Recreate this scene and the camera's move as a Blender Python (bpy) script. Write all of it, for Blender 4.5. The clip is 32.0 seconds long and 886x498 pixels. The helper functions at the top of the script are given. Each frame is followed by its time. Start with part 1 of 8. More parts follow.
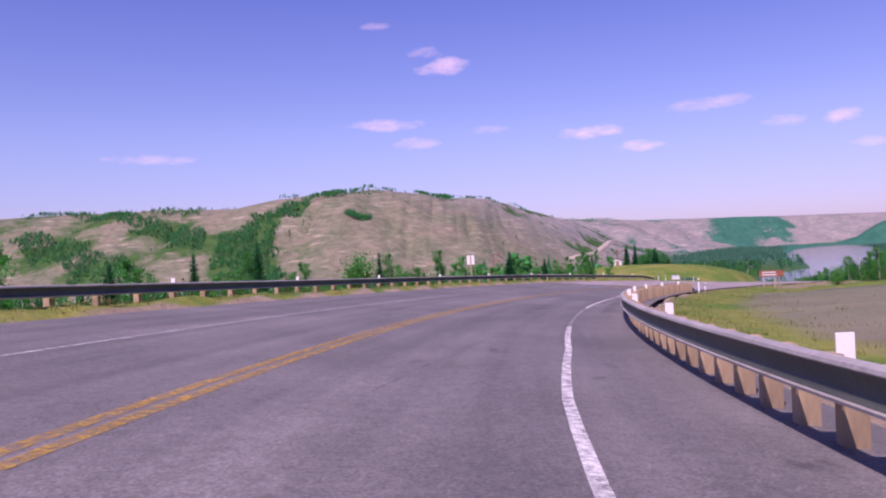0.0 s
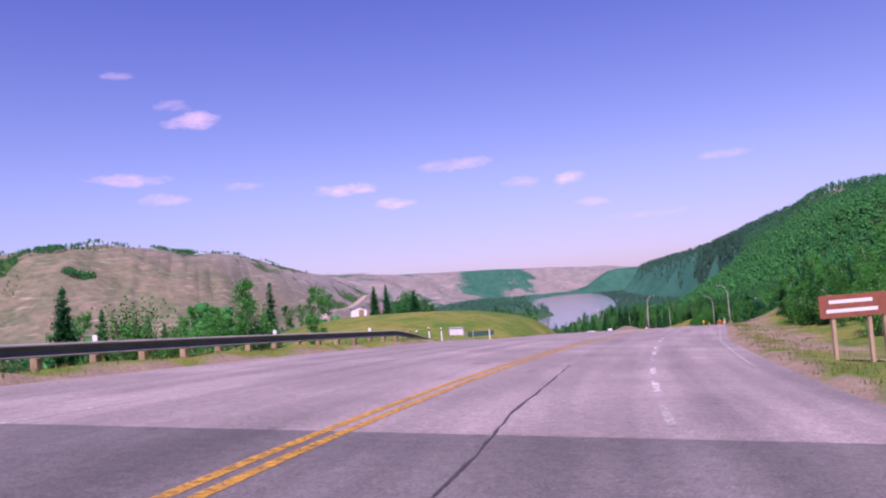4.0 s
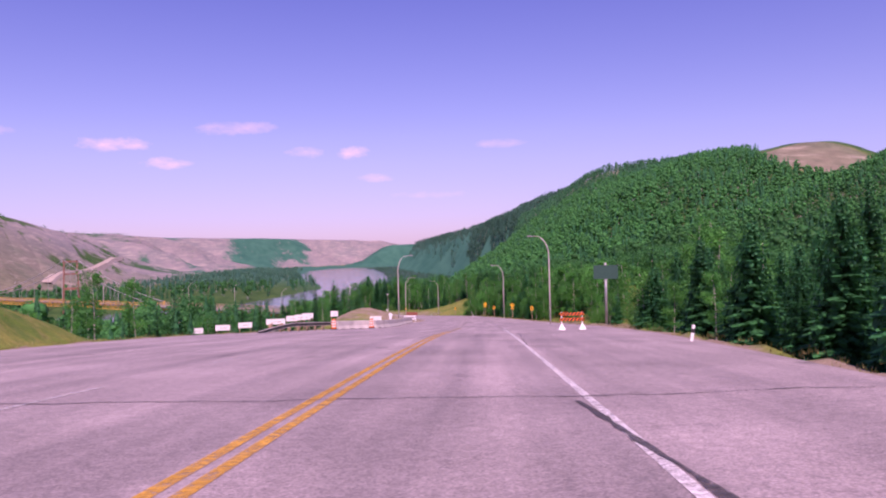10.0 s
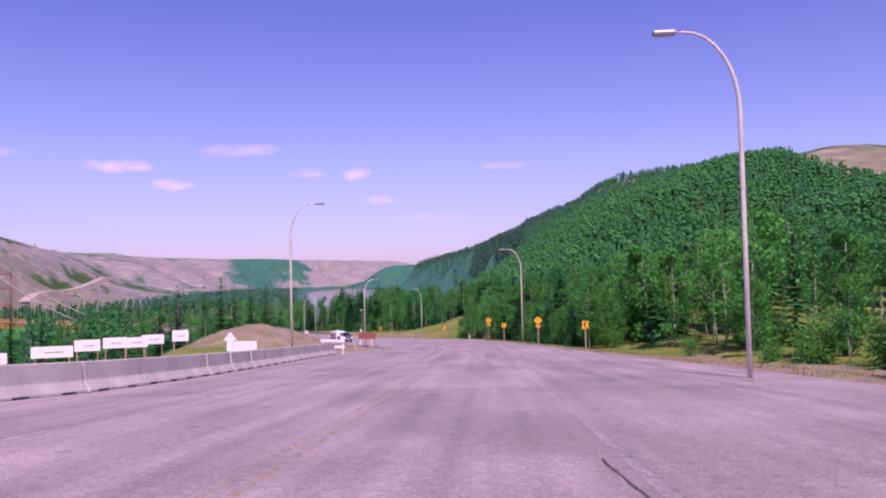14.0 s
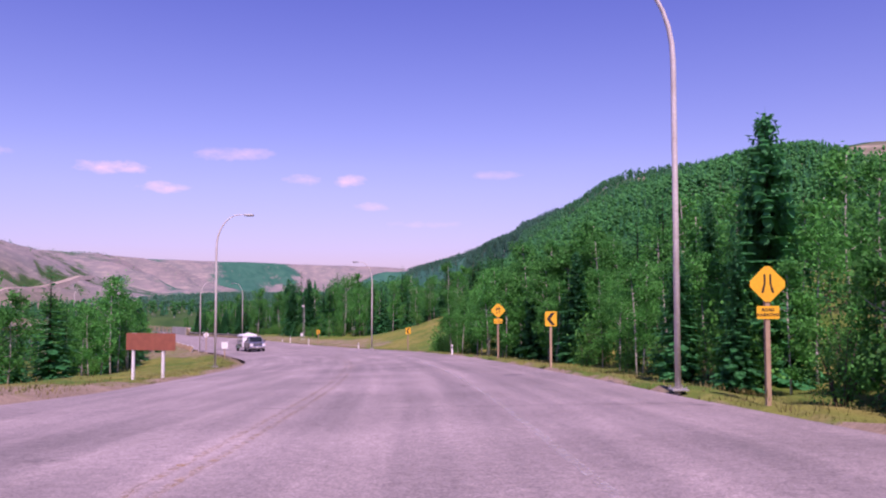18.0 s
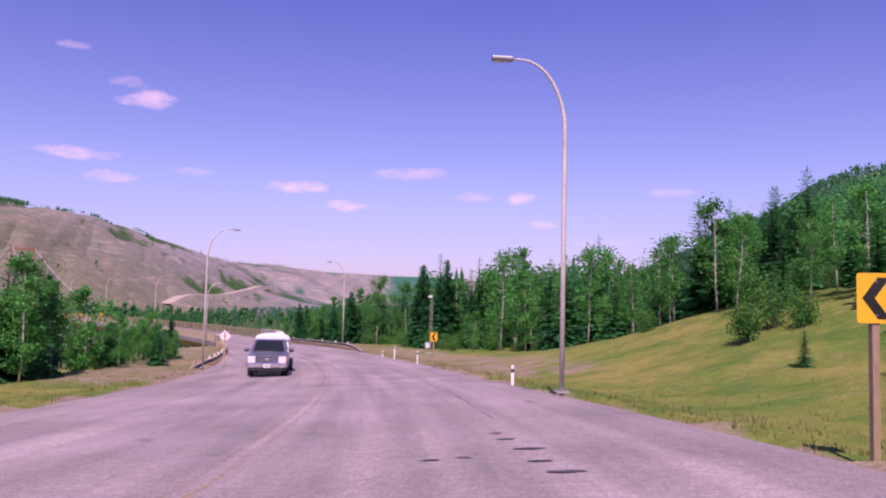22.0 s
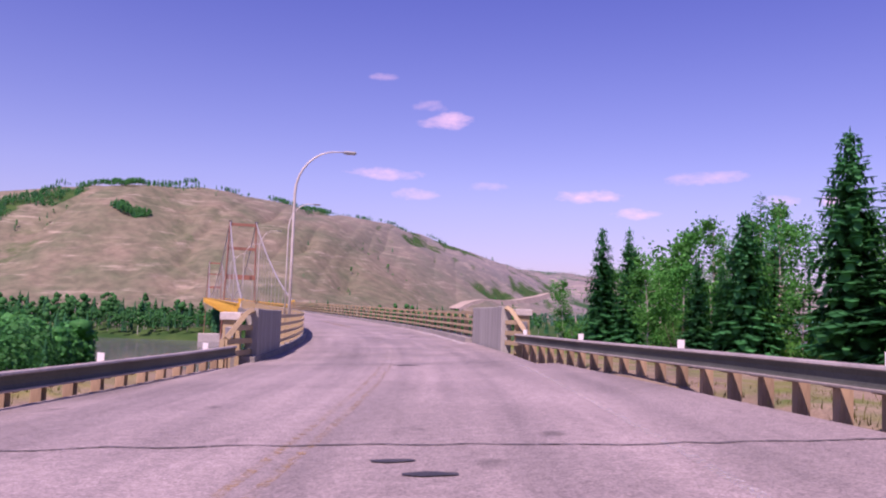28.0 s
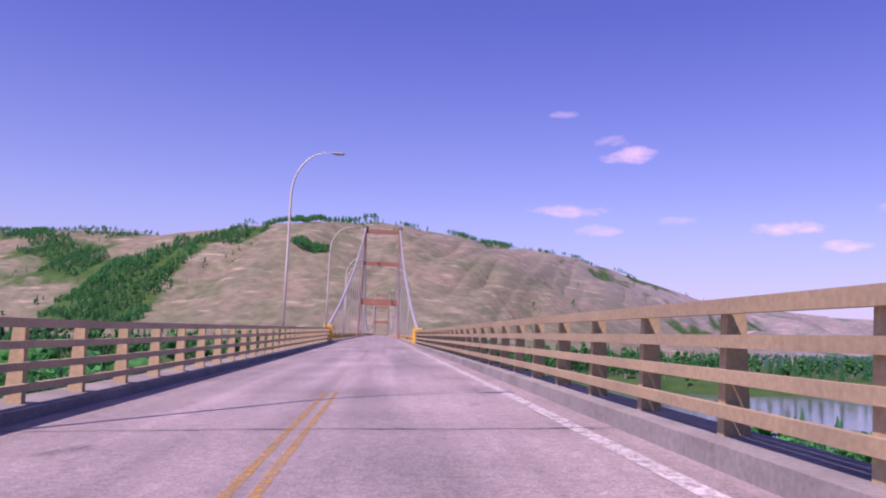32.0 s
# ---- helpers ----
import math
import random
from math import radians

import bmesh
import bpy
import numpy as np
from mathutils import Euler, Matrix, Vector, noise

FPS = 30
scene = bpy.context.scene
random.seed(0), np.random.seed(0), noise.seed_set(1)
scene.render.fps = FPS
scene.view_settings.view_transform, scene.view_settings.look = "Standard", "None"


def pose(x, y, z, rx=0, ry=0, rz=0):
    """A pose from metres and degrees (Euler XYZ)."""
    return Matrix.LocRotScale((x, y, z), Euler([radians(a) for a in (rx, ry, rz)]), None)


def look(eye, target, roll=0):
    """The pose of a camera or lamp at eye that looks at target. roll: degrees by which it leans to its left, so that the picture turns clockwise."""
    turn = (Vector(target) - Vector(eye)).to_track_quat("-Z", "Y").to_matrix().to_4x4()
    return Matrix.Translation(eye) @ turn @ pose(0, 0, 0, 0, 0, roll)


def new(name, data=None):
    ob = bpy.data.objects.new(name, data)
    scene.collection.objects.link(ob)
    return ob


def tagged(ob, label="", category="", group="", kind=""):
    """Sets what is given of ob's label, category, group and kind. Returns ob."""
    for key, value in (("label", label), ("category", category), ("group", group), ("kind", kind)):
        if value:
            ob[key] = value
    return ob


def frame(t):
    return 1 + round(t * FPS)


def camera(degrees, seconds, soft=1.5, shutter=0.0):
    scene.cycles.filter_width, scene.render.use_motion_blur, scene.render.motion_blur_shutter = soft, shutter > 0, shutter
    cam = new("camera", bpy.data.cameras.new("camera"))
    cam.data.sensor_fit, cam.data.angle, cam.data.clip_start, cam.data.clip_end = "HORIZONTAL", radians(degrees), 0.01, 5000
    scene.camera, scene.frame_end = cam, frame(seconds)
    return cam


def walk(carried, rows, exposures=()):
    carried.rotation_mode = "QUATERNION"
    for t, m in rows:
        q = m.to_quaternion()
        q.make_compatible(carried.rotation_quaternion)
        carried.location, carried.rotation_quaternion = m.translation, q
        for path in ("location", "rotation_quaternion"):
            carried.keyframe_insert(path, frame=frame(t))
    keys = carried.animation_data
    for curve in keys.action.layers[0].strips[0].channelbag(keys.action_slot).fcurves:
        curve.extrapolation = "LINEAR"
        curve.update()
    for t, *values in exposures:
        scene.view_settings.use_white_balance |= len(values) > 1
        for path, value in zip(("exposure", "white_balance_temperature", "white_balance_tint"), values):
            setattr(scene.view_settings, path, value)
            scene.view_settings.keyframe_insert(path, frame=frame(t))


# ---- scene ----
cam = camera(59.21, 32.0, soft=2.1)
PATH = [
    (0.0, pose(0.00, 0.00, 1.25, 90.22, 2.62, 0.20)),
    (0.5, pose(0.43, 8.14, 0.93, 91.07, 2.88, -2.58)),
    (1.0, pose(1.40, 16.23, 0.61, 92.53, 2.95, -4.33)),
    (1.5, pose(2.84, 24.24, 0.29, 94.71, 3.23, -6.20)),
    (2.0, pose(4.71, 32.15, -0.02, 95.46, 2.89, -8.75)),
    (2.5, pose(6.98, 39.94, -0.34, 94.79, 3.19, -11.49)),
    (4.5, pose(19.49, 69.78, -1.64, 92.82, 4.51, -19.29)),
    (5.0, pose(23.45, 76.84, -1.99, 92.02, 4.29, -21.95)),
    (5.5, pose(27.71, 83.73, -2.34, 90.69, 3.57, -26.84)),
    (6.0, pose(32.22, 90.47, -2.72, 89.37, 2.40, -29.65)),
    (6.5, pose(36.88, 97.10, -3.10, 89.30, 2.44, -29.73)),
    (7.0, pose(41.57, 103.73, -3.50, 89.39, 1.83, -31.62)),
    (7.5, pose(46.28, 110.34, -3.92, 89.45, 1.79, -31.99)),
    (8.0, pose(51.01, 116.94, -4.34, 89.67, 1.29, -32.94)),
    (8.5, pose(55.75, 123.52, -4.78, 89.75, 0.80, -33.85)),
    (9.0, pose(60.52, 130.04, -5.22, 89.91, 0.71, -33.98)),
    (9.5, pose(65.28, 136.53, -5.67, 89.86, 0.85, -34.08)),
    (10.0, pose(70.00, 143.01, -6.12, 90.56, 1.38, -33.71)),
    (10.5, pose(74.71, 149.46, -6.60, 90.98, 1.50, -33.33)),
    (11.0, pose(79.42, 155.87, -7.11, 91.22, 1.41, -33.37)),
    (11.5, pose(84.14, 162.23, -7.66, 91.52, 1.15, -33.62)),
    (12.0, pose(88.86, 168.56, -8.25, 92.13, 1.20, -33.60)),
    (12.5, pose(93.57, 174.86, -8.87, 92.11, 1.17, -33.63)),
    (13.0, pose(98.31, 181.13, -9.49, 92.16, 1.28, -33.57)),
    (13.5, pose(103.03, 187.41, -10.14, 92.11, 1.47, -33.50)),
    (14.0, pose(107.73, 193.69, -10.79, 92.15, 1.36, -33.47)),
    (14.5, pose(112.40, 199.98, -11.44, 92.12, 1.32, -33.45)),
    (16.5, pose(130.85, 225.23, -13.75, 92.62, 0.13, -34.14)),
    (17.0, pose(135.40, 231.58, -14.27, 92.68, 0.04, -34.11)),
    (17.5, pose(139.89, 237.97, -14.79, 92.77, -0.03, -34.12)),
    (18.0, pose(144.28, 244.43, -15.30, 92.78, 0.06, -34.12)),
    (18.5, pose(148.55, 250.97, -15.81, 92.79, 0.24, -34.15)),
    (19.0, pose(152.68, 257.60, -16.33, 92.90, -0.35, -33.89)),
    (19.5, pose(156.67, 264.32, -16.86, 93.67, -1.12, -32.17)),
    (20.0, pose(160.49, 271.13, -17.41, 93.73, -1.66, -31.64)),
    (20.5, pose(164.16, 278.03, -17.95, 93.44, -1.74, -29.48)),
    (21.0, pose(167.66, 285.02, -18.48, 93.19, -2.41, -27.62)),
    (21.5, pose(170.95, 292.12, -19.01, 93.61, -2.99, -25.63)),
    (22.0, pose(173.96, 299.35, -19.53, 93.96, -1.38, -21.74)),
    (22.5, pose(176.66, 306.71, -20.04, 93.56, 0.25, -17.20)),
    (23.0, pose(179.05, 314.19, -20.54, 93.49, 0.38, -15.92)),
    (23.6, pose(181.59, 323.26, -21.14, 93.77, 0.78, -11.26)),
    (23.8, pose(182.39, 326.31, -21.34, 92.34, 10.58, -9.30)),
    (24.0, pose(183.16, 329.36, -21.53, 87.39, 13.35, -3.42)),
    (24.2, pose(183.90, 332.41, -21.72, 88.16, 8.45, -3.64)),
    (24.4, pose(184.62, 335.48, -21.91, 88.62, 2.94, -8.34)),
    (24.6, pose(185.32, 338.55, -22.09, 89.16, 0.62, -11.09)),
    (25.0, pose(186.65, 344.71, -22.44, 94.24, -1.71, -9.44)),
    (27.5, pose(191.76, 383.83, -24.08, 95.76, -1.00, -2.44)),
    (28.0, pose(192.06, 391.75, -24.31, 94.06, -2.02, -0.59)),
    (28.5, pose(192.15, 399.69, -24.50, 94.87, -2.22, 0.39)),
    (29.0, pose(192.08, 407.67, -24.68, 95.60, -2.46, 1.10)),
    (29.5, pose(191.89, 415.68, -24.82, 96.13, -3.09, 5.42)),
    (30.0, pose(191.50, 423.70, -24.94, 95.33, -2.76, 9.22)),
    (30.5, pose(190.85, 431.74, -25.04, 95.42, -2.85, 9.17)),
    (31.0, pose(189.88, 439.78, -25.12, 95.64, -2.82, 9.50)),
    (31.5, pose(188.46, 447.78, -25.18, 95.93, -2.63, 10.72)),
    (32.0, pose(186.45, 455.71, -25.22, 96.38, -2.26, 12.83)),
]
walk(cam, PATH, exposures=((0.0, 0.20, 6400, 47), (2.5, 0.28, 6400, 46), (5.0, 0.20, 6550, 57), (6.0, 0.24, 6800, 67), (9.0, 0.23, 6950, 67), (13.0, 0.22, 6550, 57), (21.0, 0.22, 6700, 56), (24.0, 0.22, 6900, 54), (28.0, 0.25, 6850, 54), (30.0, 0.28, 6950, 61), (32.0, 0.26, 6500, 52)))

# ---- world, sun ----
SUN_AZ = 205.0       # degrees clockwise from +y, where the sun stands
SUN_EL = 54.0
world = bpy.data.worlds.new("sky")
scene.world = world
world.use_nodes = True
wt = world.node_tree
wt.nodes.clear()


def wmath(op, a, b=None, clamp=False):
    n = wt.nodes.new("ShaderNodeMath")
    n.operation, n.use_clamp = op, clamp
    for i, v in enumerate((a, b)):
        if v is None:
            continue
        if isinstance(v, (int, float)):
            n.inputs[i].default_value = v
        else:
            wt.links.new(v, n.inputs[i])
    return n.outputs[0]


def build_sky():
    sky = wt.nodes.new("ShaderNodeTexSky")
    sky.sky_type, sky.sun_disc = "NISHITA", False
    sky.sun_elevation, sky.sun_rotation = radians(SUN_EL), radians(SUN_AZ)
    sky.air_density, sky.dust_density, sky.ozone_density = 1.0, 0.5, 2.0
    co = wt.nodes.new("ShaderNodeTexCoord")
    sep = wt.nodes.new("ShaderNodeSeparateXYZ")
    wt.links.new(co.outputs["Generated"], sep.inputs[0])
    az = wmath("ARCTAN2", wmath("MULTIPLY", sep.outputs[0], -1.0), sep.outputs[1])
    el = wmath("ARCSINE", sep.outputs[2])
    wisp = wt.nodes.new("ShaderNodeTexNoise")
    wisp.inputs["Scale"].default_value, wisp.inputs["Detail"].default_value = 26.0, 6.0
    wisp.inputs["Roughness"].default_value = 0.62
    stretch = wt.nodes.new("ShaderNodeMapping")
    stretch.inputs["Scale"].default_value = (1.0, 1.0, 2.4)
    wt.links.new(co.outputs["Generated"], stretch.inputs[0])
    wt.links.new(stretch.outputs[0], wisp.inputs["Vector"])
    ragged = wmath("MULTIPLY", wmath("SUBTRACT", wisp.outputs["Fac"], 0.5), 4.6)
    total = None
    # fair-weather clouds: bearing to the left of +y, height, half width, half height in degrees, density
    for a, e, wa, we, dens in CLOUDS:
        wa, we = wa * 1.1, we * 0.95
        p = wmath("DIVIDE", wmath("SUBTRACT", az, radians(a)), radians(wa))
        q = wmath("DIVIDE", wmath("SUBTRACT", el, radians(e)), radians(we))
        r2 = wmath("ADD", wmath("MULTIPLY", p, p), wmath("MULTIPLY", q, q))
        m = wmath("SUBTRACT", 1.0, r2)
        m = wmath("ADD", m, ragged)
        m = wmath("MULTIPLY", wmath("MULTIPLY", m, 0.50, clamp=True), dens * 0.85)
        total = m if total is None else wmath("MAXIMUM", total, m)
    mix = wt.nodes.new("ShaderNodeMixRGB")
    wt.links.new(total, mix.inputs[0])
    # the sky deepens towards the zenith
    deep = wt.nodes.new("ShaderNodeMixRGB")
    deep.blend_type = "MULTIPLY"
    deep.inputs[2].default_value = SKY_DEEP
    wt.links.new(wmath("MULTIPLY", wmath("SUBTRACT", el, radians(7.0)), 3.6, clamp=True), deep.inputs[0])
    low = wt.nodes.new("ShaderNodeMixRGB")
    low.blend_type = "MULTIPLY"
    low.inputs[0].default_value = 1.0
    low.inputs[2].default_value = SKY_HUE
    wt.links.new(sky.outputs[0], low.inputs[1])
    # summer haze greys the lowest band
    rim = wt.nodes.new("ShaderNodeMixRGB")
    rim.blend_type = "MULTIPLY"
    rim.inputs[2].default_value = SKY_RIM
    wt.links.new(wmath("SUBTRACT", 1.0, wmath("MULTIPLY", el, 6.5), clamp=True), rim.inputs[0])
    wt.links.new(low.outputs[0], rim.inputs[1])
    wt.links.new(rim.outputs[0], deep.inputs[1])
    zenith = wt.nodes.new("ShaderNodeMixRGB")
    zenith.blend_type = "MULTIPLY"
    zenith.inputs[2].default_value = SKY_ZENITH
    wt.links.new(wmath("MULTIPLY", wmath("SUBTRACT", el, radians(16.0)), 1.2, clamp=True), zenith.inputs[0])
    wt.links.new(deep.outputs[0], zenith.inputs[1])
    wt.links.new(zenith.outputs[0], mix.inputs[1])
    mix.inputs[2].default_value = CLOUD_WHITE
    bg = wt.nodes.new("ShaderNodeBackground")
    bg.inputs[1].default_value = SKY_STRENGTH
    wt.links.new(mix.outputs[0], bg.inputs[0])
    out = wt.nodes.new("ShaderNodeOutputWorld")
    wt.links.new(bg.outputs[0], out.inputs[0])


SKY_STRENGTH = 0.12
SKY_DEEP = (0.70, 0.74, 1.06, 1)
SKY_ZENITH = (0.74, 0.80, 0.92, 1)
SKY_RIM = (0.80, 0.78, 0.90, 1)
SKY_HUE = (0.80, 0.76, 0.98, 1)
CLOUD_WHITE = (8.4, 6.2, 6.9, 1)
CLOUDS = ((-10.9, 8.1, 2.2, 0.55, 0.9), (-14.1, 6.9, 2.0, 0.42, 0.8), (-19.3, 9.4, 2.6, 0.5, 0.55),
          (-23.9, 7.7, 1.3, 0.45, 0.6), (-27.2, 7.7, 1.3, 0.5, 0.85), (-0.5, 13.3, 1.8, 0.7, 0.9),
          (0.9, 14.4, 1.2, 0.45, 0.55), (4.2, 9.4, 2.4, 0.55, 0.75), (1.7, 8.0, 1.5, 0.5, 0.6),
          (-3.4, 8.7, 1.5, 0.35, 0.4), (-28.8, 5.9, 1.3, 0.35, 0.5), (20.5, 7.2, 2.4, 0.4, 0.5),
          (-33.0, 4.6, 2.6, 0.3, 0.3), (4.4, 16.3, 1.0, 0.3, 0.4), (-38.0, 8.2, 1.6, 0.4, 0.35))
build_sky()
sun = bpy.data.lights.new("sun", "SUN")
sun.energy, sun.angle, sun.color = 4.8, radians(0.6), (1.0, 0.93, 0.84)
sun_ob = new("sun", sun)
_a, _e = radians(SUN_AZ), radians(SUN_EL)
sun_ob.matrix_world = look((100 * math.sin(_a) * math.cos(_e), 100 * math.cos(_a) * math.cos(_e), 100 * math.sin(_e)), (0, 0, 0))

# ---- materials ----
MATS = {}


def material(name, base, second=None, scale=4.0, fine=60.0, rough=0.85, metal=0.0, bump=0.2, spread=0.5, vary=0.0, coords="Object", stretch=(1, 1, 1), fine_amount=0.35, bump_dist=0.02):
    """A surface of two colours mixed at two scales, with fine relief. vary: brightness by object."""
    m = bpy.data.materials.new(name)
    m.use_nodes = True
    nt = m.node_tree
    b = nt.nodes["Principled BSDF"]
    b.inputs["Roughness"].default_value, b.inputs["Metallic"].default_value = rough, metal
    tc = nt.nodes.new("ShaderNodeTexCoord")
    mp = nt.nodes.new("ShaderNodeMapping")
    mp.inputs["Scale"].default_value = stretch
    nt.links.new(tc.outputs[coords], mp.inputs[0])
    big, small = nt.nodes.new("ShaderNodeTexNoise"), nt.nodes.new("ShaderNodeTexNoise")
    for n, s, d in ((big, scale, 4.0), (small, fine, 3.0)):
        n.inputs["Scale"].default_value, n.inputs["Detail"].default_value = s, d
        nt.links.new(mp.outputs[0], n.inputs["Vector"])
    ramp = nt.nodes.new("ShaderNodeValToRGB")
    ramp.color_ramp.elements[0].position, ramp.color_ramp.elements[1].position = 0.5 - spread * 0.3, 0.5 + spread * 0.3
    second = second or tuple(c * 0.7 for c in base)
    ramp.color_ramp.elements[0].color, ramp.color_ramp.elements[1].color = (*base, 1), (*second, 1)
    nt.links.new(big.outputs["Fac"], ramp.inputs[0])
    grain = nt.nodes.new("ShaderNodeMixRGB")
    grain.blend_type = "OVERLAY"
    grain.inputs[0].default_value = fine_amount
    nt.links.new(ramp.outputs[0], grain.inputs[1])
    nt.links.new(small.outputs["Fac"], grain.inputs[2])
    last = grain.outputs[0]
    if vary:
        info, hsv = nt.nodes.new("ShaderNodeObjectInfo"), nt.nodes.new("ShaderNodeHueSaturation")
        span = nt.nodes.new("ShaderNodeMapRange")
        span.inputs[3].default_value, span.inputs[4].default_value = 1 - vary, 1 + vary
        nt.links.new(info.outputs["Random"], span.inputs[0])
        nt.links.new(span.outputs[0], hsv.inputs["Value"])
        nt.links.new(last, hsv.inputs["Color"])
        last = hsv.outputs[0]
    nt.links.new(last, b.inputs["Base Color"])
    if bump:
        bp = nt.nodes.new("ShaderNodeBump")
        bp.inputs["Strength"].default_value, bp.inputs["Distance"].default_value = bump, bump_dist
        nt.links.new(small.outputs["Fac"], bp.inputs["Height"])
        nt.links.new(bp.outputs[0], b.inputs["Normal"])
    MATS[name] = m
    return m


def chip_seal(m, streaks=True):
    """Adds loose light and dark chips, and polish and drip streaks that run along the lane (UV: metres across, along)."""
    nt = m.node_tree
    b = nt.nodes["Principled BSDF"]
    uv = nt.nodes.new("ShaderNodeUVMap")

    def layer(scale, size, detail, lo, hi, dark, light, cells=False):
        mp = nt.nodes.new("ShaderNodeMapping")
        mp.inputs["Scale"].default_value = scale
        nt.links.new(uv.outputs[0], mp.inputs[0])
        n = nt.nodes.new("ShaderNodeTexVoronoi" if cells else "ShaderNodeTexNoise")
        n.inputs["Scale"].default_value = size
        if not cells:
            n.inputs["Detail"].default_value = detail
        nt.links.new(mp.outputs[0], n.inputs["Vector"])
        src = n.outputs["Fac"] if not cells else n.outputs["Color"]
        ramp = nt.nodes.new("ShaderNodeValToRGB")
        ramp.color_ramp.elements[0].position, ramp.color_ramp.elements[1].position = lo, hi
        ramp.color_ramp.elements[0].color, ramp.color_ramp.elements[1].color = (*dark, 1), (*light, 1)
        nt.links.new(src, ramp.inputs[0])
        mul = nt.nodes.new("ShaderNodeMixRGB")
        mul.blend_type, mul.inputs[0].default_value = "MULTIPLY", 1.0
        nt.links.new(b.inputs["Base Color"].links[0].from_socket, mul.inputs[1])
        nt.links.new(ramp.outputs[0], mul.inputs[2])
        nt.links.new(mul.outputs[0], b.inputs["Base Color"])

    layer((1, 1, 1), 46.0, 0, 0.15, 0.85, (0.74, 0.74, 0.74), (1.22, 1.21, 1.20), True)
    layer((1, 1, 1), 6.0, 8.0, 0.34, 0.68, (0.87, 0.87, 0.87), (1.10, 1.09, 1.09))
    layer((1.5, 0.045, 1), 1.0, 5.0, 0.32, 0.66, (0.76, 0.76, 0.77), (1.12, 1.1, 1.1))
    layer((0.42, 0.10, 1), 1.0, 6.0, 0.30, 0.60, (0.80, 0.81, 0.80), (1.06, 1.05, 1.05))
    # small dark spots of bitumen
    layer((1, 0.6, 1), 1.1, 7.0, 0.26, 0.34, (0.52, 0.54, 0.53), (1, 1, 1))
    return m


def asphalt_material():
    """Old chip-seal."""
    return chip_seal(material("asphalt", (0.345, 0.300, 0.290), (0.270, 0.236, 0.228), scale=0.35, fine=38.0, rough=0.80, bump=0.5, fine_amount=0.5, bump_dist=0.014))


def worn_paint(name, colour, wear=0.5):
    """Road paint rubbed through to the asphalt."""
    m = material(name, colour, tuple(c * 0.8 for c in colour), scale=1.2, fine=30.0, rough=0.7, bump=0.3)
    nt = m.node_tree
    b = nt.nodes["Principled BSDF"]
    tc = nt.nodes.new("ShaderNodeTexCoord")
    n = nt.nodes.new("ShaderNodeTexNoise")
    n.inputs["Scale"].default_value, n.inputs["Detail"].default_value, n.inputs["Roughness"].default_value = 9.0, 8.0, 0.8
    nt.links.new(tc.outputs["Object"], n.inputs["Vector"])
    ramp = nt.nodes.new("ShaderNodeValToRGB")
    ramp.color_ramp.elements[0].position, ramp.color_ramp.elements[1].position = wear - 0.13, wear + 0.13
    nt.links.new(n.outputs["Fac"], ramp.inputs[0])
    clear, mix = nt.nodes.new("ShaderNodeBsdfTransparent"), nt.nodes.new("ShaderNodeMixShader")
    nt.links.new(ramp.outputs[0], mix.inputs[0])
    nt.links.new(clear.outputs[0], mix.inputs[1])
    nt.links.new(b.outputs[0], mix.inputs[2])
    nt.links.new(mix.outputs[0], nt.nodes["Material Output"].inputs[0])
    return m


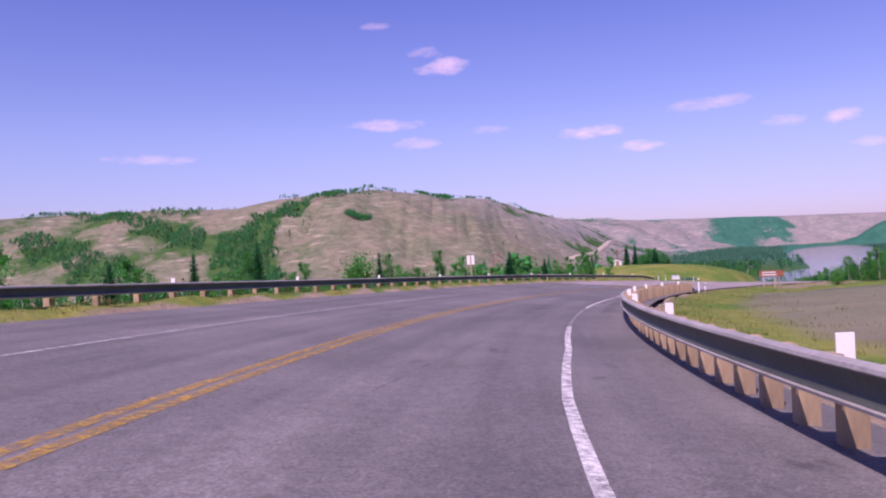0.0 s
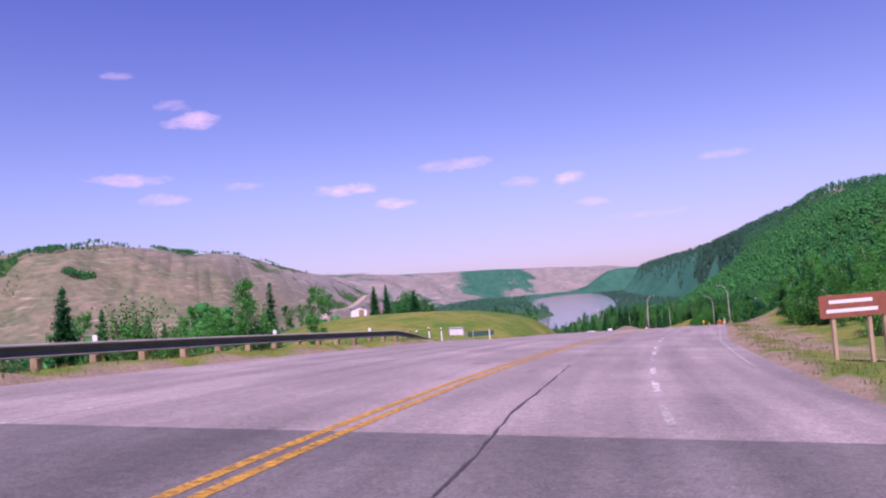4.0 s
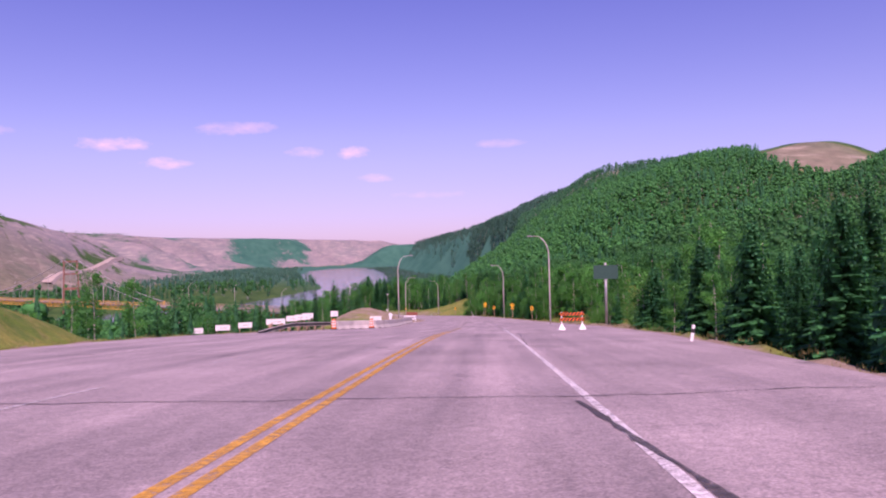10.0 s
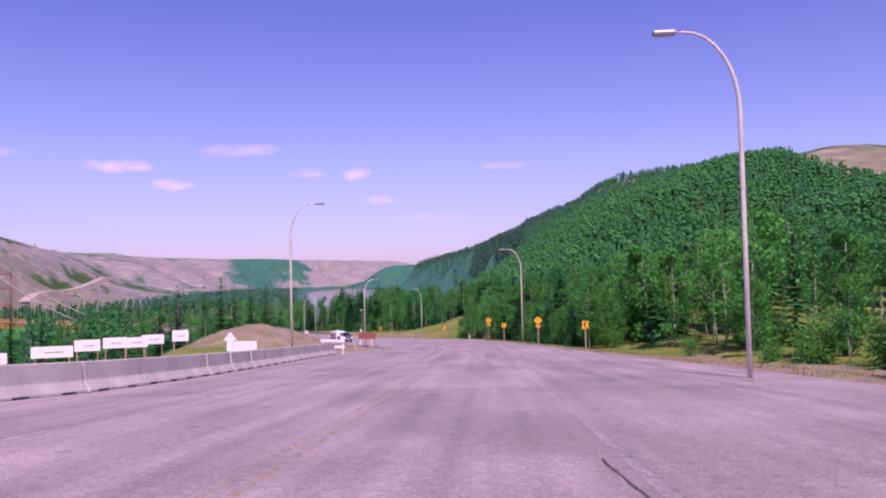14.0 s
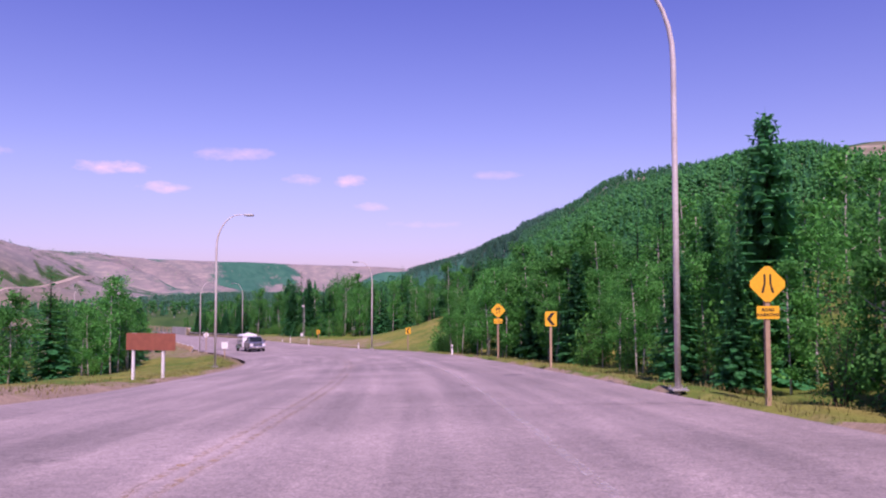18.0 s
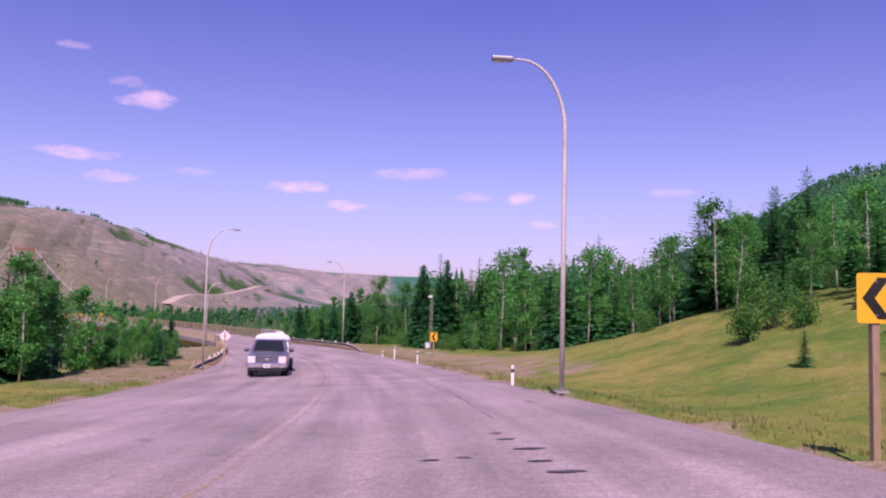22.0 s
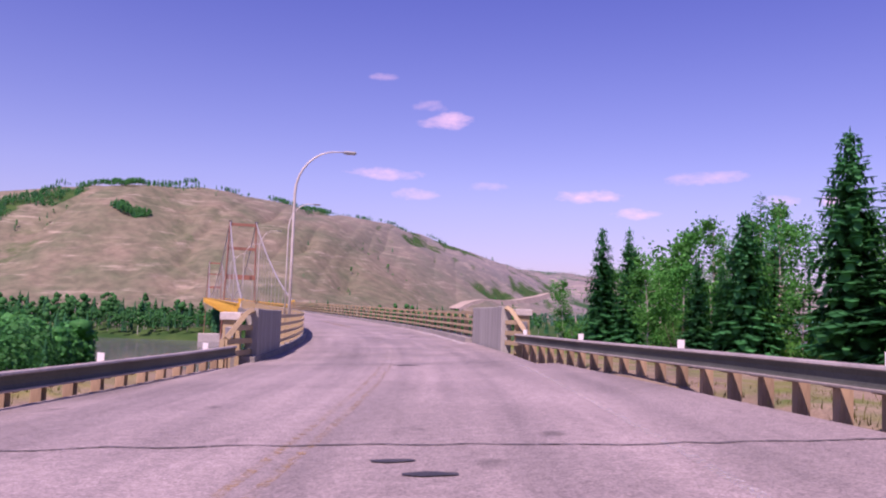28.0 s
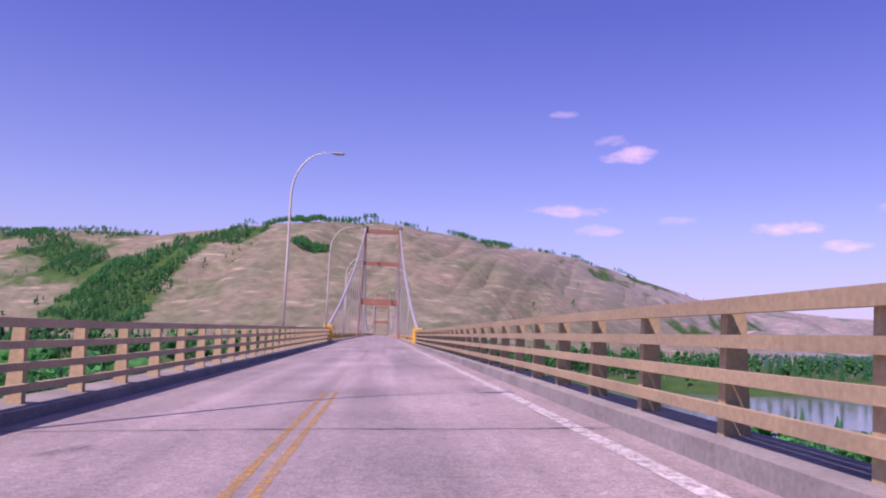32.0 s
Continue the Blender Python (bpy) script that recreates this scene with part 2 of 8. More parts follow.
def ground_material():
    """Soil and plant cover; the cover attribute holds the share of dry hillside, green scrub and bare gravel."""
    m = bpy.data.materials.new("ground")
    m.use_nodes = True
    nt = m.node_tree
    b = nt.nodes["Principled BSDF"]
    b.inputs["Roughness"].default_value = 0.95
    b.inputs["Specular IOR Level"].default_value = 0.1
    at = nt.nodes.new("ShaderNodeAttribute")
    at.attribute_name = "cover"
    sep = nt.nodes.new("ShaderNodeSeparateColor")
    nt.links.new(at.outputs["Color"], sep.inputs[0])
    tc = nt.nodes.new("ShaderNodeTexCoord")

    def noise_tex(scale, detail=5.0, rough=0.6):
        n = nt.nodes.new("ShaderNodeTexNoise")
        n.inputs["Scale"].default_value, n.inputs["Detail"].default_value, n.inputs["Roughness"].default_value = scale, detail, rough
        nt.links.new(tc.outputs["Object"], n.inputs["Vector"])
        return n.outputs["Fac"]

    def two(fac, a, c, lo=0.35, hi=0.65):
        r = nt.nodes.new("ShaderNodeValToRGB")
        r.color_ramp.elements[0].position, r.color_ramp.elements[1].position = lo, hi
        r.color_ramp.elements[0].color, r.color_ramp.elements[1].color = (*a, 1), (*c, 1)
        nt.links.new(fac, r.inputs[0])
        return r.outputs[0]

    def mixed(fac, a, c, blend="MIX"):
        n = nt.nodes.new("ShaderNodeMixRGB")
        n.blend_type = blend
        if isinstance(fac, float):
            n.inputs[0].default_value = fac
        else:
            nt.links.new(fac, n.inputs[0])
        nt.links.new(a, n.inputs[1])
        nt.links.new(c, n.inputs[2])
        return n.outputs[0]

    def edge(weight, grain, gain=3.0):
        """A share made ragged by noise."""
        a = nt.nodes.new("ShaderNodeMath")
        a.operation = "ADD"
        nt.links.new(weight, a.inputs[0])
        nt.links.new(grain, a.inputs[1])
        s = nt.nodes.new("ShaderNodeMath")
        s.operation, s.inputs[1].default_value = "SUBTRACT", 1.0
        nt.links.new(a.outputs[0], s.inputs[0])
        g = nt.nodes.new("ShaderNodeMath")
        g.operation, g.use_clamp, g.inputs[1].default_value = "MULTIPLY_ADD", True, gain
        g.inputs[2].default_value = 0.5
        nt.links.new(s.outputs[0], g.inputs[0])
        return g.outputs[0]

    grass = two(noise_tex(0.13, 8.0), (0.088, 0.160, 0.026), (0.205, 0.205, 0.050), 0.38, 0.62)
    grass = mixed(0.6, grass, two(noise_tex(2.2), (0.40, 0.40, 0.40), (0.62, 0.62, 0.62)), "OVERLAY")
    grass = mixed(0.5, grass, two(noise_tex(14.0, 3.0), (0.3, 0.3, 0.3), (0.75, 0.75, 0.75)), "OVERLAY")
    tussock = nt.nodes.new("ShaderNodeRGB")
    tussock.outputs[0].default_value = (0.27, 0.215, 0.10, 1)
    grass = mixed(two(noise_tex(0.75, 8.0, 0.7), (0, 0, 0), (0.55, 0.55, 0.55), 0.52, 0.68), grass, tussock.outputs[0])
    lush = nt.nodes.new("ShaderNodeRGB")
    lush.outputs[0].default_value = (0.052, 0.135, 0.022, 1)
    grass = mixed(two(noise_tex(0.32, 9.0, 0.72), (0, 0, 0), (0.7, 0.7, 0.7), 0.50, 0.62), grass, lush.outputs[0])
    dry = two(noise_tex(0.018, 8.0), (0.205, 0.178, 0.128), (0.122, 0.142, 0.086))
    bands = nt.nodes.new("ShaderNodeMapping")
    bands.inputs["Scale"].default_value = (0.022, 0.022, 0.190)
    nt.links.new(tc.outputs["Object"], bands.inputs[0])
    strata = nt.nodes.new("ShaderNodeTexNoise")
    strata.inputs["Scale"].default_value, strata.inputs["Detail"].default_value, strata.inputs["Roughness"].default_value = 1.0, 8.0, 0.66
    nt.links.new(bands.outputs[0], strata.inputs["Vector"])
    pale = nt.nodes.new("ShaderNodeRGB")
    pale.outputs[0].default_value = (0.45, 0.39, 0.31, 1)
    dry = mixed(two(strata.outputs["Fac"], (0, 0, 0), (0.50, 0.48, 0.46), 0.55, 0.68), dry, pale.outputs[0])
    dry = mixed(0.7, dry, two(noise_tex(0.09, 6.0), (0.36, 0.36, 0.36), (0.66, 0.64, 0.62)), "OVERLAY")
    scrub = two(noise_tex(0.06, 6.0), (0.024, 0.075, 0.020), (0.060, 0.120, 0.034))
    # blue-green scrub for the distance: haze put into the ground colour
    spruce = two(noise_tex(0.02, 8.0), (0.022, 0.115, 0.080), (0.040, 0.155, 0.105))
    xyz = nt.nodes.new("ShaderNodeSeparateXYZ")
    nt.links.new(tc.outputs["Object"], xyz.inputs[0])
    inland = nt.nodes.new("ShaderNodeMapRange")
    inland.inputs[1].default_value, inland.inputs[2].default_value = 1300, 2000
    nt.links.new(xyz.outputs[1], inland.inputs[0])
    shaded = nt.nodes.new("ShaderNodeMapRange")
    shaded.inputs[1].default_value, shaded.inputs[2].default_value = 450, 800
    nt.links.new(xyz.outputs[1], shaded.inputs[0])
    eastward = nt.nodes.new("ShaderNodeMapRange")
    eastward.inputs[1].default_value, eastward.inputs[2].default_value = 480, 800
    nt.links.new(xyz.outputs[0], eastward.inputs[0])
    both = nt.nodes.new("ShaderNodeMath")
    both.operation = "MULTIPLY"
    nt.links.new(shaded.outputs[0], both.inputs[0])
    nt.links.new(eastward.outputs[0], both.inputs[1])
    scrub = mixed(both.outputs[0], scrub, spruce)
    # dry slopes grey with distance too, the haze again as colour
    hazed_clay = two(noise_tex(0.012, 8.0), (0.262, 0.228, 0.218), (0.172, 0.176, 0.172))
    dry = mixed(inland.outputs[0], dry, mixed(two(strata.outputs["Fac"], (0, 0, 0), (0.6, 0.6, 0.6), 0.50, 0.68), hazed_clay, pale.outputs[0]))
    gravel = two(noise_tex(0.6, 6.0), (0.30, 0.235, 0.17), (0.21, 0.165, 0.12))
    gravel = mixed(0.5, gravel, two(noise_tex(16.0, 3.0), (0.3, 0.3, 0.3), (0.75, 0.75, 0.75)), "OVERLAY")
    col = mixed(edge(sep.outputs[0], noise_tex(0.05, 6.0), 2.5), grass, dry)
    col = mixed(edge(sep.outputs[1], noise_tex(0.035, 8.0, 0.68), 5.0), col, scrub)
    col = mixed(edge(sep.outputs[2], noise_tex(0.5, 6.0), 4.0), col, gravel)
    nt.links.new(col, b.inputs["Base Color"])
    bp = nt.nodes.new("ShaderNodeBump")
    bp.inputs["Strength"].default_value, bp.inputs["Distance"].default_value = 0.6, 0.12
    nt.links.new(noise_tex(5.0, 6.0), bp.inputs["Height"])
    nt.links.new(bp.outputs[0], b.inputs["Normal"])
    MATS["ground"] = m
    return m


asphalt_material()
chip_seal(material("old_asphalt", (0.168, 0.158, 0.154), (0.128, 0.121, 0.118), scale=0.35, fine=38.0, rough=0.82, bump=0.6, fine_amount=0.5, bump_dist=0.014))
ground_material()
worn_paint("yellow_paint", (0.62, 0.33, 0.03), 0.455)
worn_paint("white_paint", (0.72, 0.70, 0.68), 0.46)
material("tar", (0.035, 0.034, 0.036), (0.06, 0.058, 0.058), scale=3.0, fine=50, rough=0.55, bump=0.2)
material("galvanised", (0.42, 0.42, 0.41), (0.31, 0.30, 0.28), scale=1.5, fine=25, rough=0.5, metal=0.55, bump=0.05)
# guard rail steel in two colours: dark for its shaded face, pale for lit rolls
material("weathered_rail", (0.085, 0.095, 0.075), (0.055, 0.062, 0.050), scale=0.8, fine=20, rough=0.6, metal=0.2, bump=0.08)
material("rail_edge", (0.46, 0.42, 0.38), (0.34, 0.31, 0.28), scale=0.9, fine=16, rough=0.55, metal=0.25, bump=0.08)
material("timber", (0.42, 0.30, 0.19), (0.28, 0.20, 0.125), scale=2.0, fine=18, rough=0.9, bump=0.35, vary=0.18, stretch=(1, 1, 0.25))
material("concrete", (0.52, 0.49, 0.45), (0.40, 0.37, 0.34), scale=0.9, fine=22, rough=0.9, bump=0.25, vary=0.08)
material("white_plastic", (0.80, 0.79, 0.78), (0.70, 0.69, 0.67), scale=2, fine=30, rough=0.5, bump=0.05)
material("black_plastic", (0.022, 0.022, 0.024), (0.035, 0.035, 0.036), scale=3, fine=40, rough=0.5, bump=0.05)
material("yellow_sign", (0.85, 0.46, 0.02), (0.78, 0.40, 0.02), scale=1.5, fine=20, rough=0.45, bump=0.02)
material("sign_black", (0.012, 0.012, 0.014), (0.02, 0.02, 0.02), rough=0.5, bump=0.02)
material("sign_white", (0.78, 0.77, 0.76), (0.70, 0.69, 0.68), scale=1.2, fine=14, rough=0.5, bump=0.02)
material("sign_green", (0.025, 0.085, 0.060), (0.020, 0.070, 0.050), rough=0.5, bump=0.02)
material("sign_brown", (0.30, 0.10, 0.06), (0.24, 0.08, 0.05), rough=0.5, bump=0.02)
material("sign_back", (0.33, 0.33, 0.33), (0.26, 0.26, 0.26), scale=2, fine=20, rough=0.45, metal=0.5, bump=0.03)
material("orange_plastic", (0.80, 0.16, 0.02), (0.70, 0.13, 0.02), scale=2, fine=20, rough=0.5, bump=0.03)
material("lamp_pole", (0.62, 0.58, 0.54), (0.50, 0.45, 0.41), scale=1.2, fine=18, rough=0.5, metal=0.1, bump=0.04)
material("bridge_paint", (0.43, 0.33, 0.185), (0.34, 0.265, 0.155), scale=0.7, fine=16, rough=0.6, bump=0.06, vary=0.06)
material("bridge_yellow", (0.72, 0.42, 0.05), (0.60, 0.34, 0.05), scale=0.7, fine=14, rough=0.6, bump=0.06)
material("tower_red", (0.36, 0.16, 0.10), (0.28, 0.13, 0.085), scale=0.5, fine=9, rough=0.65, bump=0.08)
material("steel_dark", (0.14, 0.13, 0.12), (0.20, 0.16, 0.12), scale=0.8, fine=12, rough=0.6, metal=0.4, bump=0.08)
material("cable", (0.50, 0.48, 0.46), (0.38, 0.36, 0.34), rough=0.5, metal=0.4, bump=0.05)
worn_paint("old_tar", (0.060, 0.058, 0.056), 0.43)
worn_paint("faded_yellow", (0.52, 0.31, 0.05), 0.52)
worn_paint("ghost_yellow", (0.50, 0.31, 0.07), 0.615)
worn_paint("ghost_white", (0.60, 0.58, 0.56), 0.59)
worn_paint("bridge_line", (0.42, 0.30, 0.12), 0.66)
material("curb_concrete", (0.27, 0.255, 0.235), (0.19, 0.18, 0.165), scale=0.7, fine=14, rough=0.92, bump=0.3)
worn_paint("deck_white", (0.62, 0.60, 0.58), 0.46)
worn_paint("faded_white", (0.60, 0.58, 0.56), 0.52)
material("lamp_glass", (0.55, 0.55, 0.50), (0.45, 0.45, 0.42), rough=0.25, bump=0.02)
material("bridge_asphalt", (0.34, 0.295, 0.285), (0.265, 0.235, 0.225), scale=0.4, fine=38.0, rough=0.78, bump=0.45, fine_amount=0.5, bump_dist=0.012)
material("parapet_concrete", (0.34, 0.335, 0.31), (0.25, 0.245, 0.225), scale=0.7, fine=9, rough=0.92, bump=0.3, stretch=(4, 4, 0.25))
chip_seal(MATS["bridge_asphalt"])

# ---- the line of the road ----
# every second station: x, y and height of the road under the driving line; a station is about 16 m
LINE = ((14.3, -61.9, 2.45), (3.3, -31.8, 1.35), (0.0, 0.0, 0.05), (4.71, 32.15, -1.22), (15.86, 62.55, -2.51), (32.22, 90.47, -3.92), (51.01, 116.94, -5.54),
        (70.0, 143.01, -7.32), (88.86, 168.56, -9.45), (107.73, 193.69, -11.99), (126.27, 218.91, -14.41), (144.28, 244.43, -16.5),
        (160.49, 271.13, -18.61), (173.96, 299.35, -20.73), (183.16, 329.36, -22.73), (189.4, 360.24, -24.4), (192.06, 391.75, -25.51),
        (191.5, 423.7, -26.14), (186.45, 455.71, -26.42))
FIRST = -4.0
BRIDGE_START, BRIDGE_END = 29.35, 66.0
RIVER_Z = -52.0


def table(rows):
    xs, ys = [r[0] for r in rows], [r[1] for r in rows]
    return lambda u: np.interp(u, xs, ys)


YELLOW = table(((-4, -3.2), (0, -3.1), (3.5, -2.95), (5, -2.50), (6, -2.14), (7, -1.95), (9, -2.03), (11, -2.10), (13, -2.12), (15, -2.2), (20, -2.3), (25, -1.9), (28, -1.6), (31, -1.05), (33, -0.98), (66, -0.95)))
WHITE = table(((-4, 0.5), (0, 0.55), (0.5, 0.72), (0.85, 0.97), (1.5, 1.0), (2.9, 1.02), (3.6, 0.72), (4.3, 0.85), (5, 1.0), (6.5, 1.26), (7, 1.33), (15, 1.35), (21, 1.5), (25, 1.85), (28, 2.1), (31, 2.55), (66, 2.6)))
FARWHITE = table(((-4, -6.9), (5, -6.7), (7, -6.0), (10, -5.9), (12, -6.5), (18, -6.2), (25, -5.9), (28, -5.3), (31, -4.8), (66, -4.7)))
RIGHT = table(((-4, 3.3), (2, 3.4), (4, 3.6), (5.5, 4.0), (8, 4.9), (10, 5.2), (12, 7.4), (14, 9.2), (16, 8.6), (17.5, 6.4), (19, 5.2), (20, 4.8), (22, 4.5), (24, 4.2), (26, 4.8), (27.5, 5.4), (28.3, 5.0), (29.35, 3.4), (30, 3.0), (66, 3.3)))
LEFT = table(((-4, -10.7), (6.6, -10.8), (7.0, -12.6), (7.6, -15.4), (9, -14.0), (10.6, -15.5), (12, -18.0), (13.5, -20.5), (15, -15.5), (16.2, -12.2), (17.5, -10.8), (18.4, -9.6), (19.3, -8.2), (21, -9.0), (24, -9.5), (26, -9.6), (27, -9.0), (28, -7.6), (29.35, -6.0), (30, -5.7), (66, -5.5)))
BANK = table(((-4, 0.066), (4.4, 0.066), (6.5, 0.042), (8, 0.006), (9, 0.0), (17, 0.0), (19, -0.01), (21, -0.042), (27, -0.045), (33, -0.05), (37, 0.0), (66, 0.0)))


def _curve():
    """The line sampled every tenth of a station, on past its last row in a straight run (the bridge)."""
    p = np.array(LINE)
    way = np.array((-0.296, 0.9552, 0.0))
    beyond = p[-1] + way * 32.0
    out = []
    for i in range(len(p) - 1):
        a, b, c, d = p[max(i - 1, 0)], p[i], p[i + 1], p[i + 2] if i + 2 < len(p) else beyond
        for k in range(20):
            t = k / 20
            out.append(0.5 * (2 * b + (c - a) * t + (2 * a - 5 * b + 4 * c - d) * t * t + (3 * b - a - 3 * c + d) * t ** 3))
    out.append(p[-1])
    for k in range(1, 345):
        u = k * 1.6
        out.append(p[-1] + way * u + np.array((0, 0, 0.35 * math.sin(min(u / 550, 1) * math.pi))))
    return np.array(out)


CURVE = _curve()
STATIONS = FIRST + np.arange(len(CURVE)) * 0.1
_tan = np.gradient(CURVE[:, :2], axis=0)
for _ in range(6):
    _tan[1:-1] = (_tan[:-2] + 2 * _tan[1:-1] + _tan[2:]) / 4
_tan /= np.linalg.norm(_tan, axis=1)[:, None]


def at(u, l, up=0.0):
    """The place on the road at station u, l metres to the right of the driving line."""
    x, y, z = (np.interp(u, STATIONS, CURVE[:, k]) for k in range(3))
    tx, ty = np.interp(u, STATIONS, _tan[:, 0]), np.interp(u, STATIONS, _tan[:, 1])
    n = math.hypot(tx, ty)
    return Vector((x + ty / n * l, y - tx / n * l, z - BANK(u) * l + up))


def bearing(u):
    """The road's heading in degrees, to the left of +y."""
    return math.degrees(math.atan2(-np.interp(u, STATIONS, _tan[:, 0]), np.interp(u, STATIONS, _tan[:, 1])))


def mesh_object(name, verts, faces, mat, smooth=False):
    me = bpy.data.meshes.new(name)
    me.from_pydata([tuple(v) for v in verts], [], faces)
    me.materials.append(MATS[mat])
    if smooth:
        me.polygons.foreach_set("use_smooth", [True] * len(me.polygons))
    me.update()
    return new(name, me)


def ribbon(name, u0, u1, left, right, mat, up=0.0, step=0.1, across=1, thick=0.0):
    """A strip along the road between two lateral lines, with UV in metres; thick gives it an underside."""
    n = max(int(math.ceil((u1 - u0) / step)), 1)
    verts, faces, uvs = [], [], []
    for i in range(n + 1):
        u = u0 + (u1 - u0) * i / n
        a, b = left(u) if callable(left) else left, right(u) if callable(right) else right
        for j in range(across + 1):
            l = a + (b - a) * j / across
            verts.append(at(u, l, up))
            uvs.append((l, u * 16))
    w = across + 1
    faces = [(i * w + j, i * w + j + 1, (i + 1) * w + j + 1, (i + 1) * w + j) for i in range(n) for j in range(across)]
    if thick:
        base = len(verts)
        verts += [v - Vector((0, 0, thick)) for v in verts]
        uvs += uvs
        faces += [tuple(base + k for k in reversed(f)) for f in faces]
        for i in range(n):
            faces.append((i * w, (i + 1) * w, base + (i + 1) * w, base + i * w))
            faces.append((i * w + across, base + i * w + across, base + (i + 1) * w + across, (i + 1) * w + across))
        faces.append((0, base, base + across, across))
        e = n * w
        faces.append((e, e + across, base + e + across, base + e))
    ob = mesh_object(name, verts, faces, mat)
    uv = ob.data.uv_layers.new(name="UVMap")
    loops = np.empty(len(ob.data.loops), dtype=np.int32)
    ob.data.loops.foreach_get("vertex_index", loops)
    uv.data.foreach_set("uv", np.array(uvs)[loops].ravel())
    return ob


# ---- the lie of the land ----
def smooth(x, a, b):
    t = np.clip((np.asarray(x, float) - a) / (b - a), 0, 1)
    return t * t * (3 - 2 * t)


def to_line(x, y, pts):
    """Signed distance to a polyline, positive to its right, and the share of the way along it."""
    best = np.full(x.shape, 1e18)
    sign = np.zeros(x.shape)
    along = np.zeros(x.shape)
    total = 0.0
    for (ax, ay), (bx, by) in zip(pts[:-1], pts[1:]):
        dx, dy = bx - ax, by - ay
        ln = math.hypot(dx, dy)
        t = np.clip(((x - ax) * dx + (y - ay) * dy) / ln ** 2, 0, 1)
        qx, qy = x - ax - t * dx, y - ay - t * dy
        d = qx * qx + qy * qy
        closer = d < best
        best = np.where(closer, d, best)
        sign = np.where(closer, np.sign(qx * dy - qy * dx), sign)
        along = np.where(closer, total + t * ln, along)
        total += ln
    return np.sqrt(best) * sign, along


def waves(x, y, size, seed):
    """Cheap smooth noise from sines, about -1 to 1."""
    rng = np.random.RandomState(seed)
    out = np.zeros(np.shape(x))
    for k in range(7):
        a, p = rng.uniform(0, 2 * math.pi), rng.uniform(0, 2 * math.pi)
        f = 2 * math.pi / (size * rng.uniform(0.55, 1.7))
        out = out + np.sin((x * math.cos(a) + y * math.sin(a)) * f + p)
    return out / 3.5


SOUTH_TOE = ((236, 400), (330, 560), (520, 900), (820, 1400), (1260, 2200), (1660, 3000), (2300, 4600))
RIVER = ((-4500, 160), (-1500, 560), (-350, 690), (150, 742), (450, 860), (590, 1030), (748, 1240), (1062, 1985), (1490, 2895), (1900, 3500), (3200, 4000), (5200, 4200))


TOP_AT = (-3000, -1500, -400, -170, -60, 40, 140, 250, 420, 700, 1200, 2500)
FAR_TOP = 135
TOP_SKEW = 0.1
TOP_Z = (100, 115, 116, 152, 142, 148, 127, 106, 52, 68, 110, 118)
WEST_FOOT = table(((-5200, 500), (-2600, 760), (-900, 930), (-80, 965), (400, 975)))
FAR_FOOT = table(((-5200, 5000), (1000, 3560), (1420, 3700), (2300, 4120), (5200, 4350)))


# swells and dips of the wooded crest: x, y, reach, height
CREST = ((538, 497, 52, -8.0), (634, 675, 50, 9.0), (450, 335, 55, -9.0), (655, 500, 50, 8.0), (690, 480, 50, 6.0))


def north_hill(x, y):
    """How far inside the foot of the hill across the river a place lies, and a measure along its foot."""
    west = y - WEST_FOOT(x)
    east = -((x - 150) * 0.909 - (y - 1010) * 0.417)
    k = 75.0
    m = np.minimum(west, east)
    low = m - k * np.log(np.exp(-np.clip(west - m, 0, 20 * k) / k) + np.exp(-np.clip(east - m, 0, 20 * k) / k))
    w = 1 / (1 + np.exp(np.clip((east - west) / 160.0, -30, 30)))
    along = x * (1 - w) + ((x - 150) * 0.417 + (y - 1010) * 0.909) * w
    return np.maximum(low, y - FAR_FOOT(x)), along


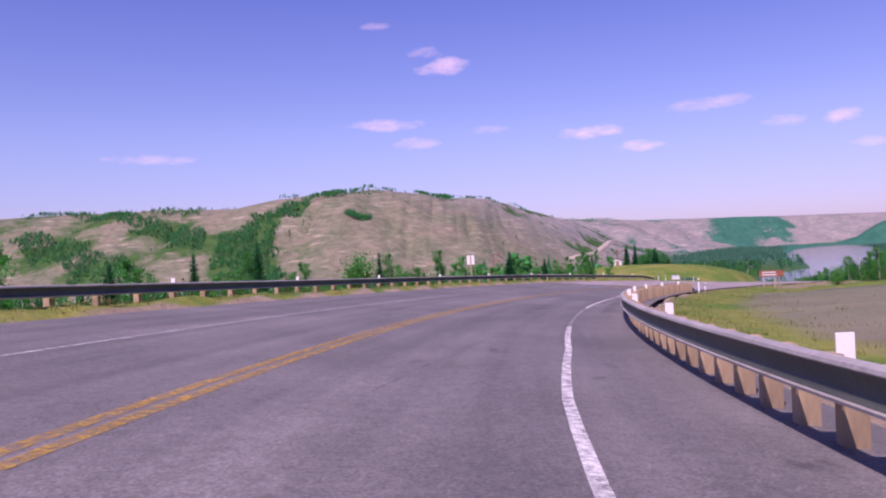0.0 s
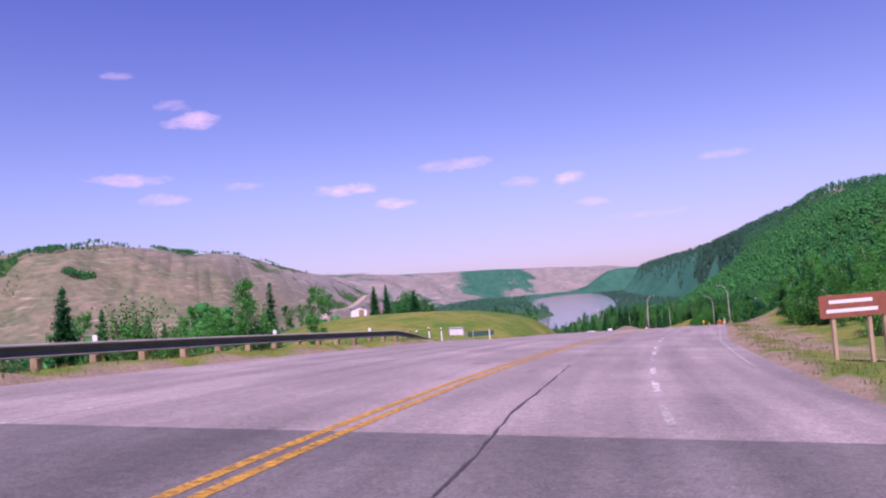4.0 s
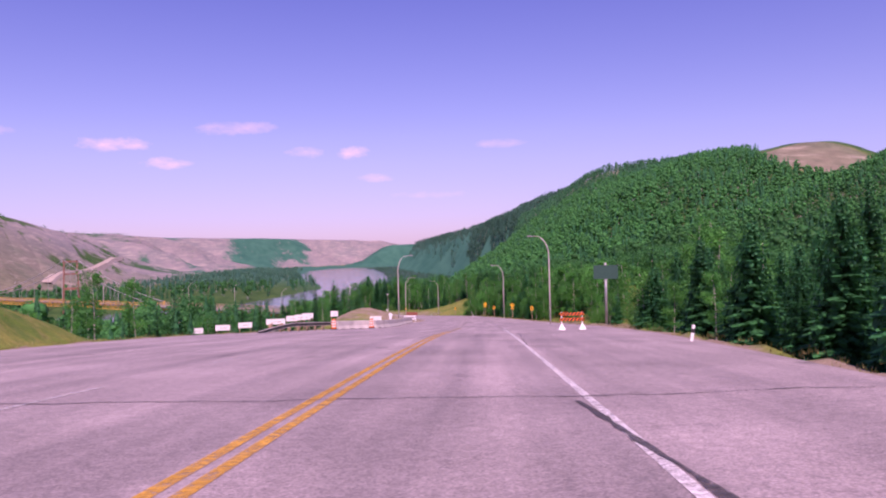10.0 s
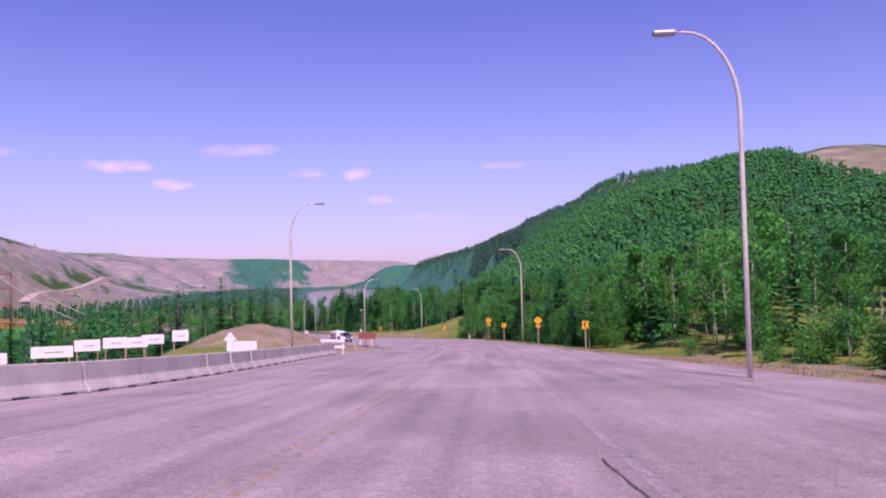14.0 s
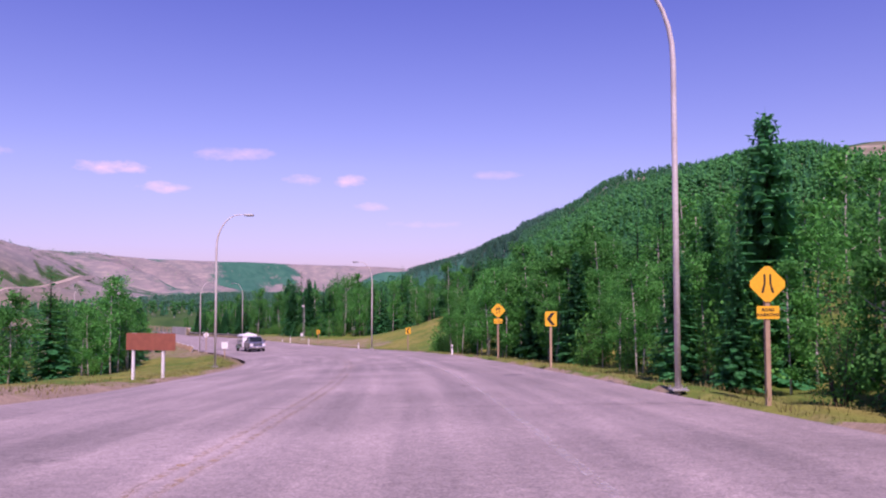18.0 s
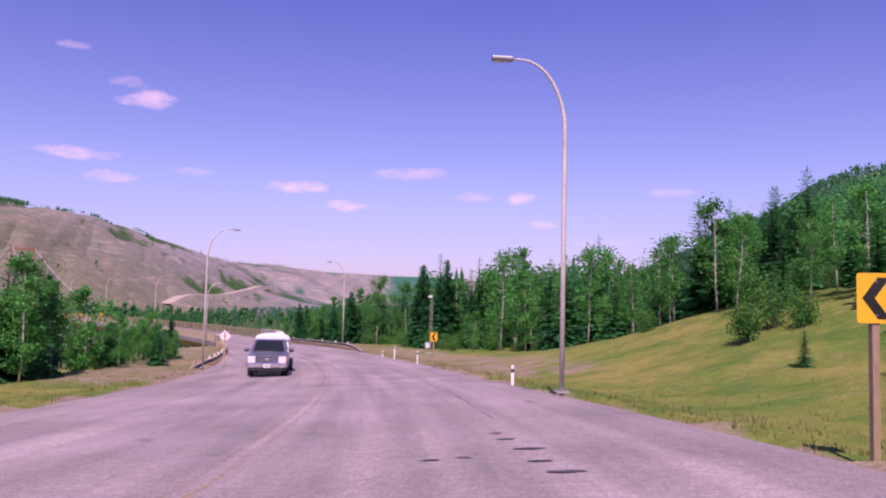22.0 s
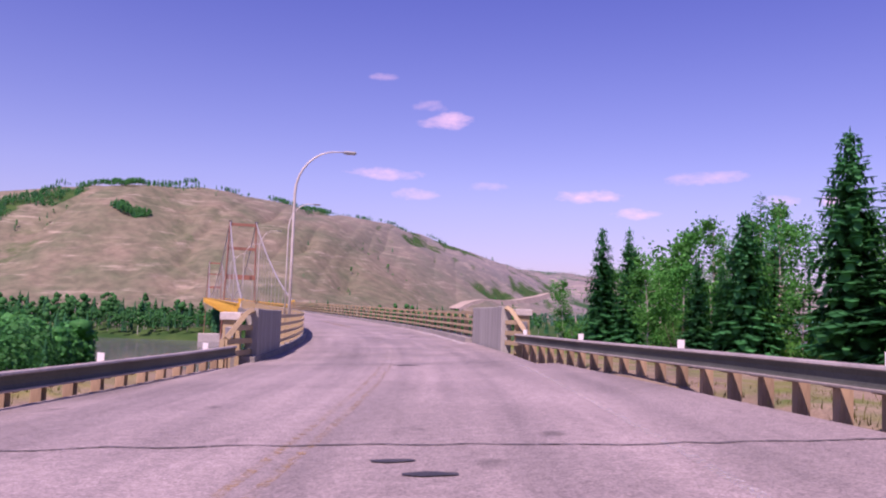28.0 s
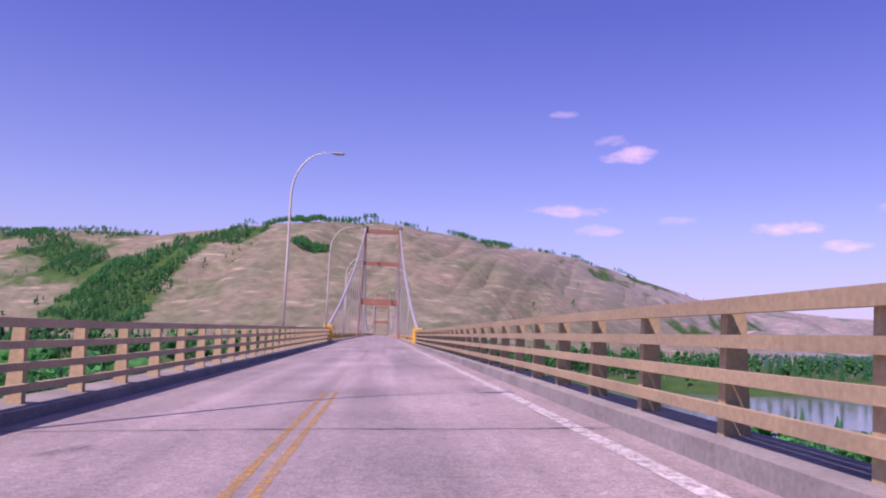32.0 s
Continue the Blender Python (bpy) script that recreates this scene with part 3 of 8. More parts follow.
def height(x, y):
    """Ground height at arrays of places."""
    x, y = np.asarray(x, float), np.asarray(y, float)
    shape = x.shape
    x, y = x.ravel(), y.ravel()
    pts = CURVE[::3]
    us = STATIONS[::3]
    tans = _tan[::3]
    keep = us < 36
    pts, us, tans = pts[keep], us[keep], tans[keep]
    k = np.empty(len(x), dtype=int)
    for s in range(0, len(x), 20000):
        q = (x[s:s + 20000, None] - pts[None, :, 0]) ** 2 + (y[s:s + 20000, None] - pts[None, :, 1]) ** 2
        k[s:s + 20000] = q.argmin(1)
    ox, oy = x - pts[k, 0], y - pts[k, 1]
    l = ox * tans[k, 1] - oy * tans[k, 0]
    fwd = ox * tans[k, 0] + oy * tans[k, 1]
    u = us[k] + np.clip(fwd, -3, 3) / 16
    far = np.hypot(l, fwd)
    zr = pts[k, 2] + 0.0
    lr, ll = RIGHT(u), LEFT(u)
    road = zr - BANK(u) * np.clip(l, ll, lr)
    over = np.clip(u - BRIDGE_START - 0.1, 0, 99) * 16
    # the ground beside the abutment stays up a while to the right
    shelf = np.clip(u - 31.2, 0, 99) * 16
    aside = smooth(l - lr, -1.6, -0.2)
    drop = np.where(over > 0, 1.0 + 0.5 * over, 0) * (1 - aside) + aside * (0.2 + 0.30 * shelf)
    road = np.where(over > 0, np.maximum(zr - drop, -47.0), road)
    road = np.maximum(road, -47.0)
    dr, dl = np.clip(l - lr, 0, None), np.clip(ll - l, 0, None)
    rough = waves(x, y, 9.0, 3) * 0.12 + waves(x, y, 34.0, 4) * 0.5
    # to the right: verge, ditch, then the wooded valley side
    ends = 1 - smooth(u, 26.3, 30.2)
    bank_up = smooth(u, 16.5, 21) * (1 - smooth(u, 25.2, 27.2))
    right = road - 0.05 - 0.35 * smooth(dr, 0.5, 4.0) * (1 - smooth(dr, 5, 11)) * (1 - 0.85 * smooth(u, 26.8, 27.8)) + rough * smooth(dr, 2, 22)
    right = right + bank_up * 5.6 * smooth(dr, 5, 30) + ends * 90 * smooth(dr, 22, 380) + ends * 14 * smooth(dr, 420, 900)
    right = right + 1.9 * smooth(u, 8.6, 9.6) * (1 - smooth(u, 10.3, 11.0)) * smooth(dr, 0.8, 7) * (1 - smooth(dr, 16, 30))
    right = right - 1.3 * smooth(u, 10.6, 11.1) * (1 - smooth(u, 13.3, 14.0)) * smooth(dr, 0.7, 4.5)
    right = right + 0.15 * smooth(u, 5.6, 6.8) * (1 - smooth(u, 8.8, 9.4)) * smooth(dr, 1.5, 7)
    right = right - (1 - ends) * np.minimum(0.30 * np.clip(dr - 34, 0, None), 24)
    # to the left: verge, knolls, then down to the flats
    left = road - 0.05 - 0.25 * smooth(dl, 0.5, 4.0) + rough * smooth(dl, 2, 22) - np.minimum((0.27 - 0.12 * smooth(u, 12, 14)) * np.clip(dl - 7 - 16 * smooth(u, 6.6, 8) * (1 - smooth(u, 12, 14)), 0, None), 60)
    left = left + 0.36 * smooth(dl, 0.1, 1.3) * (1 - smooth(dl, 4, 8)) * (1 - smooth(u, 6.5, 7.0))
    # the grassy knoll with the shed, inside the first bend
    kx, ky = x - 46.5, y - 173.0
    kp, kq = kx * 0.59 + ky * 0.81, kx * 0.81 - ky * 0.59
    knoll = -3.4 - 5.0 * ((kp / 36) ** 2 + (kq / np.where(kq > 0, 20.5, 32.0)) ** 2) - 2.0 * (1 - smooth(dl, 0, 6)) + rough * 0.5
    left = np.where(dl > 0.6, np.maximum(left, np.maximum(knoll, -60)), left)
    left = left + 3.0 * np.exp(-(((u - 18.3) / 0.95) ** 2)) * np.exp(-(((dl - 9.5) / 5.8) ** 2))
    left = np.maximum(left, -46.0 + rough)
    near = np.where(l > 0, right, left)
    # the valley at large
    dn, an = north_hill(x, y)
    ds, _ = to_line(x, y, SOUTH_TOE)
    dv, _ = to_line(x, y, RIVER)
    top = np.interp(x - TOP_SKEW * (y - 1100), TOP_AT, TOP_Z)
    top = top + (FAR_TOP - top) * smooth(y, 2700, 3500)
    ridge = np.minimum(np.abs(waves(an, dn * 0.22, 240.0, 8)) * 1.3, 1.0)
    rib = np.minimum(np.abs(waves(an, dn * 0.3, 85.0, 9)) * 1.3, 1.0)
    gully = 1 - np.minimum(ridge, 0.35 + 0.65 * rib)
    cut = (34 * (1 - ridge) ** 2 + 11 * (1 - rib) ** 2) * smooth(dn, 0, 130) * (1 - 0.75 * smooth(dn, 330, 620))
    # the wide side valleys of the far end
    comb = np.minimum(np.abs(waves(an, dn * 0.12, 560.0, 12)) * 1.6, 1.0)
    cut = cut + 210 * (1 - comb) ** 2 * smooth(y, 2200, 2800) * smooth(dn, 0, 160)
    hill_n = (46 + top) * (0.86 * smooth(dn - cut, -10, 420) ** 0.9 + 0.14 * smooth(dn, 300, 1100)) + waves(x, y, 120, 5) * 2.5 * smooth(dn, 10, 200)
    hill_s = smooth(y, 250, 520) * 112 * smooth(ds, -25, 235) + 18 * smooth(ds, 235, 700) + waves(x, y, 160, 6) * 4 * smooth(ds, 30, 200)
    flats = -45.0 + waves(x, y, 70, 7) * 0.8
    valley = np.maximum(flats + np.where(dn > -10, hill_n, 0), flats + np.where(ds > -10, hill_s, 0))
    z = np.where(l > 0, np.where(ends > 0.02, np.maximum(near, valley), valley), np.maximum(near, valley))
    z = np.where((l > 0) & (ends <= 0.02) & (far < 160), np.maximum(near, valley), z)
    z = np.where((y > 520) & (over > 0), valley, z)
    for hx, hy, hr, hz in CREST:
        z = z + hz * np.exp(-((x - hx) ** 2 + (y - hy) ** 2) / (2 * hr * hr))
    half = 140 + 60 * smooth(y, 900, 2600)
    bed = smooth(np.abs(dv) - half, 25, -15)
    z = z * (1 - bed) + (-57.0) * bed
    # under the pavement the ground lies a little lower
    on = (l > ll - 0.2) & (l < lr + 0.2) & (over <= 0) & (np.abs(fwd) < 6) & (far < 40)
    z = np.where(on, road - 0.45, z)
    info = dict(u=u, l=l, dr=dr, dl=dl, far=far, dn=dn, ds=ds, dv=dv, an=an, gully=gully, on=on)
    return z.reshape(shape), {key: v.reshape(shape) for key, v in info.items()}


def spaced(lo, hi, cuts):
    """Grid lines: fine between the two cuts, wider and wider beyond."""
    a, b, fine = cuts
    out = list(np.arange(a, b + fine, fine))
    step = fine
    while out[-1] < hi:
        step *= 1.09
        out.append(out[-1] + min(step, 90))
    step = fine
    while out[0] > lo:
        step *= 1.09
        out.insert(0, out[0] - min(step, 90))
    return np.array(out)


def hill_track(x, y):
    """Distance to the bare track cut up through the woods to the crest."""
    d, _ = to_line(x, y, ((592, 676), (622, 662), (650, 636)))
    return np.abs(d)


HILL_DRAWS = (((-195, 1345), (-228, 1312), (-252, 1263), (-284, 1202), (-282, 1123), (-265, 1060)), ((-560, 1300), (-461, 1241), (-394, 1194), (-330, 1150), (-285, 1110)), ((-640, 1190), (-520, 1120), (-430, 1060)))


def hill_draw(x, y):
    """How near the wooded draws of the dry hill are: below one inside them."""
    wide = 22 + 20 * smooth(-y, -1290, -1120) + 16 * waves(x, y, 60.0, 81)
    return np.minimum.reduce([np.abs(to_line(x, y, line)[0]) / np.maximum(wide * k, 4) for line, k in zip(HILL_DRAWS, (1.0, 0.85, 0.8))])


def build_ground():
    xs, ys = spaced(-4900, 4900, (-45, 232, 1.5)), spaced(-1500, 4950, (-25, 440, 1.5))
    gx, gy = np.meshgrid(xs, ys)
    z, i = height(gx, gy)
    ny, nx = gx.shape
    co = np.stack([gx, gy, z], -1).reshape(-1, 3)
    idx = np.arange(ny * nx).reshape(ny, nx)
    quads = np.stack([idx[:-1, :-1], idx[:-1, 1:], idx[1:, 1:], idx[1:, :-1]], -1).reshape(-1, 4)
    me = bpy.data.meshes.new("ground")
    me.vertices.add(len(co))
    me.vertices.foreach_set("co", co.ravel())
    me.loops.add(quads.size)
    me.loops.foreach_set("vertex_index", quads.ravel())
    me.polygons.add(len(quads))
    me.polygons.foreach_set("loop_start", np.arange(len(quads)) * 4)
    me.polygons.foreach_set("loop_total", np.full(len(quads), 4))
    me.polygons.foreach_set("use_smooth", np.ones(len(quads), dtype=bool))
    me.update()
    north = smooth(i["dn"], -40 - 70 * smooth(gy, 1500, 2600), 40 + 120 * smooth(gy, 1500, 2600))
    dry = north * 0.95
    west = smooth(-gx, 150, 800)
    scrub = north * (0.26 + 0.42 * smooth(i["gully"], 0.45, 0.75) * smooth(i["dn"], 20, 140) + 0.34 * west + 0.13 * smooth(gx, 150, 700) * (1 - smooth(gy, 2400, 3300)) - 0.16 * smooth(i["dn"], 420, 620))
    scrub = scrub * (1 - 0.55 * smooth(gy, 3000, 3500))
    scrub = np.maximum(scrub, 0.95 * (1 - north) * np.maximum(smooth(i["far"], 60, 140), smooth(gy, 470, 560)))
    scrub = np.where((i["ds"] > 0) & (i["far"] > 60) & (i["dn"] < 30), np.maximum(scrub, 0.95), scrub)
    du, dd = i["u"], np.where(i["l"] > 0, i["dr"], i["dl"])
    gravel = (1 - smooth(dd, 0.2, 1.6)) * 0.9 * (i["far"] < 60)
    gravel = np.maximum(gravel, 0.60 * smooth(dd, 0.5, 2) * (1 - smooth(dd, 3.5, 6.5)) * smooth(du, 5, 6) * (1 - smooth(du, 16, 20)) * (i["l"] > 0))
    gravel = np.maximum(gravel, 0.55 * (1 - smooth(dd, 8, 14)) * smooth(du, 24, 25) * (1 - smooth(du, 30.2, 31.2)) * (i["far"] < 60))
    gravel = np.maximum(gravel, 0.62 * (1 - smooth(dd, 14, 24)) * smooth(du, 17, 17.8) * (1 - smooth(du, 19.6, 20.6)) * (i["l"] < 0) * (i["far"] < 60))
    gravel = np.maximum(gravel, 0.62 * (1 - smooth(dd, 5.5, 8.5)) * smooth(du, 12.8, 13.4) * (1 - smooth(du, 17, 17.6)) * (i["l"] > 0))
    gravel = np.maximum(gravel, 0.44 * (1 - smooth(dd, 8, 13)) * smooth(du, 8.6, 9.4) * (1 - smooth(du, 10.6, 11.4)) * (i["l"] > 0))
    field = (i["l"] > 0) * smooth(dd, 2, 6) * (1 - smooth(dd, 60, 100)) * (1 - smooth(du, 4.2, 5.4))
    glade = smooth(((gx - 628) / 62) ** 2 + ((gy - 463) / 46) ** 2, 1.0, 0.7)
    glade = np.maximum(glade, smooth(hill_track(gx, gy), 11.0, 5.0))
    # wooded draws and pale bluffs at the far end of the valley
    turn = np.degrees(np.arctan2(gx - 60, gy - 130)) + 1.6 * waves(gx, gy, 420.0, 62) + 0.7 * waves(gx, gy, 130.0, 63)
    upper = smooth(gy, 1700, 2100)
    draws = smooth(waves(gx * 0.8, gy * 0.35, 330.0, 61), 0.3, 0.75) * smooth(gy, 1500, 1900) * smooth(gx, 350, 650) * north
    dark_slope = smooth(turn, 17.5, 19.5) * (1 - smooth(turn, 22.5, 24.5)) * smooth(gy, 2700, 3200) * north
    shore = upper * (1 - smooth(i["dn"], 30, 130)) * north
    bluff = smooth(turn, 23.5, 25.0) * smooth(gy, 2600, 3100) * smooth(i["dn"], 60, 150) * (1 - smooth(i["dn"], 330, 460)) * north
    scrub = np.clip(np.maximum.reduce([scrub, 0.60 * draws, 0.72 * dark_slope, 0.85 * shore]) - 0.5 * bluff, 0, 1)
    dry = np.maximum(np.maximum(dry, 0.8 * field), glade)
    scrub = scrub * (1 - glade)
    scrub = np.maximum(scrub * (1 - 0.45 * north * (gx < 250) * (gy < 1600)), 0.80 * north * smooth(hill_draw(gx, gy), 1.15, 0.75))
    gravel = np.maximum(gravel, 0.70 * (1 - smooth(dd, 3, 6)) * smooth(du, 6.8, 7.2) * (1 - smooth(du, 10, 10.6)) * (i["l"] < 0) * (i["far"] < 40))
    a = me.color_attributes.new("cover", "FLOAT_COLOR", "POINT")
    a.data.foreach_set("color", np.stack([dry, np.clip(scrub, 0, 1), np.clip(gravel, 0, 1), np.ones_like(dry)], -1).astype(np.float32).ravel())
    me.materials.append(MATS["ground"])
    return tagged(new("ground", me), "grassy valley ground with dry eroded hillsides and gravel verges", "ground", kind="structure")


build_ground()


def water_material():
    m = material("river_water", (0.10, 0.115, 0.12), (0.13, 0.14, 0.14), scale=0.01, fine=0.35, rough=0.12, bump=0.25, bump_dist=0.3)
    m.node_tree.nodes["Principled BSDF"].inputs["IOR"].default_value = 1.33
    return m


water_material()
w = mesh_object("water", [(-4900, -1500, RIVER_Z), (4900, -1500, RIVER_Z), (4900, 4950, RIVER_Z), (-4900, 4950, RIVER_Z)], [(0, 1, 2, 3)], "river_water")
tagged(w, "wide calm grey-blue river in the valley", "river", kind="structure")

old = ribbon("road", FIRST, 4.5, LEFT, RIGHT, "old_asphalt", 0.0, 0.1, across=6)
tagged(old, "old dark grey chip-sealed highway with patched cracks", "road", kind="structure")
road = ribbon("road", 4.5, BRIDGE_START, LEFT, RIGHT, "asphalt", 0.0, 0.1, across=6)
tagged(road, "worn grey chip-sealed highway with patched cracks", "road", kind="structure")


def hill_road():
    """The highway climbing the hill across the river, laid on the slope."""
    way = np.array(((215, 1380), (239, 1471), (334, 1720), (450, 2150), (560, 2560)), float)
    ln = np.concatenate([[0], np.cumsum(np.hypot(*np.diff(way, axis=0).T))])
    s = np.arange(0, ln[-1], 18.0)
    x, y = np.interp(s, ln, way[:, 0]), np.interp(s, ln, way[:, 1])
    for _ in range(8):
        x[1:-1], y[1:-1] = (x[:-2] + 2 * x[1:-1] + x[2:]) / 4, (y[:-2] + 2 * y[1:-1] + y[2:]) / 4
    z, _i = height(x, y)
    for _ in range(30):
        z[1:-1] = (z[:-2] + 2 * z[1:-1] + z[2:]) / 4
    tx, ty = np.gradient(x), np.gradient(y)
    n = np.hypot(tx, ty)
    rows = []
    for off, dz in ((-13, -9.0), (-7, 0.6), (7, 0.6), (13, -9.0)):
        rows.append(np.stack([x + ty / n * off, y - tx / n * off, z + 1.6 + dz], 1))
    verts = np.stack(rows, 1).reshape(-1, 3)
    faces = [(4 * i + j, 4 * i + j + 1, 4 * i + j + 5, 4 * i + j + 4) for i in range(len(s) - 1) for j in range(3)]
    return tagged(mesh_object("hill_road", verts, faces, "hill_gravel"), "pale highway on a graded bank climbing the far hill", "road", kind="structure")


material("hill_gravel", (0.42, 0.35, 0.28), (0.34, 0.28, 0.22), scale=0.05, fine=0.8, rough=0.95, bump=0.1)
hill_road()

# ---- building helpers ----
def thing(name, place=(0, 0, 0), turn=0.0, label="", category="", group="", tilt=0.0):
    e = new(name)
    e.empty_display_size = 0.2
    e.matrix_basis = pose(*place, tilt, 0, turn)
    return tagged(e, label, category, group)


def part(name, bm, mat, parent, label=""):
    """Links a bmesh as one mesh under a thing or a part."""
    me = bpy.data.meshes.new(name)
    bm.to_mesh(me)
    bm.free()
    return shared_part(name, me, mat, parent, label)


def shared_part(name, me, mat, parent, label="", m=None):
    if mat and not me.materials:
        me.materials.append(MATS[mat])
    ob = new(name, me)
    ob.parent = parent
    if m is not None:
        ob.matrix_basis = m
    if label:
        ob["label"] = label
    return ob


def box(size, centre=(0, 0, 0), turn=None, bevel=0.0, bm=None):
    """A box with optional rounded edges, added to bm or a new bmesh."""
    tmp = bmesh.new()
    bmesh.ops.create_cube(tmp, size=1.0)
    bmesh.ops.scale(tmp, vec=size, verts=tmp.verts)
    if bevel:
        bmesh.ops.bevel(tmp, geom=tmp.edges, offset=bevel, segments=2, affect="EDGES", profile=0.6)
    m = Matrix.Translation(centre) @ (turn.to_4x4() if turn is not None else Matrix())
    bmesh.ops.transform(tmp, matrix=m, verts=tmp.verts)
    if bm is None:
        return tmp
    me = bpy.data.meshes.new("tmp")
    tmp.to_mesh(me)
    tmp.free()
    bm.from_mesh(me)
    bpy.data.meshes.remove(me)
    return bm


def tube(points, radii, sides=10, bm=None, cap=True):
    """A round bar along points; one radius or one for each point."""
    bm = bm or bmesh.new()
    pts = [Vector(p) for p in points]
    rr = radii if isinstance(radii, (list, tuple)) else [radii] * len(pts)
    rings, ref = [], None
    for i, p in enumerate(pts):
        t = (pts[min(i + 1, len(pts) - 1)] - pts[max(i - 1, 0)]).normalized()
        if ref is None:
            ref = Vector((1, 0, 0)) if abs(t.x) < 0.9 else Vector((0, 1, 0))
        ref = (ref - t * ref.dot(t)).normalized()
        side = t.cross(ref)
        rings.append([bm.verts.new(p + (ref * math.cos(a) + side * math.sin(a)) * rr[i]) for a in [2 * math.pi * k / sides for k in range(sides)]])
    for a, b in zip(rings[:-1], rings[1:]):
        for k in range(sides):
            f = bm.faces.new((a[k], a[(k + 1) % sides], b[(k + 1) % sides], b[k]))
            f.smooth = sides > 6
    if cap:
        bm.faces.new(list(reversed(rings[0])))
        bm.faces.new(rings[-1])
    return bm


def plate(outline, thick, bm=None, bevel=0.0):
    """A flat plate: outline in x, z; it faces -y and is thick along +y."""
    own = bmesh.new()
    front = [own.verts.new((x, 0, z)) for x, z in outline]
    own.faces.new(front)
    r = bmesh.ops.extrude_face_region(own, geom=list(own.faces))
    bmesh.ops.translate(own, vec=(0, thick, 0), verts=[v for v in r["geom"] if isinstance(v, bmesh.types.BMVert)])
    bmesh.ops.recalc_face_normals(own, faces=own.faces)
    if bm is None:
        return own
    me = bpy.data.meshes.new("tmp")
    own.to_mesh(me)
    own.free()
    bm.from_mesh(me)
    bpy.data.meshes.remove(me)
    return bm


def rounded(w, h, r, n=4, cx=0.0, cz=0.0):
    out = []
    for sx, sz, a0 in ((1, -1, -90), (1, 1, 0), (-1, 1, 90), (-1, -1, 180)):
        for k in range(n + 1):
            a = radians(a0 + 90 * k / n)
            out.append((cx + sx * (w / 2 - r) + r * math.cos(a), cz + sz * (h / 2 - r) + r * math.sin(a)))
    return out


def swept(points, profile, bm=None, closed=False):
    """A profile (out to the right of travel, up) carried along points."""
    bm = bm or bmesh.new()
    pts = [Vector(p) for p in points]
    rows = []
    for i, p in enumerate(pts):
        t = pts[min(i + 1, len(pts) - 1)] - pts[max(i - 1, 0)]
        r = Vector((t.y, -t.x, 0)).normalized()
        rows.append([bm.verts.new(p + r * o + Vector((0, 0, h))) for o, h in profile])
    n = len(profile)
    for a, b in zip(rows[:-1], rows[1:]):
        for k in range(n if closed else n - 1):
            bm.faces.new((a[k], a[(k + 1) % n], b[(k + 1) % n], b[k]))
    if closed:
        bm.faces.new(rows[0])
        bm.faces.new(list(reversed(rows[-1])))
        bmesh.ops.recalc_face_normals(bm, faces=bm.faces)
    return bm


def mesh_of(bm, name, mat):
    me = bpy.data.meshes.new(name)
    bm.to_mesh(me)
    bm.free()
    me.materials.append(MATS[mat])
    return me


def ground_z(x, y):
    return float(height(np.array([x]), np.array([y]))[0][0])


def beside(u, l):
    """A place beside the road, on the ground."""
    p = at(u, l)
    return Vector((p.x, p.y, ground_z(p.x, p.y)))


# ---- road paint and cracks ----
def line_of(f, half, shift=0.0):
    return (lambda u: f(u) - half + shift), (lambda u: f(u) + half + shift)


def stripe(name, u0, u1, f, half, mat, shift=0.0, label="", up=0.006):
    a, b = line_of(f, half, shift)
    ob = ribbon(name, u0, u1, a, b, mat, up, 0.05)
    return tagged(ob, label, "road marking", kind="structure")


END_MARK = 44.0
for k in (-0.12, 0.12):
    stripe("yellow_line", FIRST, 4.0, YELLOW, 0.08, "faded_yellow", k, "dull worn double yellow centre line on the asphalt")
    stripe("yellow_line", 4.0, 12.9, YELLOW, 0.065, "yellow_paint", k, "worn double yellow centre line on the asphalt")
    stripe("yellow_line", 12.9, 14.2, YELLOW, 0.06, "faded_yellow", k, "faded double yellow centre line on the asphalt")
    stripe("yellow_line", 14.2, BRIDGE_START, YELLOW, 0.05, "ghost_yellow", k, "nearly worn-off double yellow centre line on the asphalt")
stripe("white_line", FIRST, 1.25, WHITE, 0.06, "white_paint", 0, "worn white edge line on the asphalt")
stripe("white_line", 1.25, 1.95, WHITE, 0.06, "ghost_white", 0, "nearly worn-off white edge line on the asphalt")
stripe("white_line", 1.95, 4.3, WHITE, 0.06, "white_paint", 0, "worn white edge line on the asphalt")
stripe("white_line", 7.3, 13.7, WHITE, 0.055, "white_paint", 0, "worn white edge line on the asphalt")
stripe("white_line", 13.7, BRIDGE_START, WHITE, 0.06, "ghost_white", 0, "nearly worn-off white edge line on the asphalt")
for k in range(11):
    stripe("lane_dash", 4.56 + k * 0.24, 4.68 + k * 0.24, WHITE, 0.06, "white_paint" if k % 3 else "faded_white", 0, "worn white dash across the mouth of the turning lane")
stripe("white_line", FIRST, 6.2, FARWHITE, 0.06, "faded_white", 0, "faded white edge line on the far side")
for k in range(16):
    stripe("lane_dash", 7.2 + k * 0.56, 7.42 + k * 0.56, FARWHITE, 0.06, "faded_white", 0, "faded white lane dash on the asphalt")
TURN_LINE = table(((5.0, 3.2), (7, 4.2), (9.5, 4.5)))
stripe("white_line", 5.2, 9.6, TURN_LINE, 0.06, "faded_white", 0, "faded white edge line of the turning lane")


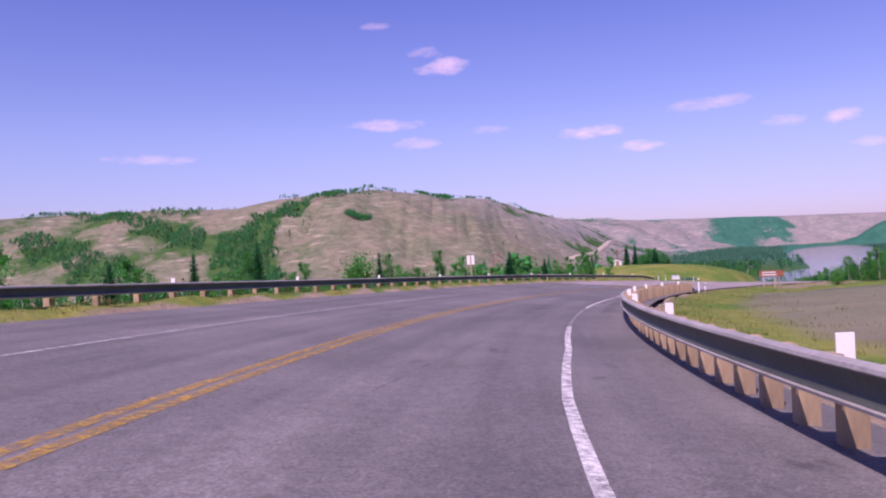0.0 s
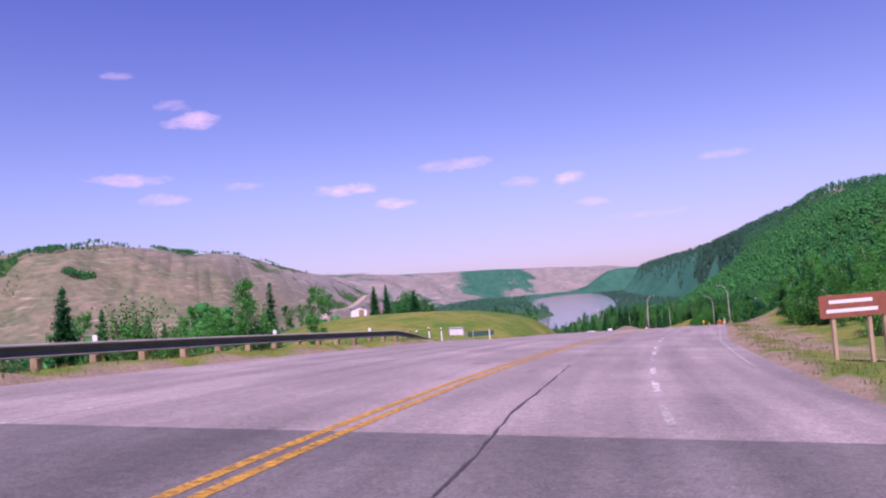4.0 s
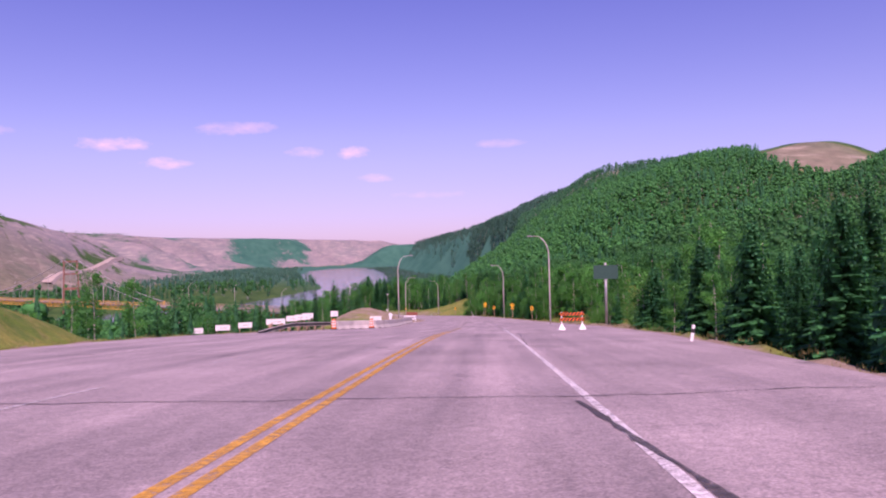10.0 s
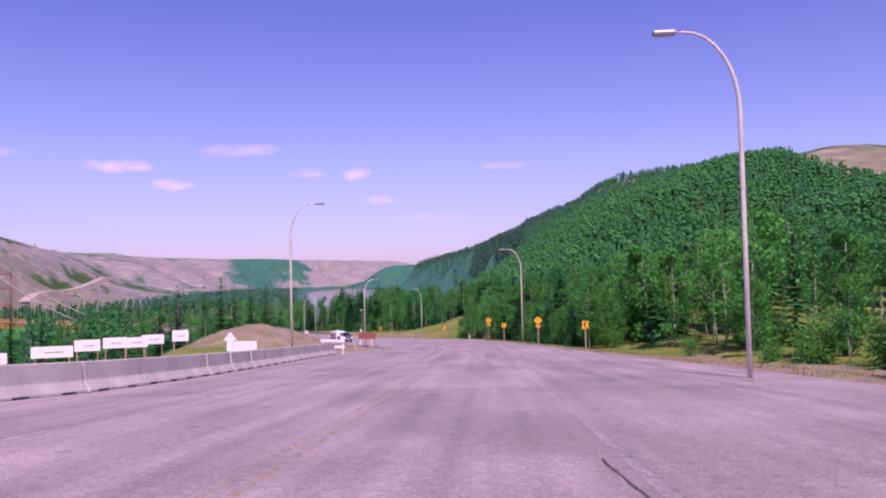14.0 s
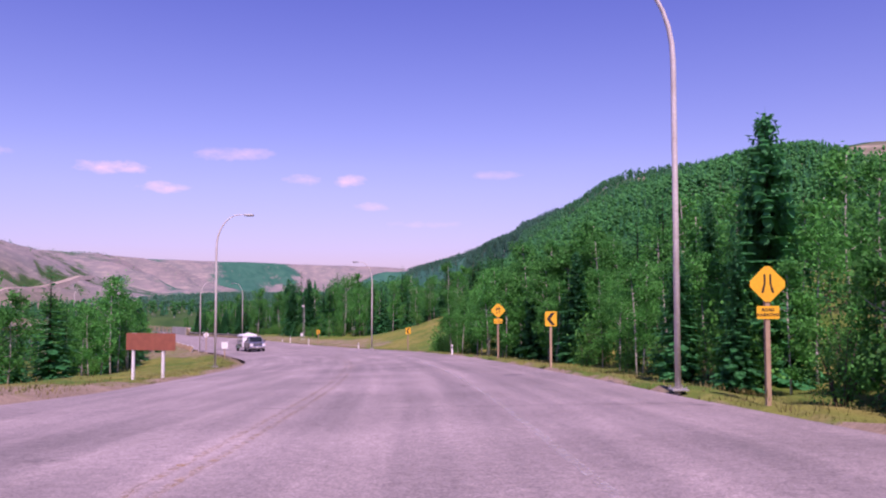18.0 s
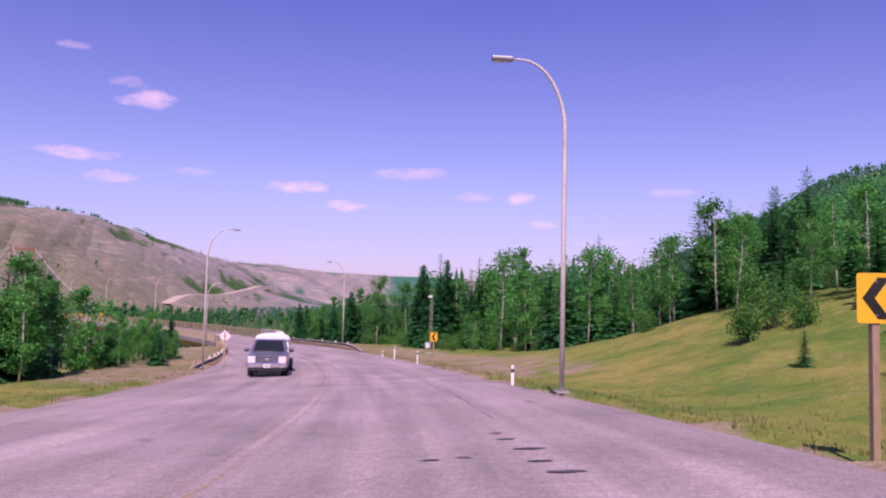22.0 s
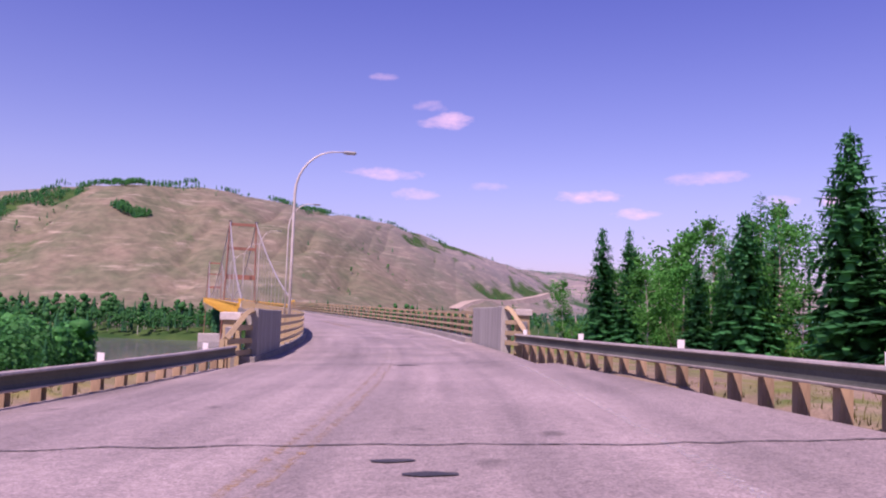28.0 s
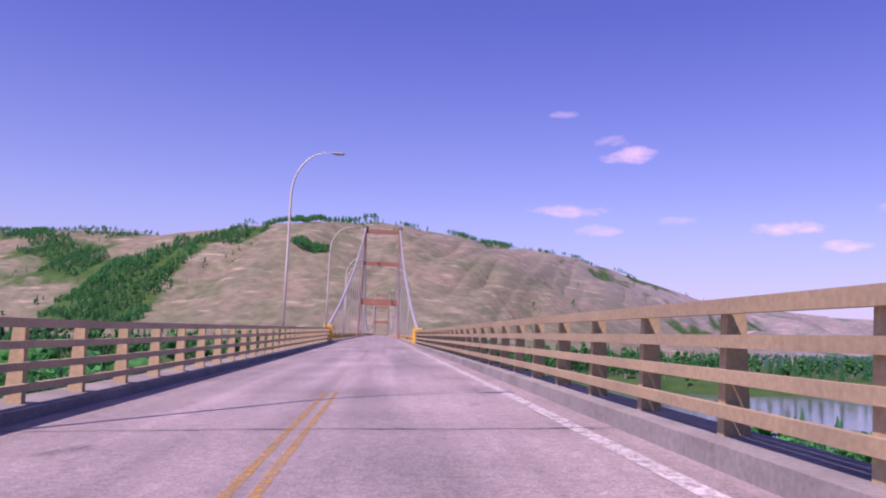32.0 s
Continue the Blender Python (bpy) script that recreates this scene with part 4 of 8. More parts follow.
def crack(u, l0, l1, skew, width, seed, name="crack_seal", wob=0.12):
    """A poured tar seal over a crack that wanders across the road."""
    rng = random.Random(seed)
    n = max(int(abs(l1 - l0) / 0.3), 2)
    a, verts, faces = 0.0, [], []
    for i in range(n + 1):
        l = l0 + (l1 - l0) * i / n
        a += rng.uniform(-wob, wob) * 0.35
        a *= 0.93
        uu = u + (skew * (i / n - 0.5) + a) / 16
        wd = width * rng.uniform(0.5, 1.3)
        verts += [at(uu - wd / 32, l, 0.009), at(uu + wd / 32, l, 0.009)]
    faces = [(2 * i, 2 * i + 1, 2 * i + 3, 2 * i + 2) for i in range(n)]
    return tagged(mesh_object(name, verts, faces, "old_tar"), "worn tar seal over a crack in the asphalt", "crack seal", kind="structure")


def long_crack(u0, u1, l0, l1, width, seed, wob=0.12):
    rng = random.Random(seed)
    n = max(int((u1 - u0) * 16 / 0.35), 3)
    a, verts = 0.0, []
    for i in range(n + 1):
        u = u0 + (u1 - u0) * i / n
        a = a * 0.95 + rng.uniform(-wob, wob) * 0.16
        l = l0 + (l1 - l0) * i / n + a
        wd = 0.42 * width * rng.uniform(0.35, 1.4)
        verts += [at(u, l - wd / 2, 0.010), at(u, l + wd / 2, 0.010)]
    faces = [(2 * i, 2 * i + 1, 2 * i + 3, 2 * i + 2) for i in range(n)]
    return tagged(mesh_object("crack_seal", verts, faces, "old_tar"), "worn tar seal along a crack in the lane", "crack seal", kind="structure")


_rng = random.Random(5)
for n, (u, l0, l1, sk) in enumerate(((1.65, -7.5, 1.2, 0.6), (2.6, -7.6, 2.0, 0.4), (3.5, -7.6, 2.5, 0.8), (5.32, -12, 3.6, 0.5), (6.55, -13, 3.8, 0.3), (7.62, -13, 4.4, 0.2), (9.0, -12.5, 4.8, 0.1),
                                       (9.75, -13, 5, 0.4), (10.65, -13, 5.2, 0.2), (11.45, -15, 6, 0.2), (12.1, -15, 6.8, 0.3), (13.0, -12, 7, -0.3), (14.35, -14, 7, 0.6), (15.2, -11, 7, 0.2),
                                       (16.3, -9, 7, 0.2), (17.35, -8.5, 5.8, -0.5), (17.9, -8.6, 6, 0.3), (18.9, -7, 5.4, 0.2), (19.75, -6.6, 5.2, 0.3), (20.05, -1, 5.2, 0.8), (20.9, -6.8, 5.4, -0.3),
                                       (21.8, -7, 5.6, 0.2), (22.1, -7, 5.5, 0.3), (22.9, -7, 5.6, 0.2), (23.6, -7.2, 4.5, -0.6), (24.2, -7, 4, -0.4), (25.1, -7, 5.6, -0.4), (26.0, -6.8, 6, -0.3),
                                       (26.6, -6, 6, 0.2), (27.6, -5.4, 6, 0.2), (28.5, -5, 6, 0.1))):
    crack(u, l0, l1, sk, _rng.uniform(0.025, 0.06), n, wob=0.3)
for n, (u0, u1, l0, l1, wd) in enumerate(((0.5, 1.2, -1.3, -0.3, 0.02), (0.7, 1.25, -0.9, -0.2, 0.02), (1.7, 2.4, -0.9, 0.1, 0.04), (4.2, 5.2, -1.0, -0.9, 0.08), (6.15, 7.3, -0.74, -0.42, 0.07), (6.72, 8.1, 1.58, 1.22, 0.05), (8.1, 9.3, 1.45, 1.6, 0.08),
                                          (11.5, 12.4, 1.4, 1.7, 0.09), (13.7, 14.5, 1.45, 1.1, 0.07), (13.66, 13.73, 2.0, 1.42, 0.06), (10.05, 10.6, 1.8, 1.15, 0.20),
                                          (17.5, 18.2, 1.6, 1.9, 0.07), (21.6, 22.2, 1.8, 2.1, 0.05), (22.9, 23.6, 1.6, 1.9, 0.05), (23.6, 24.5, 1.7, 2.2, 0.05), (24.6, 25.4, 1.8, 2.2, 0.06), (25.0, 26.4, 1.9, 2.0, 0.05), (26.3, 27.0, -0.6, -1.0, 0.1),
                                          (24.8, 25.1, 0.1, 0.2, 0.05))):
    long_crack(u0, u1, l0, l1, wd, 90 + n)

# ---- guard rails ----
WBEAM = ((-0.055, 0.690), (-0.035, 0.650), (-0.015, 0.610), (-0.015, 0.540), (-0.035, 0.495), (-0.060, 0.470), (-0.040, 0.462), (0.01, 0.500), (0.02, 0.58), (0.02, 0.690))
TOP_LIP = ((-0.058, 0.688), (-0.080, 0.705), (-0.070, 0.735), (-0.02, 0.752), (0.035, 0.750), (0.035, 0.738), (-0.02, 0.738), (-0.052, 0.720), (-0.050, 0.688))
LOW_LIP = ((-0.062, 0.472), (-0.085, 0.462), (-0.080, 0.436), (-0.03, 0.425), (-0.03, 0.437), (-0.055, 0.450))
POST_MESH = mesh_of(box((0.19, 0.19, 1.3), (0, 0, 0.02), bevel=0.015), "rail_post", "timber")
BLOCK_MESH = mesh_of(box((0.15, 0.19, 0.34), (0, 0, 0), bevel=0.012), "spacer_block", "timber")
TAB_MESH = mesh_of(box((0.02, 0.14, 0.26), (0, 0, 0.13), bevel=0.004), "reflector", "white_plastic")


def guard_rail(u0, u1, f, side, label, tabs=3, dip=(False, False), lift=0.0, every=1.9):
    """A steel W-beam on timber posts; side +1: the road lies to its left."""
    g = thing("guard_rail", label=label, category="guard rail", group="guard rails along the highway")
    n = int((u1 - u0) / 0.06)
    us = [u0 + (u1 - u0) * i / n for i in range(n + 1)]
    pts = []
    for i, u in enumerate(us):
        d = 0.0
        if dip[0]:
            d = max(d, 0.62 * (1 - min(i * 0.96 / 7.0, 1)) ** 1.4)
        if dip[1]:
            d = max(d, 0.62 * (1 - min((n - i) * 0.96 / 7.0, 1)) ** 1.4)
        pts.append(at(u, f(u), lift - d))
    # shade on the face and light on both rolls come from their colours
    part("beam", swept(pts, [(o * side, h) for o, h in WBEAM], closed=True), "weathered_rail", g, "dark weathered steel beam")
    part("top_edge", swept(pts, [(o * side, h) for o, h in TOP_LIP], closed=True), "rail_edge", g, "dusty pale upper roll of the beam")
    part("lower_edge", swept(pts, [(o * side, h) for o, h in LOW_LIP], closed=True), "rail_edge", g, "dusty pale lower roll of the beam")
    k, count = u0 + 0.05, 0
    while k < u1:
        yaw = radians(bearing(k))
        p = at(k, f(k) + side * 0.25, lift)
        d = min(((k - u0) if dip[0] else 9), ((u1 - k) if dip[1] else 9)) * 16
        if d > 2.5:
            shared_part("rail_post", POST_MESH, None, g, m=Matrix.Translation(p) @ Matrix.Rotation(yaw, 4, "Z"))
            shared_part("spacer_block", BLOCK_MESH, None, g, m=Matrix.Translation(at(k, f(k) + side * 0.10, lift + 0.57)) @ Matrix.Rotation(yaw, 4, "Z"))
            if tabs and count % tabs == 1:
                shared_part("reflector", TAB_MESH, None, g, "white reflector tab", Matrix.Translation(at(k, f(k) + side * 0.22, lift + 0.64)) @ Matrix.Rotation(yaw + 1.5708, 4, "Z"))
        count += 1
        k += every / 16
    return g


guard_rail(FIRST, 6.88, table(((-4, -12.4), (6.3, -12.5), (6.9, -12.9))), -1, "long weathered steel guard rail on timber posts round the curve", tabs=5, lift=-0.05, dip=(False, True))
guard_rail(FIRST, 4.25, table(((-4, 2.5), (1.8, 2.5), (2.7, 2.6), (3.4, 2.9), (4.3, 3.2))), 1, "weathered steel guard rail on square timber posts beside the lane", tabs=8, dip=(False, True), lift=-0.03, every=0.95)
guard_rail(13.75, 14.72, table(((13.7, -17.6), (14.75, -14.7))), -1, "short steel guard rail leading to concrete barriers", tabs=0, dip=(True, False))
guard_rail(25.85, 29.47, table(((25.8, -11.4), (26.3, -9.8), (27, -9.2), (27.8, -8.1), (28.6, -6.9), (29.2, -6.1), (29.7, -5.65))), -1, "steel guard rail on timber posts leading onto the bridge", tabs=6, dip=(True, False), lift=-0.20, every=1.0)
guard_rail(27.35, 29.74, table(((27.3, 5.8), (28.3, 5.4), (28.8, 4.75), (29.3, 3.8), (29.72, 3.2))), 1, "steel guard rail on timber posts at the bridge approach", tabs=6, dip=(True, False), lift=-0.09, every=1.0)


# ---- lamps ----
def street_lamp(place, turn, tall, arm, label, group):
    """A tapered steel pole that bends over into a curved arm with a flat lantern; the arm points to local +x."""
    e = thing("street_lamp", place, turn, label, "street lamp", group)
    bend = [(0, 0, -0.3), (0, 0, tall * 0.45), (0, 0, tall * 0.78)]
    for k in range(1, 9):
        a = radians(90 * k / 8)
        bend.append((arm * 0.72 * (1 - math.cos(a)), 0, tall * 0.78 + tall * 0.22 * math.sin(a)))
    bend.append((arm * 0.86, 0, tall * 1.0))
    n = len(bend)
    part("pole", tube(bend, [0.074 - 0.048 * i / (n - 1) for i in range(n)], 10), "lamp_pole", e, "tapered weathered steel pole")
    b = box((0.62, 0.26, 0.12), (arm * 0.86 + 0.28, 0, tall - 0.01), bevel=0.045)
    part("lantern", b, "sign_back", e, "flat grey lantern head")
    part("lens", box((0.40, 0.18, 0.03), (arm * 0.86 + 0.32, 0, tall - 0.078), bevel=0.01), "lamp_glass", e, "clouded lamp lens")
    part("base_plate", box((0.38, 0.38, 0.04), (0, 0, 0.02), bevel=0.01), "galvanised", e)
    for sx in (-1, 1):
        for sy in (-1, 1):
            part("bolt", tube([(sx * 0.14, sy * 0.14, 0.0), (sx * 0.14, sy * 0.14, 0.1)], 0.018, 6), "galvanised", e)
    return e


POLES = "tall street lamps along the highway"


def road_lamp(x, y, side, tall, arm, label, group=POLES, z=None):
    u = float(STATIONS[np.argmin((CURVE[:, 0] - x) ** 2 + (CURVE[:, 1] - y) ** 2)])
    return street_lamp((x, y, ground_z(x, y) if z is None else z), bearing(u) + (180 if side > 0 else 0), tall, arm, label, group)


road_lamp(126.4, 206.9, 1, 10.15, 2.0, "tall galvanised street lamp with a curved arm beside the road sign")
road_lamp(158.7, 256.2, 1, 9.7, 1.9, "tall galvanised street lamp with a curved arm before the woods")
road_lamp(185.1, 318.3, 1, 9.3, 1.8, "tall street lamp with a curved arm on the grassy verge")
road_lamp(199.8, 399.2, 1, 11.0, 2.1, "tall street lamp with a curved arm behind the guard rail")
road_lamp(126.9, 240.1, -1, 9.6, 1.9, "tall street lamp with a curved arm beside concrete barriers")
road_lamp(160.2, 293.7, -1, 9.7, 2.0, "tall street lamp with a curved arm on the dirt verge")
road_lamp(179.0, 358.9, -1, 10.2, 2.0, "tall rusty-based street lamp with a curved arm beside the curve")


# ---- signs ----
def chevron_sign(place, turn, label):
    """A yellow board with a black arrow-head to the left on a timber post; it faces local -y."""
    e = thing("chevron_sign", place, turn, label, "road sign", "chevron signs round the curve")
    part("post", box((0.09, 0.09, 2.25), (0, 0.06, 0.975), bevel=0.008), "timber", e, "weathered timber post")
    board = part("board", plate(rounded(0.47, 0.59, 0.04, cz=1.98), 0.006), "yellow_sign", e, "bright yellow sheet board")
    ch = plate([(0.165, 2.225), (0.015, 2.225), (-0.172, 1.98), (0.015, 1.735), (0.165, 1.735), (-0.023, 1.98)], 0.003)
    bmesh.ops.translate(ch, vec=(0, -0.004, 0), verts=ch.verts)
    part("arrow", ch, "sign_black", board, "black arrow-head")
    for z in (1.78, 2.18):
        part("bolt", tube([(0, -0.006, z), (0, 0.03, z)], 0.012, 6), "galvanised", e)
    return e


def diamond(size, cz, thick=0.006):
    h = size / math.sqrt(2)
    r = 0.06
    return plate([(r, cz - h + r), (h - r, cz - r), (h - r, cz + r), (r, cz + h - r), (-r, cz + h - r), (-h + r, cz + r), (-h + r, cz - r), (-r, cz - h + r)], thick)


def bars(shapes, y=-0.004):
    bm = bmesh.new()
    for o in shapes:
        plate(o, 0.003, bm)
    bmesh.ops.translate(bm, vec=(0, y, 0), verts=bm.verts)
    return bm


def rect(cx, cz, w, h):
    return [(cx - w / 2, cz - h / 2), (cx + w / 2, cz - h / 2), (cx + w / 2, cz + h / 2), (cx - w / 2, cz + h / 2)]


def words(rows, size, cz, lead):
    """Black capitals in rows, as a thin raised mesh."""
    bm = bmesh.new()
    for k, row in enumerate(rows):
        cu = bpy.data.curves.new("lettering", "FONT")
        cu.body, cu.size, cu.align_x, cu.align_y = row, size, "CENTER", "CENTER"
        cu.extrude, cu.offset, cu.resolution_u = 0.0015, 0.0025, 2
        ob = bpy.data.objects.new("lettering", cu)
        me = bpy.data.meshes.new_from_object(ob)
        me.transform(Matrix.Translation((0, -0.0035, cz + lead * (0.5 * (len(rows) - 1) - k))) @ Matrix.Rotation(radians(90), 4, "X"))
        bm.from_mesh(me)
        bpy.data.objects.remove(ob)
        bpy.data.meshes.remove(me)
        bpy.data.curves.remove(cu)
    return bm


def warning_sign(place, turn, symbol, label, rows):
    """A yellow diamond with a tab below on a timber post."""
    e = thing("warning_sign", place, turn, label, "road sign", "yellow warning signs")
    part("post", box((0.10, 0.10, 2.7), (0, 0.07, 1.15), bevel=0.008), "timber", e, "weathered timber post")
    d = part("diamond_board", diamond(0.61, 2.55), "yellow_sign", e, "yellow diamond board")
    part("symbol", bars([[(x * 0.82, 2.55 + (z - 2.55) * 0.82) for x, z in o] for o in symbol]), "sign_black", d, "black symbol")
    t = part("tab_board", plate(rounded(0.48, 0.27, 0.03, cz=1.96), 0.006), "yellow_sign", e, "yellow tab board")
    part("lettering", words(rows, 0.095, 1.96, 0.105), "sign_black", t, "black capital lettering")
    for z in (2.20, 2.88):
        part("bolt", tube([(0, -0.006, z), (0, 0.03, z)], 0.012, 6), "galvanised", e)
    return e


SKID = [rect(0, 2.79, 0.24, 0.025), rect(-0.125, 2.75, 0.025, 0.10), rect(0.125, 2.75, 0.025, 0.10), rect(0, 2.66, 0.32, 0.10), rect(-0.10, 2.59, 0.06, 0.05), rect(0.10, 2.59, 0.06, 0.05),
        [(-0.14, 2.32), (-0.09, 2.32), (-0.03, 2.42), (-0.12, 2.52), (-0.17, 2.52), (-0.08, 2.42)], [(0.05, 2.32), (0.10, 2.32), (0.16, 2.42), (0.07, 2.52), (0.02, 2.52), (0.11, 2.42)]]
NARROW = [[(-0.17, 2.33), (-0.11, 2.33), (-0.05, 2.55), (-0.05, 2.80), (-0.10, 2.80), (-0.10, 2.55)], [(0.17, 2.33), (0.11, 2.33), (0.05, 2.55), (0.05, 2.80), (0.10, 2.80), (0.10, 2.55)]]


def sign_at(fn, x, y, face, *more):
    return fn((x, y, ground_z(x, y)), face, *more)


sign_at(chevron_sign, 149.7, 237.6, -34, "yellow chevron sign on a timber post by the woods")
sign_at(warning_sign, 159.0, 254.1, -32, NARROW, "yellow diamond warning of a narrow road, tab below", ("ROAD", "NARROWS"))
sign_at(chevron_sign, 165.3, 267.8, -29, "yellow chevron sign on a timber post before dark spruces")
sign_at(warning_sign, 171.2, 278.7, -27, SKID, "yellow diamond slippery road sign with a tab below", ("ICY", "PATCHES"))
sign_at(chevron_sign, 182.1, 306.0, -20, "yellow chevron sign on a timber post in short grass")
sign_at(chevron_sign, 193.0, 348.6, -10, "yellow chevron sign on a timber post near the mast")


def big_sign(x, y, turn):
    e = thing("sign_post", (x, y, ground_z(x, y)), turn, "dark green road sign high on a thick grey pole", "road sign")
    part("pole", tube([(0, 0, -0.3), (0, 0, 6.7)], 0.14, 14), "galvanised", e, "thick galvanised pole")
    part("board", plate(rounded(2.5, 1.4, 0.06, cz=5.75), 0.03), "sign_green", e, "dark green board").location = (0, -0.18, 0)
    for z in (5.35, 6.1):
        part("bracket", box((0.9, 0.06, 0.08), (0, -0.12, z), bevel=0.01), "galvanised", e)
    part("base_plate", box((0.55, 0.55, 0.05), (0, 0, 0.025), bevel=0.01), "galvanised", e)
    part("clamp", box((0.36, 0.36, 0.08), (0, 0, 5.0), bevel=0.02), "galvanised", e)
    return e


big_sign(128.5, 200.6, -36)


def rhomb_back(x, y, turn):
    e = thing("warning_sign", (x, y, ground_z(x, y)), turn, "back of a pale diamond road sign on a timber post", "road sign", "yellow warning signs")
    part("post", box((0.10, 0.10, 3.3), (0, -0.06, 1.4), bevel=0.008), "timber", e, "weathered timber post")
    part("diamond_board", diamond(0.68, 2.75), "sign_white", e, "pale metal back of the diamond board")
    return e


rhomb_back(180.8, 361.8, -9)


def board_sign(name, place, turn, w, h, bottom, mat, posts, label, post_mat="timber", text=0, post=0.10):
    e = thing(name, place, turn, label, "road sign")
    for px in posts:
        part("post", box((post, post, bottom + h + 0.35), (px, 0.08, (bottom + h) / 2 - 0.17), bevel=0.008), post_mat, e)
    b = part("board", plate(rounded(w, h, 0.05, cz=bottom + h / 2), 0.02), mat, e)
    if text:
        part("lettering", bars([rect(-w * 0.1 + 0.02 * k, bottom + h * (0.70 - 0.4 * k), w * (0.55 + 0.1 * k), h * 0.16) for k in range(text)]), "sign_white", b, "unreadable white lettering")
    return e


p = beside(5.45, 6.6)
board_sign("place_sign", p, -12, 2.3, 0.62, 1.35, "sign_brown", (-0.75, 0.3, 0.75), "brown board sign with white lettering on three posts", text=2)
p = at(3.72, -13.1, 0.25)
e = thing("twin_sign", p + Vector((0, 0, -0.2)), -4, "pair of tall narrow white panels on a timber post", "road sign")
part("post", box((0.10, 0.10, 3.0), (0, 0.08, 0.8), bevel=0.01), "timber", e)
for sx in (-1, 1):
    part("panel", plate(rounded(0.24, 0.74, 0.02, cx=sx * 0.18, cz=1.9), 0.015), "sign_white", e, "narrow white panel")
board_sign("notice", (170.1, 321.4, ground_z(170.1, 321.4)), -24, 0.62, 0.66, 1.1, "sign_white", (0,), "small square white notice on a timber post in grass")
# boards and an arrow behind the concrete barriers
p = Vector((152.6, 278.7, ground_z(152.6, 278.7)))
board_sign("brown_board", p, -46, 2.3, 0.72, 1.35, "sign_brown", (-0.85, 0.55), "plain orange-brown board on two pale posts", post_mat="sign_white")
e = thing("arrow_sign", (119.5, 229.6, ground_z(119.5, 229.6)), -40, "white arrow-shaped board on a thin post", "road sign")
part("post", box((0.06, 0.06, 2.2), (0, 0.05, 1.0), bevel=0.006), "galvanised", e)
part("arrow", plate([(-0.16, 1.35), (0.16, 1.35), (0.16, 1.85), (0.34, 1.85), (0, 2.25), (-0.34, 1.85), (-0.16, 1.85)], 0.02), "sign_white", e, "white arrow pointing up")
p = Vector((125.0, 243.6, ground_z(125.0, 243.6)))
board_sign("white_board", p, -36, 1.7, 0.75, 0.35, "sign_white", (-0.7, 0.7), "low white board at the end of the barriers", post_mat="sign_back")
e = thing("white_barricade", at(17.75, -10.9), -52, "white barricade of two rails at the road edge", "barricade")
for z in (0.55, 1.0):
    part("rail_board", plate(rect(0, z, 2.0, 0.2), 0.04), "sign_white", e)
for px in (-0.85, 0.0, 0.85):
    part("upright", box((0.08, 0.08, 1.15), (px, 0.06, 0.57), bevel=0.01), "sign_white", e)
# the sign group on the grassy corner
sx, sy = 38.0, 128.5
e = thing("information_sign", (sx, sy, ground_z(sx, sy)), -62, "white-backed board between steel posts on the grassy corner", "road sign")
for px in (-1.9, 0.5):
    part("post", box((0.13, 0.13, 2.05), (px, 0.05, 0.75), bevel=0.01), "galvanised", e, "square steel post")
part("board", plate(rounded(2.3, 0.85, 0.03, cx=-0.7, cz=1.25), 0.04), "sign_white", e, "white board")
part("cap", box((2.3, 0.22, 0.05), (-0.7, 0.02, 1.71), bevel=0.01), "sign_white", e)
part("ground_rail", box((3.4, 0.12, 0.08), (-0.6, 0.05, 0.06), bevel=0.01), "timber", e)
e.scale = (0.75, 0.75, 0.75)
e = thing("direction_sign", (38.95, 125.97, ground_z(38.95, 125.97)), -18, "dark green board seen edge-on between two posts", "road sign")
for px, m in ((-0.9, "galvanised"), (1.0, "white_plastic")):
    part("post", box((0.11, 0.11, 1.95), (px, -0.07, 0.7), bevel=0.01), m, e)
part("board", plate(rounded(3.0, 0.56, 0.03, cz=1.3), 0.03), "sign_green", e, "dark green board")
e.scale = (0.75, 0.75, 0.75)


# ---- marker posts, barricade, barrels, barriers ----
def marker_post(place, turn, lean, label):
    e = thing("marker_post", place, turn, label, "marker post", "white marker posts at the road edge", tilt=lean)
    part("blade", box((0.10, 0.035, 1.25), (0, 0, 0.40), bevel=0.012), "white_plastic", e)
    part("band", box((0.106, 0.041, 0.13), (0, 0, 0.84), bevel=0.008), "black_plastic", e, "black band")
    return e


_rng = random.Random(9)
for u, l in ((23.68, 4.4), (25.55, 5.0), (26.35, 5.6), (26.5, 5.0), (4.45, 3.5), (3.9, 4.3)):
    marker_post(beside(u, l), bearing(u) + _rng.uniform(-8, 8), _rng.uniform(-5, 5), "white plastic marker post with a black band")
for u, l in ((10.21, 5.25), (11.55, 6.45), (21.28, 4.75)):
    e = marker_post(beside(u, l), 0, 0, "white plastic marker post leaning at the shoulder")
    e.matrix_basis = pose(*beside(u, l), 0, 9 if u < 20 else 0, bearing(u))
for u, l in ((7.2, -12.4), (7.0, -12.1), (7.45, -12.9)):
    marker_post(beside(u, l - 2.6), bearing(u), _rng.uniform(-9, 9), "leaning white marker post at the corner")
e = marker_post(beside(18.35, -10.2), 40, 0, "white marker post knocked over to one side")
e.matrix_basis = pose(*beside(18.35, -10.2), 0, -34, 30)


